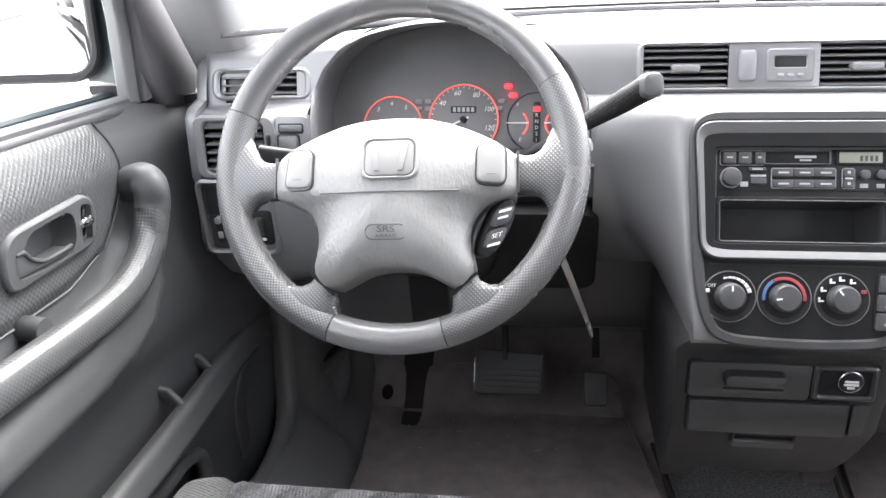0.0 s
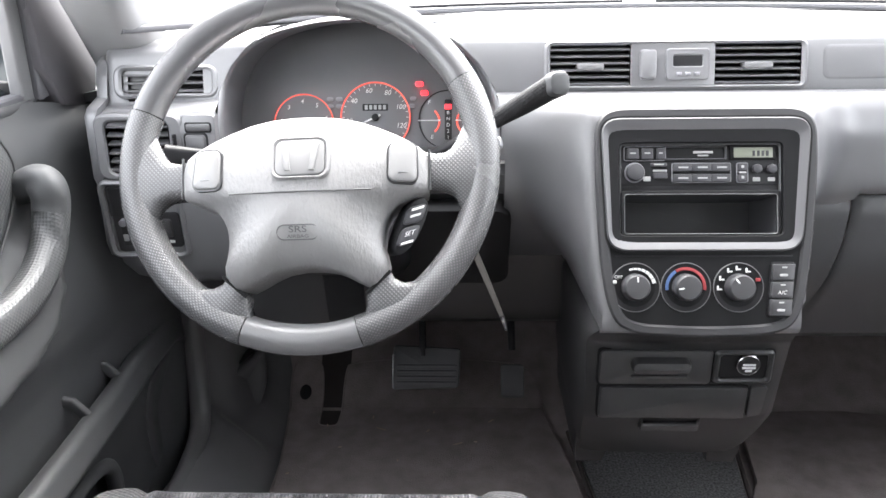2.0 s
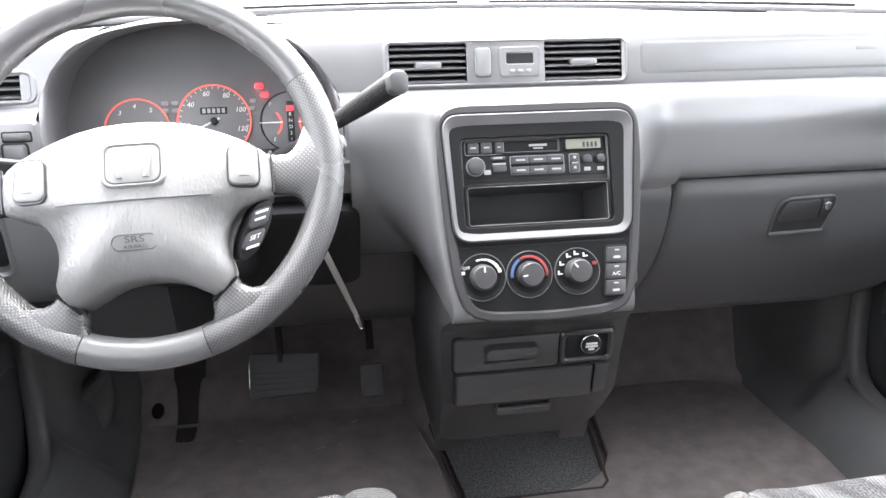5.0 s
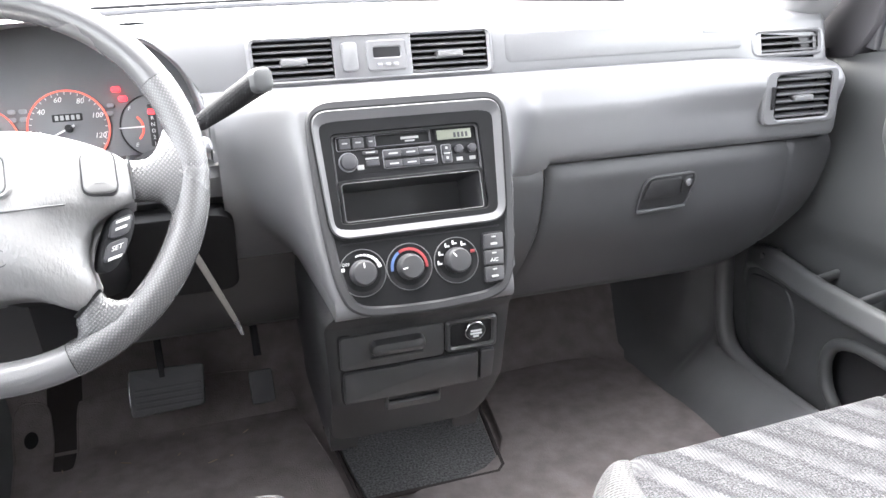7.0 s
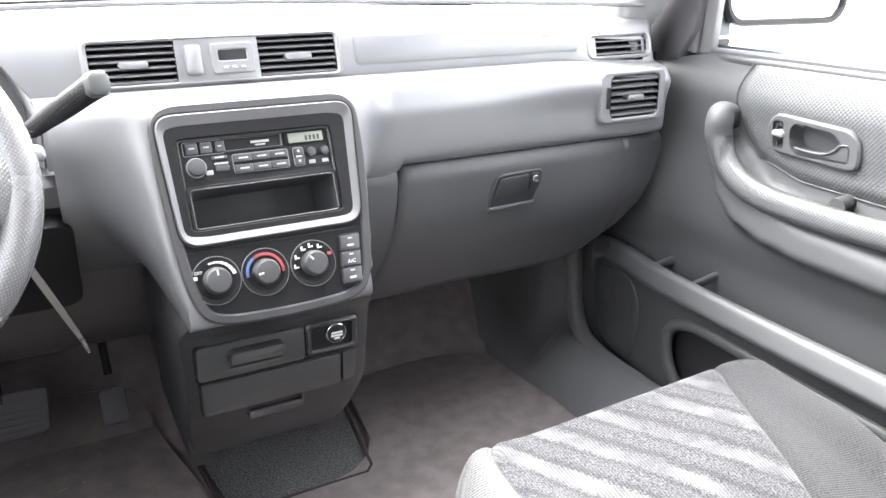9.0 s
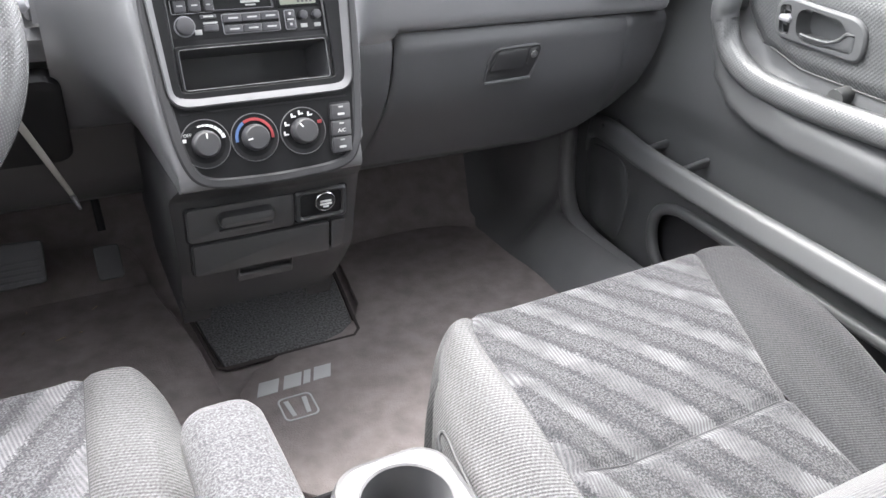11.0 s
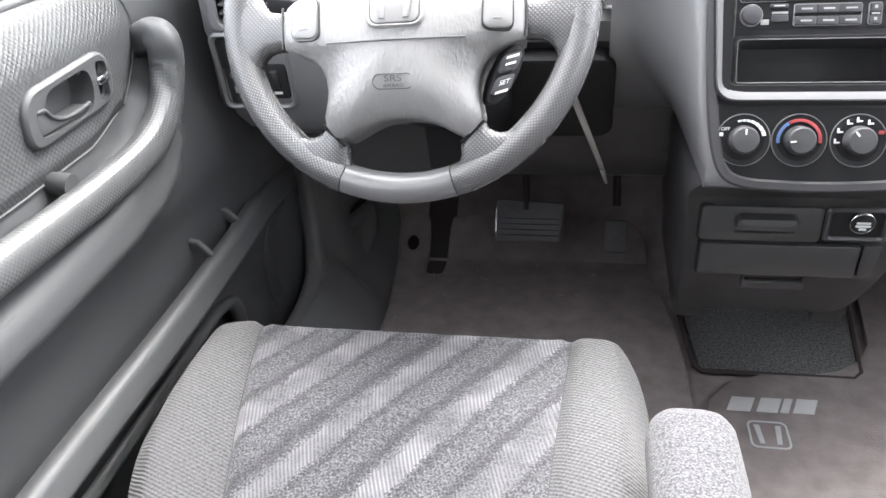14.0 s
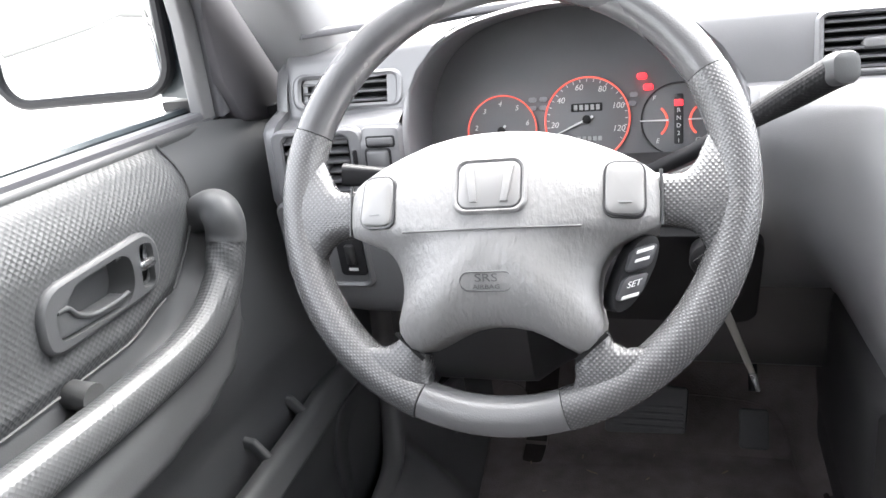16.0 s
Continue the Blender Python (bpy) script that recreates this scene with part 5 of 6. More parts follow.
for sx in (-1, 1):
    ha, hb_ = (0.0957, -0.0105) if sx > 0 else (-0.0900, -0.0115)
    bp2 = on_pad(ha, hb_)
    bp2 = Plane(WP(ha, hb_, pad_depth(ha, hb_) + 0.0015), Vector(bp2.u).lerp(WP.u, 0.45), Vector(bp2.v).lerp(WP.v, 0.45))
    shape_ = round_poly([(-.0138, -.0190), (.0136, -.0200), (.0138, .0185), (-.0125 if sx > 0 else -.0105, .0190)], 0.008)
    horn = part("horn_button", plate(bp2, shape_, -0.010, 0.0040, 0.003, 0.0008), SMOOTHPAD, wheel, "smooth oblong horn button")
    part("horn_gap", plate(bp2, inset(shape_, -0.0016), -0.012, 0.0010, 0.0003), LOWP, horn)
    part("marking", plate(bp2, rrect(0.009, 0.0012, 0.0005, 2, (0, -0.011)), 0.003, 0.0050, 0.0002), DASH, horn)
    # side and lower spokes, flowing into the rim in wide curves
    flat = [((.1165, .0065), (.1165, -.0335)), ((.127, .0040), (.127, -.0338)), ((.136, .0050), (.136, -.0350)), ((.1415, .0090), (.1415, -.0378)), ((.146, .0160), (.146, -.0430)), ((.1495, .0240), (.1495, -.0520)), ((.1545, .0340), (.1540, -.0640)), ((.1650, .0400), (.1650, -.0680)), ((.1730, .0400), (.1730, -.0680))]
    lower = [((.0790, -.1090), (.0570, -.1290)), ((.0835, -.1172), (.0550, -.1365)), ((.0930, -.1215), (.0558, -.1430)), ((.109, -.1203), (.0535, -.1495)), ((.119, -.1155), (.0490, -.1555)), ((.1275, -.1130), (.0480, -.1630)), ((.1330, -.1115), (.0500, -.1680)), ((.1330, -.1180), (.0560, -.1680))]
    for pairs, nm in ((flat, "broad dimpled side spoke"), (lower, "dimpled lower spoke")):
        q = bridge(WP, [((sx * a, b), (sx * c, d)) for (a, b), (c, d) in pairs], -0.014, 0.0160)
        part("spoke", face_uv(q, WP), PERF, wheel, nm, sharp=60)
    part("spoke_seam", sweep([WP(sx * (.0805 + (.0575 - .0805) * q), -.1115 + (-.1315 + .1115) * q, 0.0160) for q in steps(0.0, 1.0, 6)], circle(0.0017, 8)), VOIDM, wheel)
    part("spoke_seam", sweep([WP(sx * .1205, y, 0.0160 + 0.0010 * math.sin((y + .034) / .04 * math.pi)) for y in steps(-.034, .006, 8)], circle(0.0013, 8)), LOWP, wheel)
# cruise switches on the lower right of the pad
CS = Plane(WP(0.099, -0.069, 0.012), Vector(WP.u) * 0.93 + Vector(WP.v) * 0.30 - WP.n * 0.35, Vector(WP.v) * 0.93 - Vector(WP.u) * -0.32)
cs = part("cruise_switch", plate(CS, soften([(0, -.031), (.011, -.022), (.0165, 0), (.014, .021), (.003, .031), (-.009, .026), (-.0125, 0), (-.0105, -.023)], 2), -0.02, 0.004, 0.003), BLACK, wheel, "black cruise switch pod with white print")
for b in (0.0125, -0.0090):
    bt = part("button", plate(CS, rrect(0.020, 0.0185, 0.005, 4, (0, b)), 0.0, 0.0085, 0.002), BTN, cs)
    part("marking", plate(CS, rrect(0.013, 0.0028, 0.0006, 2, (0, b + (0.006 if b > 0 else -0.007))), 0.008, 0.0089, 0.0002), WHITE, bt)
lettering("SET", CS, 0, -0.0068, 0.0087, 0.0068, WHITE, cs)
part("marking", plate(CS, rrect(0.011, 0.0026, 0.0006, 2, (0, 0.0115)), 0.008, 0.0089, 0.0002), WHITE, cs)

# ---- column ----
column = thing("steering_column", "black plastic steering column shroud", "steering column")
line = [WP(0, -0.015, -0.02), WP(0, -0.015, -0.06), WP(0, -0.015, -0.12), WP(0, -0.02, -0.22), WP(0, -0.02, -0.32)]
part("shroud", sweep(line, soften(rrect(0.15, 0.11, 0.03), 1), up=(0, 0, 1), sizes=[0.72, 0.9, 1.0, 1.05, 1.05]), BLACK, column)
part("ignition_lock", plate(Plane((-0.262, 1.05, 0.535), (1, 0, 0.1), (0, 0.2, 1)), circle(0.016, 24), -0.05, 0.012, 0.004), BLACK, column)
CR = Plane((-0.318, 1.121, 0.500), (1, 0, 0), (0, -0.55, 1))
# Flat black plate; the recess and its shade are only colour.
part("column_recess_shade", plate(CR, rrect(0.226, 0.150, 0.022, 6, (0.0, -0.022)), -0.03, 0.007, 0.002), BLACK, column, "black plate for the shade in the ignition recess")
# ignition key and its long pull
key = thing("ignition_key", "steel key blade hanging from the ignition lock", "key")
kl = [Vector((-0.262, 1.033, 0.535)), Vector((-0.255, 1.028, 0.515)), Vector((-0.240, 1.027, 0.478)), Vector((-0.222, 1.027, 0.432)), Vector((-0.217, 1.027, 0.419))]
part("key_blade", sweep(kl, rrect(0.0085, 0.003, 0.001, 2), up=(0, 1, 0), sizes=[1, 1, 0.95, 0.75, 0.6]), KEYSTEEL, key)
part("key_tip", sweep([Vector((-0.2185, 1.025, 0.424)), Vector((-0.213, 1.025, 0.405))], rrect(0.007, 0.004, 0.0015, 2), up=(0, 1, 0), sizes=[1, 0.55]), METAL, key)
part("key_bow", sweep([Vector((-0.268, 1.034, 0.543)), Vector((-0.256, 1.030, 0.528))], rrect(0.016, 0.010, 0.004, 3), up=(0, 1, 0)), BLACK, key)
# gear lever on the column
lever = thing("column_gear_lever", "black ribbed column gear lever with a grey end", "gear lever")
l0, l1, l2 = Vector((-0.275, 1.085, 0.632)), Vector((-0.2135, 1.054, 0.676)), Vector((-0.168, 1.024, 0.709))
part("stem", sweep([Vector((-0.33, 1.11, 0.60)), l0, l1], circle(0.008, 14)), BLACK, lever)
l2 = l2 + Vector((0.004, 0, 0.002))
ln = curve_points([l0.lerp(l1, 0.7), l1, l1.lerp(l2, 0.4), l2, l2 + (l2 - l1) * 0.12], 6)
part("grip", sweep(ln, circle(0.0150, 20), sizes=[0.60 + 0.45 * (i / (len(ln) - 1)) ** 0.8 for i in range(len(ln))]), RIBBED, lever, "finely ribbed black grip")
part("end_button", plate(Plane(l2 + Vector((0.004, -0.010, 0.004)), (0.94, 0.33, 0.0), (-0.05, 0.25, 0.96)), rrect(0.025, 0.027, 0.009, 5), -0.010, 0.008, 0.005), DOORP, lever, "grey square end button")
# indicator and wiper stalks
st = thing("indicator_stalk", "black indicator stalk behind the wheel", "stalk")
part("stem", sweep([Vector((-0.49, 1.05, 0.615)), Vector((-0.575, 1.038, 0.628))], circle(0.007, 12)), BLACK, st)
part("stalk_end", sweep([Vector((-0.565, 1.040, 0.626)), Vector((-0.622, 1.030, 0.634))], rrect(0.016, 0.023, 0.005, 3), sizes=[0.8, 1.0]), BLACK, st)
st = thing("wiper_stalk", "black wiper stalk behind the wheel", "stalk")
part("stem", sweep([Vector((-0.34, 1.03, 0.60)), Vector((-0.25, 1.02, 0.640))], circle(0.007, 12)), BLACK, st)
part("stalk_end", sweep([Vector((-0.255, 1.02, 0.638)), Vector((-0.235, 1.018, 0.646)), Vector((-0.226, 1.016, 0.648)), Vector((-0.222, 1.015, 0.649))], circle(0.010, 16), sizes=[0.9, 1.0, 0.9, 0.6]), GREYTAB, st)

# ---- doors ----


def spline_x(points, q):
    """A smooth value between (place, value) pairs."""
    if q <= points[0][0]:
        return points[0][1]
    for (a, va), (b, vb) in zip(points, points[1:]):
        if q <= b:
            return va + (vb - va) * ease(a, b, q)
    return points[-1][1]


def arm_z(y):
    """Height of the arm pull's line along the door."""
    return spline_x([(0.2, 0.470), (0.6, 0.480), (0.80, 0.490), (0.90, 0.508), (0.97, 0.560), (1.0, 0.60)], y)


def door_in(y, z):
    """How far the trim stands into the car."""
    top = arm_z(min(y, 1.0))
    d = 0.004 * ease(0.672, 0.686, z)
    # broad rounded shelf under the pull that sweeps up round its front end
    edge = spline_x([(0.2, 0.400), (0.65, 0.413), (0.80, 0.417), (0.87, 0.425), (0.93, 0.441), (0.973, 0.470), (1.004, 0.511), (1.023, 0.565), (1.033, 0.62)], y)
    front = ease(1.060, 1.026, y)
    d += 0.032 * front * ease(edge - 0.018, edge + 0.006, z) * (1 - ease(top - 0.034, top + 0.004, z)) * ease(0.64, 0.60, z)
    d += 0.022 * ease(0.56, 0.42, z) - 0.012 * ease(0.410, 0.345, z)
    return d - 0.028 * max(0.0, (z - 0.622) / 0.066) ** 1.7


DARKSAIL = material("dark_corner_plastic", (0.09, 0.086, 0.094), 0.55, bump=0.2, bscale=700)
BOWL = material("shaded_bowl_plastic", (0.06, 0.061, 0.062), 0.5, bump=0.2, bscale=700)


def make_door(sx, label, dz, rx, mirrored, rz, fy):
    door = thing("door_1" if sx < 0 else "door_2", label, "car door", group="front doors", kind="structure")
    X = 0.790

    def flip(bm):
        if sx < 0:
            bmesh.ops.reverse_faces(bm, faces=bm.faces[:])
        return bm

    def skin(y, z):
        return Vector((sx * (X - 0.030 * ease(1.00, 1.26, y) - door_in(y, z)), y, z - 0.020 * ease(1.08, 1.2, y) * ease(0.64, 0.69, z)))

    top_cap = box(min(sx * (X + 0.018), sx * (X + 0.035)), max(sx * (X + 0.018), sx * (X + 0.035)), 0.06, 1.10, 0.676, 0.690, 0.004)
    ys_, zs_ = steps(0.06, 1.36, 118), steps(0.02, 0.688, 76)
    HB = Plane((sx * (X - 0.011), 0.831 if sx < 0 else 0.838, 0.588), (0, -sx, 0), (0, 0, 1))

    def behind_handle(p):
        return abs(p.y - HB.o.y) < 0.062 and abs(p.z - HB.o.z) < 0.019

    part("door_trim", join(flip(grid(skin, ys_, zs_, lambda i, j: behind_handle(Vector((0, (ys_[i] + ys_[i + 1]) / 2, (zs_[j] + zs_[j + 1]) / 2))))), top_cap), DOORP, door, "grey moulded plastic door trim", sharp=70)
    part("outer_skin", box(min(sx * 0.85, sx * 0.87), max(sx * 0.85, sx * 0.87), 0.05, 1.36, -0.15, 0.70), PAINT, door, "dark painted outer skin")

    def insert(s, t):
        y = 0.07 + s * (0.930 + 0.190 * t - 0.135 * t * t - 0.07)
        lo = spline_x([(0.1, 0.515), (0.70, 0.519), (0.84, 0.522), (0.93, 0.540)], y)
        hi = 0.684
        z = lo + (hi - lo) * t
        edge = min(ease(0, 0.10, t), ease(1, 0.93, t), ease(1.0, 0.97, s))
        return Vector((sx * (X - door_in(y, z) - 0.001 - 0.009 * edge), y, z))

    part("door_insert", flip(grid(insert, steps(0, 1, 90), steps(0, 1, 31), lambda i, j: behind_handle(insert((i + 0.5) / 89, (j + 0.5) / 30)))), DOORC, door, "dimpled grey vinyl insert", sharp=60)
    for at in ([insert(q, 0.0) for q in steps(0, 0.985, 40)], [insert(1.0, q) for q in steps(0.02, 1, 12)]):
        part("insert_groove", sweep([p + Vector((-sx * 0.0012, 0, 0)) for p in at], circle(0.0016, 6), up=(sx, 0, 0.2)), BOWL, door)
    part("window_seal", box(min(sx * 0.814, sx * 0.835), max(sx * 0.814, sx * 0.835), 0.06, 1.12, 0.684, 0.698, 0.003), SEAL, door, "dark rubber window seal")
    part("window_frame", sweep([Vector((sx * 0.822, 1.098, 0.69)), Vector((sx * 0.812, 1.083, 0.80)), Vector((sx * 0.785, 1.02, 0.95))], rrect(0.018, 0.026, 0.004), up=(0, 1, 0)), FRAMEP, door, "grey upright of the window frame")
    part("window_channel", sweep([Vector((sx * 0.816, 1.122, 0.69)), Vector((sx * 0.806, 1.105, 0.80)), Vector((sx * 0.780, 1.04, 0.95))], rrect(0.022, 0.022, 0.004), up=(0, 1, 0)), SEAL, door)
    part("window_frame", sweep([Vector((sx * 0.785, 1.05, 0.93)), Vector((sx * 0.745, 0.80, 1.10)), Vector((sx * 0.72, 0.55, 1.17)), Vector((sx * 0.72, 0.05, 1.18))], rrect(0.025, 0.040, 0.006), up=(0, 0, 1)), SEAL, door)
    sp2 = Plane((sx * 0.800, 0, 0), (0, -sx, 0), (0.0, 0, 1))
    sail = [(-sx * y, z) for y, z in [(1.112, 0.682), (1.225, 0.655), (1.250, 0.735), (1.200, 0.790), (1.155, 0.840), (1.09, 0.93), (1.085, 0.86)]]
    part("sail_panel", plate(sp2, soften(sail if sx > 0 else sail[::-1], 1), -0.03, 0.010, 0.007), DARKSAIL, door, "dark corner cover inside the mirror")
    # inner handle
    f = -sx

    def side(pts):
        q = [(f * a, b) for a, b in pts]
        return q if f > 0 else q[::-1]

    outer = side(round_poly([(-.081, -.022), (-.069, -.033), (.064, -.028), (.077, -.012), (.0805, .016), (.066, .033), (-.059, .027), (-.077, .012)], 0.014))
    opening = side(round_poly([(.039, .013), (.029, .022), (-.034, .019), (-.046, .006), (-.062, .006), (-.064, -.022), (.022, -.025), (.036, -.011)], 0.010))
    slot = side(round_poly([(.045, -.020), (.064, -.021), (.071, .019), (.052, .023)], 0.007))
    face = holed(HB, inset(outer, 0.004), [opening, slot], 0.0055)
    hb = part("handle_bezel", join(face, loft([HB.ring(outer, -0.006), HB.ring(outer, 0.001), HB.ring(inset(outer, 0.001), 0.004), HB.ring(inset(outer, 0.004), 0.0055)], cap0=False, cap1=False)), DOORP, door, "grey bezel round the door handle", sharp=50)
    for hole_, deep in ((opening, 0.020), (slot, 0.012)):
        part("bezel_bowl", loft([HB.ring(inset(hole_, -0.0008), 0.0056), HB.ring(hole_, 0.003), HB.ring(inset(hole_, 0.002), -deep * 0.7), HB.ring(inset(hole_, 0.005), -deep)], cap0=False), DOORP, hb, sharp=50)
    paddle = side(round_poly([(-.0605, .0045), (-.047, .004), (-.038, -.007), (-.014, -.0155), (.027, -.0148), (.021, -.0235), (-.062, -.0205)], 0.006))
    lev = part("lever", plate(HB, paddle, -0.016, 0.0035, 0.003), DOORP, hb, "grey pull lever")
    part("lever_edge", sweep(curve_points([HB(f * a, b, 0.0035) for a, b in ((-.059, .0040), (-.047, .0028), (-.039, -.0062), (-.028, -.0125), (-.014, -.0158), (.010, -.0160), (.026, -.0148))], 5), circle(0.0026, 10), up=(sx, 0, 0)), DOORP, lev)
    part("lock_tab", plate(HB, rrect(0.022, 0.010, 0.004, 3, (f * 0.057, 0.002)), -0.010, 0.010, 0.004), METAL if not mirrored else GREYTAB, hb, "small lock tab")
    # pull grip
    gx = X - 0.040
    gl = curve_points([(sx * (X + 0.01), 1.000, 0.590 + dz), (sx * (X - 0.022), 0.998, 0.604 + dz), (sx * gx, 0.990, 0.597 + dz), (sx * gx, 0.987, 0.570 + dz), (sx * gx, 0.960, 0.526 + dz), (sx * gx, 0.900, 0.496 + dz), (sx * gx, 0.79, 0.489 + dz), (sx * gx, 0.60, 0.493 + dz), (sx * gx, 0.12, 0.500 + dz)], 8)
    k = 25
    part("pull_cap", sweep(gl[:k], soften(rrect(0.041, 0.039, 0.016), 1), up=(sx * 0.2, 1, 0.0), sizes=[0.9 + 0.1 * min(1, i / 12) for i in range(k)]), DOORP, door, "smooth grey upper end of the pull", sharp=80)
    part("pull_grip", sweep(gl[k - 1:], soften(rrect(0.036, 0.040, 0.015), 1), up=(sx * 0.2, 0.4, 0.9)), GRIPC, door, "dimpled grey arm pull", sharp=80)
    part("pull_bracket", sweep(curve_points([(sx * (X + 0.01), 0.77, 0.512 + dz), (sx * (X - 0.03), 0.77, 0.508 + dz)], 4), circle(0.013, 16)), BOWL, door)
    part("screw_hole", plate(Plane((sx * (X - 0.040), 0.803, 0.443), (0, -sx, 0), (0, 0, 1)), circle(0.008, 20), -0.01, 0.004, 0.002), VOIDM, door)
    part("lower_band", sweep(curve_points([(sx * (X - 0.040), 0.795, 0.443), (sx * (X - 0.042), 0.58, 0.441), (sx * (X - 0.042), 0.1, 0.430)], 8), rrect(0.010, 0.030, 0.004, 3), up=(0, 0, 1)), DOORP, door)
    # map pocket
    rail = [(sx * min(rx + 0.050, 0.760), 1.278 + fy, 0.235 + rz), (sx * min(rx + 0.044, 0.759), 1.262 + fy, 0.280 + rz), (sx * min(rx + 0.032, 0.756), 1.225 + fy, 0.306 + rz), (sx * min(rx + 0.016, 0.750), 1.15, 0.313 + rz), (sx * (rx + 0.004), 1.05, 0.308 + rz), (sx * rx, 0.85, 0.303 + rz), (sx * rx, 0.6, 0.300 + rz), (sx * rx, 0.1, 0.290 + rz)]
    rl = curve_points(rail, 7)
    part("pocket_rail", sweep(rl, soften(rrect(0.030, 0.044, 0.012), 1), up=(0.3 * sx, 0.2, 1), sizes=[min(1.0, 0.25 + i / 14) for i in range(len(rl))]), DOORP, door, "rounded map pocket rail")

    def pocket_x(y, z):
        x = spline_x([(0.1, rx), (1.05, rx + 0.004), (1.18, min(rx + 0.020, 0.752)), (1.34, min(rx + 0.062, 0.760))], y)
        return x - 0.004 + 0.012 * ease(0.30, 0.20, z - rz) + 0.014 * ease(0.14, 0.05, z - rz)

    def pocket(s, t):
        end = spline_x([(0.0, 1.255), (0.25, 1.288), (0.5, 1.282), (0.78, 1.232), (1.0, 1.13)], t) + fy
        y = 0.08 + (end - 0.08) * s
        top = spline_x([(0.1, 0.285), (0.6, 0.292), (1.05, 0.302), (1.18, 0.306), (1.26, 0.285)], y - fy) + rz
        z = top + (0.068 + rz - top) * t
        return Vector((sx * pocket_x(y, z), y, z))

    def mouth(i, j):
        p = pocket((i + 0.5) / 139, (j + 0.5) / 48)
        q, low, high = p.y, 0.098 + rz, spline_x([(0.26, 0.236), (0.92, 0.252)], p.y) + rz
        mid, reach = (low + high) / 2, (high - low) / 2
        return q > 0.26 and abs((p.z - mid) / reach) ** 2.6 + max(0.0, (q - 0.93) / 0.094) ** 2.2 < 1.0

    part("map_pocket", thicken(flip(grid(pocket, steps(0, 1, 140), steps(0.0, 1, 49), mouth)), 0.004), POCKETP, door, "open moulded map pocket in shaded grey", sharp=60)
    cover = polar(soften([(1.105 + fy, .262 + rz), (1.098 + fy, .20 + rz), (1.112 + fy, .105 + rz), (1.17 + fy, .095 + rz), (1.225 + fy, .115 + rz), (1.262 + fy, .17 + rz), (1.266 + fy, .235 + rz), (1.235 + fy, .275 + rz), (1.13 + fy, .284 + rz)], 2), 48, (1.185 + fy, .19 + rz))
    cover_rings = []
    for k_, up_ in ((1.0, -0.004), (1.0, 0.002), (0.97, 0.004), (0.7, 0.004), (0.35, 0.004), (0.02, 0.004)):
        ring_ = [(1.185 + fy + (a - 1.185 - fy) * k_, .19 + rz + (b - .19 - rz) * k_) for a, b in cover]
        cover_rings.append([Vector((sx * (pocket_x(a, b) - up_), a, b)) for a, b in ring_])
    part("speaker_cover", loft(cover_rings, cap0=False), POCKETP, door, "smooth speaker cover in shaded grey", sharp=70)
    lip = [(sx * pocket_x(y, z + rz), y, z + rz) for y, z in ((0.26, 0.236), (0.60, 0.240), (0.90, 0.252), (0.97, 0.248), (1.012, 0.222), (1.018, 0.175), (0.99, 0.128), (0.92, 0.100), (0.26, 0.096))]
    part("pocket_lip", sweep(curve_points(lip, 6), circle(0.011, 12), up=(1, 0, 0)), POCKETP, door)
    part("pocket_back", box(min(sx * (rx + 0.035), sx * (rx + 0.045)), max(sx * (rx + 0.035), sx * (rx + 0.045)), 0.2, 1.06, 0.06 + rz, 0.26 + rz, 0.003), DARK, door)
    for y, z in ((1.197, 0.320), (1.080, 0.316), (0.983, 0.316)):
        part("pocket_rib", sweep([Vector((sx * (X + 0.01), y, z + 0.008)), Vector((sx * (X - 0.02), y, z + 0.004)), Vector((sx * (rx + 0.010), y, z - 0.004 + rz * 0.6))], rrect(0.010, 0.016, 0.004, 3)), DOORP, door)
    return door


make_door(-1, "grey front door trim beside the driver's seat", 0.006, 0.742, False, -0.022, 0.045)
make_door(1, "grey front door trim beside the passenger seat", 0.0, 0.705, True, 0.0, 0.0)

# ---- door mirrors ----
for sx in (-1, 1):
    mir = thing("door_mirror", "dark door mirror outside the side window", "door mirror", group="door mirrors")
    MP = Plane((-0.966, 1.090, 0.798) if sx < 0 else (0.986, 1.090, 0.812), (1, -sx * 0.16, 0), (0, 0.05, 1))
    sh = rrect(0.215 if sx < 0 else 0.25, 0.150, 0.035, 6)
    part("mirror_housing", loft([MP.ring(sh, 0.006), MP.ring(inset(sh, -0.006), 0.0), MP.ring(inset(sh, -0.004), -0.03), MP.ring(inset(sh, 0.015), -0.07), MP.ring(inset(sh, 0.05), -0.09)]), PAINT if sx < 0 else BLACK, mir, "dark mirror housing")
    part("mirror_rim", rim(MP, inset(sh, -0.008), inset(sh, 0.004), -0.004, 0.012, 0.003), BLACK, mir)
    part("mirror_glass", plate(MP, inset(sh, 0.003), 0.004, 0.0075, 0.001), MIRRORM, mir, "silvered mirror glass")
    part("mirror_foot", loft([[Vector((sx * x, y, z)) for y, z in ((1.112, z0), (1.155, z0 + 0.004), (1.150, z1), (1.118, z1))] for x, z0, z1 in ((0.826, 0.711, 0.905), (0.846, 0.711, 0.900), (0.866, 0.713, 0.892), (0.884, 0.714, 0.880))]), PAINT, mir, "dark painted arm of the mirror")
    part("mirror_base", loft([[Vector((sx * x, y, z)) for y, z in ((1.110, z0), (1.160, z0), (1.158, 0.7085), (1.110, 0.7085))] for x, z0 in ((0.822, 0.668), (0.850, 0.674), (0.872, 0.684), (0.884, 0.700))]), BLACK, mir, "black base of the mirror")

# ---- seats ----


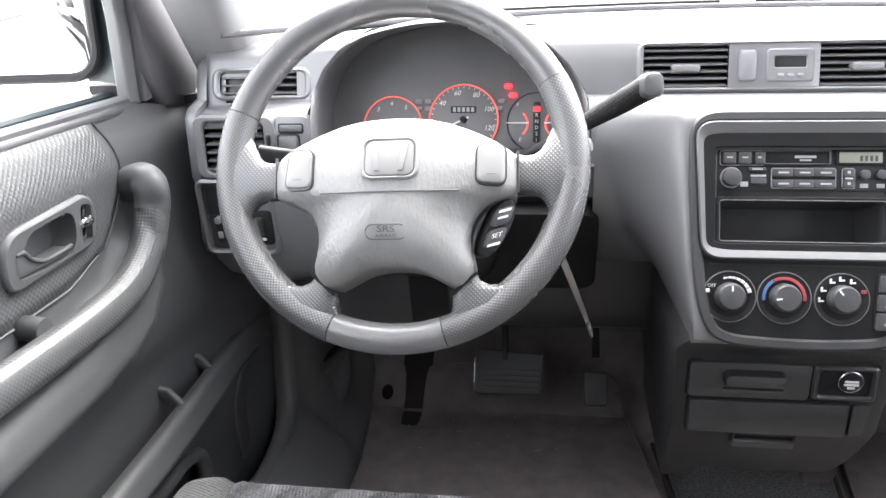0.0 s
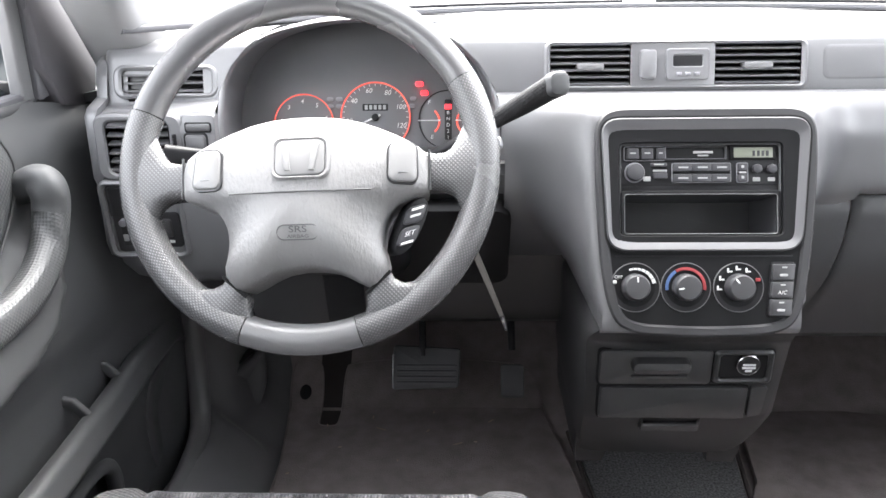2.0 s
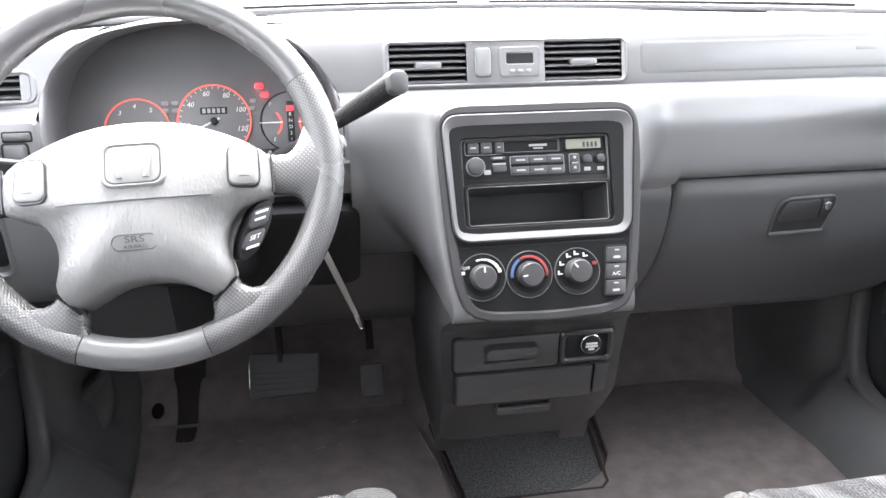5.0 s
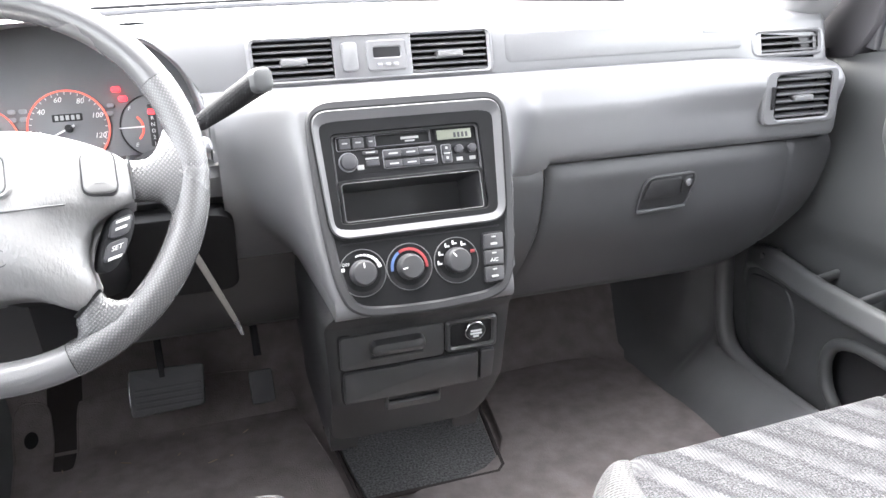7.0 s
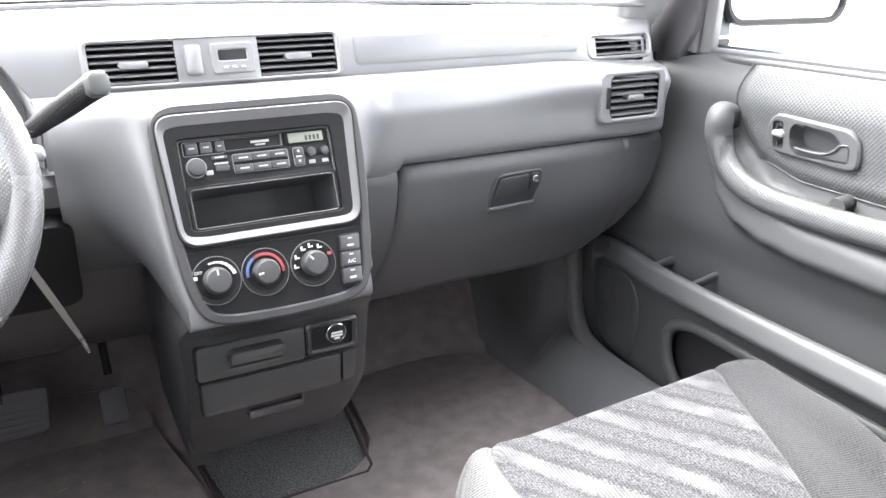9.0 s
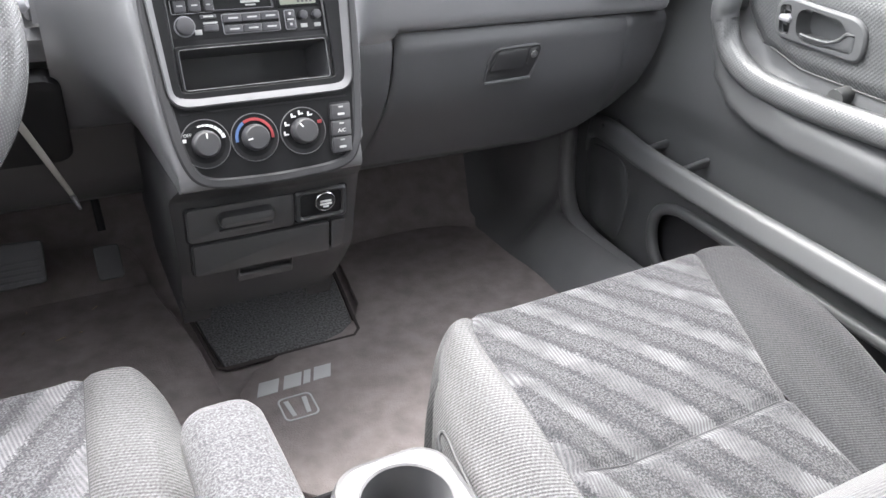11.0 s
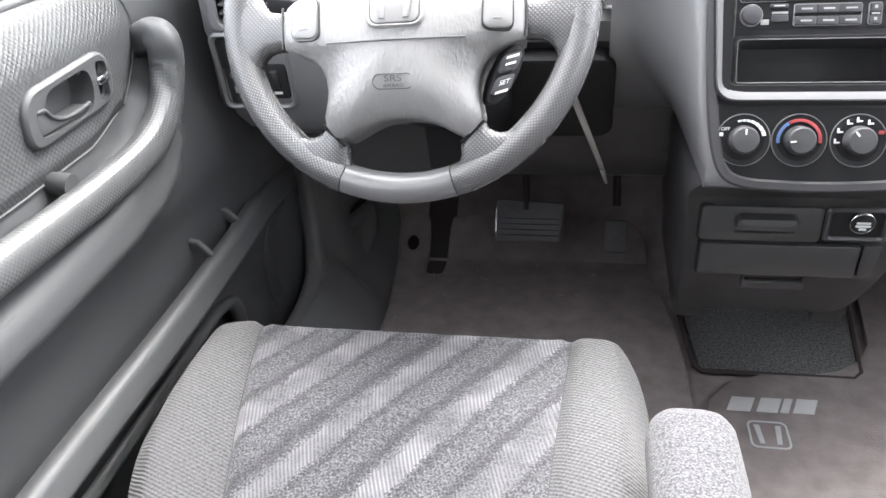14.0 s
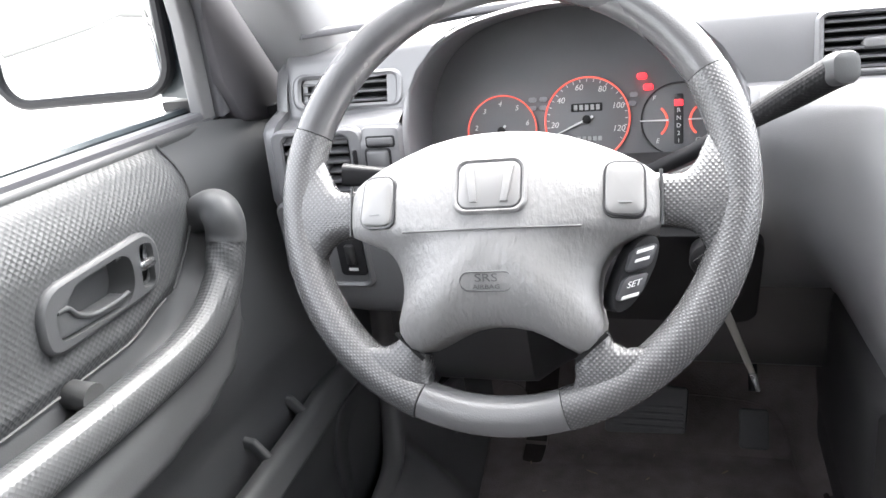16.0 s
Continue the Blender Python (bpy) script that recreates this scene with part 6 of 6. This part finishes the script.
def make_seat(xc, yf, z0, w, sx, label, cushion, backrest, seams, corners, mid=0.575, taper=0.0, flare=0.0, skew=0.0, narrow=0.0):
    """seams: where the insert ends on either side, in front and further back; corners: radii in plan."""
    seat = thing("car_seat", label, "car seat", group="front seats")
    depth = 0.52

    def seam_u(side, t):
        a, b = seams[side]
        return a + (b - a) * min(1.0, t / 0.5)

    def seat_top(u, t):
        z = z0 - 0.045 * ease(0.25, 1.0, t) + 0.006 * math.sin(math.pi * t)
        z += 0.018 * ease(0.58, 0.80, abs(u)) * (0.35 + 0.65 * ease(0.0, 0.5, t)) - 0.020 * ease(0.86, 1.0, abs(u))
        z -= 0.005 * ease(0.022, 0.0, abs(t - mid)) * (seam_u(0, t) < u < seam_u(1, t))
        for side in (0, 1):
            z -= 0.007 * ease(0.035, 0.0, abs(u - seam_u(side, t)))
        return z

    def point(u, s):
        """s runs from low on the front, over the edge, to the back."""
        t = max(0.0, (s - 0.30) / 0.70)
        if s < 0.30:
            q = s / 0.30
            a = math.pi / 2 * q
            y = yf - 0.045 + 0.045 * math.cos(a) - 0.01 * (1 - q)
            z = z0 - 0.055 + 0.055 * math.sin(a) - 0.10 * (1 - q) ** 2 + (seat_top(u, 0.0) - z0) * q
        else:
            y = yf - 0.045 - (depth - 0.045) * t
            z = seat_top(u, t)
        hw = w / 2 * (1 + 0.01 * t)
        r = corners[0 if u < 0 else 1]
        c = max(0.0, abs(u) - (1 - r / hw)) / (r / hw)
        y -= r * (1 - math.sqrt(max(0.0, 1 - c * c * 0.98))) * (1 - t)
        e = max(0.0, abs(u) - 0.88) / 0.12
        x = hw * u + max(0.0, -u) ** 2 * (taper * (min(t, 0.7) / 0.55) ** 2 - flare * min(1.0, t / 0.52) ** 0.5)
        x -= max(0.0, u) ** 2 * narrow * min(1.2, t / 0.55)
        y += skew * u * (1 - t)
        return Vector((xc + x, y, z - 0.022 * e * e))

    ss = sorted(steps(0, 1, 40) + [0.30 + 0.70 * (mid + q) for q in (-0.02, -0.01, 0.0, 0.01, 0.02)])

    def between(k, lo, hi):
        """A strip of the cushion between two lines across it."""
        def f(q, s):
            t = max(0.0, (s - 0.30) / 0.70)
            a, b = lo(t), hi(t)
            return point(a + (b - a) * q, s)
        return grid(f, steps(0, 1, k), ss)

    left, right = (lambda t: seam_u(0, t)), (lambda t: seam_u(1, t))
    part("cushion_insert", between(37, left, right), cushion, seat, "diagonally striped grey cloth insert", sharp=80)
    for side, lo, hi in ((-1, lambda t: -1.0, left), (1, right, lambda t: 1.0)):
        bm = between(17, lo, hi)
        # outer flank of the bolster
        edge = [point(side, s) for s in ss]
        bm = join(bm, loft([edge, [p + Vector((side * 0.006, 0, -0.025)) for p in edge], [p + Vector((side * 0.006, 0, -0.08)) for p in edge], [p + Vector((side * 0.004, 0, -0.19)) for p in edge]], closed=False))
        bmesh.ops.remove_doubles(bm, verts=bm.verts[:], dist=0.0005)
        bmesh.ops.recalc_face_normals(bm, faces=bm.faces)
        # the passenger's outer bolster takes the shaded copy
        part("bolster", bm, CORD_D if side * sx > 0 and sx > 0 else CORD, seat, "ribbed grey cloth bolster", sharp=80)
    # seams
    for side in (0, 1):
        part("seam", sweep([point(seam_u(side, max(0.0, (s - 0.30) / 0.70)), s) for s in ss], circle(0.0007, 8), up=(1, 0, 0)), PIPING, seat)
    sq = 0.30 + 0.70 * mid
    part("seam", sweep([point(u, sq) + Vector((0, 0, -0.0003)) for u in steps(seam_u(0, mid) + 0.01, seam_u(1, mid) - 0.01, 25)], circle(0.0013, 8)), BLACK, seat)
    part("seat_base", box(xc - w / 2 + 0.03, xc + w / 2 - 0.03, yf - 0.50, yf - 0.10, 0.02, z0 - 0.09, 0.01), DARK, seat, "dark seat base and rails")
    if backrest:
        rings = []
        for t in steps(0, 1, 14):
            c = Vector((xc, yf - backrest[2] - backrest[0] * t, z0 - 0.05 + backrest[1] * t))
            hw = w / 2 * (1.04 - 0.12 * t)
            sec = []
            for i in range(28):
                a = 2 * math.pi * i / 28
                cx, cz = math.cos(a), math.sin(a)
                x = hw * abs(cx) ** 0.5 * (1 if cx > 0 else -1)
                y = 0.07 * abs(cz) ** 0.6 * (1 if cz > 0 else -1)
                y += 0.015 * (abs(x) / hw) ** 4 if y > 0 else 0
                y *= 1 - 0.6 * ease(0.85, 1.0, t)
                lean = Vector((0, backrest[1], backrest[0])).normalized()
                sec.append(c + Vector((x, 0, 0)) + lean * y)
            rings.append(sec)
        part("backrest", loft(rings), CORD, seat, "ribbed grey cloth backrest", sharp=80)
    return seat


CUP = material("dark_cup_plastic", (0.075, 0.075, 0.079), 0.35)
PIPING = material("seam_thread", (0.05, 0.05, 0.053), 0.95, spec=0.1)
driver = make_seat(-0.431, 0.868, 0.305, 0.524, -1, "grey patterned cloth driver's seat", CLOTH_D, (0.58, 0.16, 0.45), ((-0.70, -0.53), (0.70, 0.64)), (0.070, 0.055), 0.575, 0.055)
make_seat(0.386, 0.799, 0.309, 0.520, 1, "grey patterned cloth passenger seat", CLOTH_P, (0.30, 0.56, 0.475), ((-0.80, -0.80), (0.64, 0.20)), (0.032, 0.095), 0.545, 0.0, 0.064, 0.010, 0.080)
# fold-down arm rest on the driver's seat
ar = [Vector((-0.143, 0.655, 0.345)), Vector((-0.143, 0.60, 0.352)), Vector((-0.143, 0.45, 0.362)), Vector((-0.143, 0.25, 0.375)), Vector((-0.143, 0.18, 0.38))]
part("armrest", sweep(curve_points(ar, 5), lambda t: [(x * (0.55 + 0.45 * min(1, t * 7) ** 0.5), y * (0.5 + 0.5 * min(1, t * 7) ** 0.5)) for x, y in soften(rrect(0.074, 0.066, 0.024), 1)]), TWEED, driver, "tweed-covered fold-down arm rest", sharp=80)

# ---- folding tray with cup holders ----
tray = thing("cup_holder_tray", "pale grey folding tray with two cup holders", "cup holder")
TP = Plane((-0.022, 0.44, 0.335), (1, 0, 0), (0, 1, 0))
to = rrect(0.114, 0.34, 0.034, 8, (0.002, -0.04))
cups = [(0.001, 0.072, 0.0385), (0.003, -0.020, 0.0375)]


rims = [circle(r + 0.003, 40, (a, b)) for a, b, r in cups]
shell = [holed(TP, inset(to, 0.008), rims, 0.0), loft([TP.ring(inset(to, 0.012), -0.055), TP.ring(inset(to, -0.002), -0.016), TP.ring(to, -0.008), TP.ring(inset(to, 0.003), -0.002), TP.ring(inset(to, 0.008), 0.0)], cap1=False)]
part("tray_shell", join(*shell), TRAY, tray, "rounded pale plastic shell")
for a, b, r in cups:
    part("cup_holder", loft([TP.ring(circle(r + 0.003, 40, (a, b)), 0.0), TP.ring(circle(r + 0.001, 40, (a, b)), -0.0015), TP.ring(circle(r, 40, (a, b)), -0.006), TP.ring(circle(r * 0.9, 40, (a, b)), -0.050), TP.ring(circle(r * 0.84, 40, (a, b)), -0.054), TP.ring(circle(0.002, 40, (a, b)), -0.054)], cap0=False), CUP, tray, "dark round cup well")
part("tray_leg", box(-0.04, 0.005, 0.30, 0.50, 0.0, 0.29, 0.008), DARK, tray)
part("tray_rod", sweep(curve_points([(0.050, 0.586, 0.292), (0.054, 0.598, 0.300), (0.060, 0.601, 0.302), (0.0615, 0.592, 0.300), (0.058, 0.565, 0.296), (0.054, 0.52, 0.290), (0.050, 0.48, 0.280)], 6), circle(0.0022, 10)), BLACK, tray, "bent dark release rod")

# ---- footwell ----
SILL = [(.606, -.004), (.618, .016), (.634, .045), (.655, .070), (.680, .088), (.704, .094), (.716, .090), (.718, .086)]
WALL = [(.606, -.004), (.622, .010), (.650, .028), (.678, .050), (.694, .088), (.700, .14), (.703, .25), (.712, .53)]
SILL, WALL = ([(p.x, p.y) for p in curve_points([(a, b, 0) for a, b in q], 4)] for q in (SILL, WALL))


def kick(y, k):
    """The sill's inner wall, which climbs ahead of the door into the kick panel."""
    (xs_, zs_), (xw, zw) = SILL[k], WALL[k]
    high = ease(0.04, 0.12, zw)
    xw += 0.036 * ease(1.40, 1.305, y) * high + 0.016 * ease(1.44, 1.62, y)
    w = ease(1.285, 1.345, y)
    rise = max(0.0, floor_z(y)) * ease(0.5, 0.1, zw) * 0.8
    return Vector((xs_ + (xw - xs_) * w, y, zs_ + (zw - zs_) * w + rise))


for sx in (-1, 1):
    kp = thing("kick_panel", "black plastic kick panel and sill trim beside the footwell", "kick panel", group="kick panels")
    bm = grid(lambda y, k, sx=sx: (sx * kick(y, k).x, y, kick(y, k).z), steps(0.1, 1.25, 12) + steps(1.26, 1.42, 17) + steps(1.44, 1.84, 11), list(range(len(SILL))))
    if sx < 0:
        bmesh.ops.reverse_faces(bm, faces=bm.faces[:])
    part("panel", bm, KICK, kp, "smooth black panel rising from the carpet", sharp=70)
    roll = [(.712, .1, .078), (.712, .8, .080), (.713, 1.10, .082), (.717, 1.20, .086), (.724, 1.262, .100), (.731, 1.297, .140), (.735, 1.314, .20), (.738, 1.324, .30), (.742, 1.330, .50)]
    part("door_seal", sweep(curve_points([(sx * x, y, z) for x, y, z in roll], 6), soften(rrect(0.030, 0.034, 0.012), 1), up=(sx * 1.0, 0.35, 0.4)), KICK, kp, "rounded black trim along the door opening", sharp=80)
    part("sill_step", thicken(grid(lambda y, k, sx=sx: (sx * (0.722 + 0.035 * k), y, 0.066 - 0.018 * k), steps(0.1, 1.27, 8), [0, 1, 2]), 0.004), KICK, kp)

release = thing("bonnet_release", "black moulded bonnet release lever on the kick panel", "release lever")
FR = Plane((-0.6900, 1.436, 0.080), (0.28, 0.96, 0), (-0.22, 0.06, 0.97))
lobe = round_poly([(-.072, .052), (-.070, -.010), (-.052, -.050), (-.005, -.052), (.050, -.020), (.070, .014), (.074, .052)], 0.030)
part("lever", loft([FR.ring(lobe, -0.03), FR.ring(lobe, 0.004), FR.ring(inset(lobe, 0.003), 0.009), FR.ring(inset(lobe, 0.010), 0.010)] + [FR.ring([(a * q, b * q) for a, b in inset(lobe, 0.010)], 0.010 - 0.016 * (1 - q * q)) for q in (0.8, 0.55, 0.25)]), KICK, release, "dished lever", sharp=70)
part("grip_slot", plate(FR, rrect(0.13, 0.006, 0.002, 2, (0, 0.056)), -0.01, 0.006, 0.002), VOIDM, release)

# pedals
brake = thing("brake_pedal", "wide black ribbed brake pedal", "pedal")
BPD = Plane((-0.338, 1.372, 0.160), (1, 0, 0), (0, 0.55, 0.83))
pd = part("pad", plate(BPD, round_poly([(-.062, -.040), (.057, -.036), (.062, .034), (-.060, .040)], 0.008), -0.014, 0.008, 0.005), RUBBER, brake, "ribbed black rubber pad")
for i in range(4):
    part("rib", plate(BPD, rrect(0.108, 0.0045, 0.002, 3, (0.0, -0.028 + 0.010 * i)), 0.006, 0.0098, 0.0015), RUBBER, pd)
part("edge_strip", plate(BPD, rrect(0.003, 0.045, 0.001, 2, (-0.0612, 0.0)), -0.008, 0.006, 0.001), METAL, pd)
part("arm", sweep(curve_points([(-0.345, 1.385, 0.175), (-0.350, 1.45, 0.28), (-0.355, 1.50, 0.40)], 5), rrect(0.012, 0.022, 0.003, 3)), BLACK, brake)
gas = thing("accelerator_pedal", "narrow black accelerator pedal", "pedal")
GP = Plane((-0.182, 1.395, 0.120), (1, 0, 0), (0, 0.60, 0.80))
part("pad", plate(GP, rrect(0.042, 0.060, 0.006, 4), -0.008, 0.006, 0.004), RUBBER, gas)
part("arm", sweep(curve_points([(-0.182, 1.43, 0.165), (-0.185, 1.49, 0.28), (-0.19, 1.53, 0.40)], 5), circle(0.007, 10)), BLACK, gas)

# mats
FZ = Plane((0, 0, 0), (1, 0, 0), (0, 1, 0))
mat1 = thing("floor_mat", "brown-grey carpet mat in the driver's footwell", "floor mat", group="floor mats")
pts = [(-.60, .75), (-.594, 1.24), (-.612, 1.40), (-.628, 1.52), (-.622, 1.56), (-.578, 1.56), (-.560, 1.54), (-.556, 1.425), (-.550, 1.415), (-.523, 1.413), (-.515, 1.425), (-.518, 1.53), (-.508, 1.56), (-.17, 1.56), (-.120, 1.53), (-.108, 1.42), (-.090, 1.33), (-.070, 1.20), (-.060, .75)]
def lie(q, over=0.0):
    """Lifts a flat piece on to the floor and the toe board."""
    bmesh.ops.bisect_plane(q, geom=q.verts[:] + q.edges[:] + q.faces[:], plane_co=(0, 1.48, 0), plane_no=(0, 1, 0))
    for v in q.verts:
        v.co.z += max(0.0, floor_z(v.co.y)) + over
    return q


part("carpet_sheet", lie(plate(FZ, soften(pts[::-1], 2), 0.0, 0.010, 0.004)), CARPET, mat1)
part("eyelet", lie(plate(FZ, circle(0.012, 20, (-0.595, 1.503)), 0.009, 0.0115, 0.0008)), VOIDM, mat1, "black eyelet in the mat's corner")
part("mat_binding", sweep([Vector((a, b, 0.008 + max(0.0, floor_z(b)))) for a, b in (lambda s: s + s[:1])(soften(pts[::-1], 2))], circle(0.0020, 8), caps=False), CARPET, mat1, "bound edge")
# Same carpet lies below; this dark patch paints the notch's shade.
part("notch_shade", lie(plate(FZ, [(-.566, 1.40), (-.508, 1.40), (-.508, 1.60), (-.57, 1.60)], 0.0, 0.003, 0.001)), BINDING, mat1, "dark patch for the shade in the mat's notch")
mat2 = thing("floor_mat", "brown-grey carpet mat across the passenger side with woven emblem", "floor mat", group="floor mats")
pts = [(-.055, .80), (-.058, 1.155), (.215, 1.165), (.250, 1.40), (.26, 1.478), (.595, 1.478), (.598, 1.30), (.612, 1.22), (.606, 1.10), (.604, .60), (.30, .58), (.30, .80)]
part("carpet_sheet", plate(FZ, soften(pts, 2), 0.0, 0.010, 0.004), CARPET, mat2)
tunnel = thing("tunnel_carpet", "charcoal carpet strip on the floor between the seats", "floor mat")
part("strip", plate(FZ, rrect(0.30, 0.52, 0.02, 4, (-0.02, 0.556)), 0.0, 0.013, 0.004), MATDARK, tunnel)
mat3 = thing("carpet_patch", "charcoal loop carpet under the centre console", "floor mat")
pts = [(-.045, 1.168), (.192, 1.166), (.226, 1.40), (-.07, 1.40)]
part("patch", plate(FZ, pts, 0.0, 0.008, 0.003), MATDARK, mat3)
part("patch_binding", sweep([Vector((a, b, 0.007)) for a, b in ((.232, 1.42), (.222, 1.34), (.205, 1.22), (.199, 1.175), (.185, 1.160), (-.045, 1.160), (-.056, 1.17), (-.075, 1.40))], circle(0.0042, 8)), BINDING, mat3, "dark bound edge")
# woven emblem: plain slanted bars and a framed square
part("woven_mark", join(*[plate(FZ, [(a - 0.004, 1.065 + s), (a + w - 0.004, 1.065 + s), (a + w + 0.008, 1.097 + s), (a + 0.008, 1.097 + s)], 0.009, 0.0112, 0.0004) for a, w, s in ((-0.015, 0.034, 0), (0.028, 0.030, 0.001), (0.062, 0.012, 0.002), (0.080, 0.030, 0.003))]), WOVEN, mat2, "pale woven bars")
part("woven_frame", rim(FZ, rrect(0.056, 0.056, 0.010, 4, (0.034, 1.018)), rrect(0.050, 0.050, 0.008, 4, (0.034, 1.018)), 0.009, 0.0112, 0.0004), WOVEN, mat2)
for sx in (-1, 1):
    part("woven_bar", plate(FZ, [(0.034 + sx * .008, .999), (0.034 + sx * .015, .999), (0.034 + sx * .019, 1.037), (0.034 + sx * .011, 1.037)][::sx], 0.009, 0.0112, 0.0004), WOVEN, mat2)
part("mat_bar", box(-0.06, 0.05, 0.818, 0.830, 0.0, 0.018, 0.004), BLACK, mat2)

# litter on the driver's mat
rnd = random.Random(7)
for k, (x, y, ln, ang) in enumerate(((-0.283, 1.353, 0.018, 20), (-0.332, 1.46, 0.008, 70), (-0.43, 1.40, 0.022, -25), (-0.22, 1.43, 0.014, 40), (-0.50, 1.34, 0.007, 10), (-0.39, 1.30, 0.006, 80), (-0.535, 1.41, 0.010, 95), (-0.45, 1.44, 0.012, 85), (-0.34, 1.395, 0.009, 50), (-0.58, 1.26, 0.006, 30), (-0.25, 1.36, 0.006, 0))):
    pl = Plane((x, y, 0.011), (math.cos(radians(ang)), math.sin(radians(ang)), 0), (-math.sin(radians(ang)), math.cos(radians(ang)), 0))
    ob = part("litter", plate(pl, [(-ln / 2, 0), (-ln / 6, -0.0016), (ln / 2, -0.0005), (ln / 3, 0.0014)], 0.0, 0.0016, 0.0004), STRAW)
    tagged(ob, "pale dry scrap of leaf on the carpet mat", "litter", "litter on the mat")
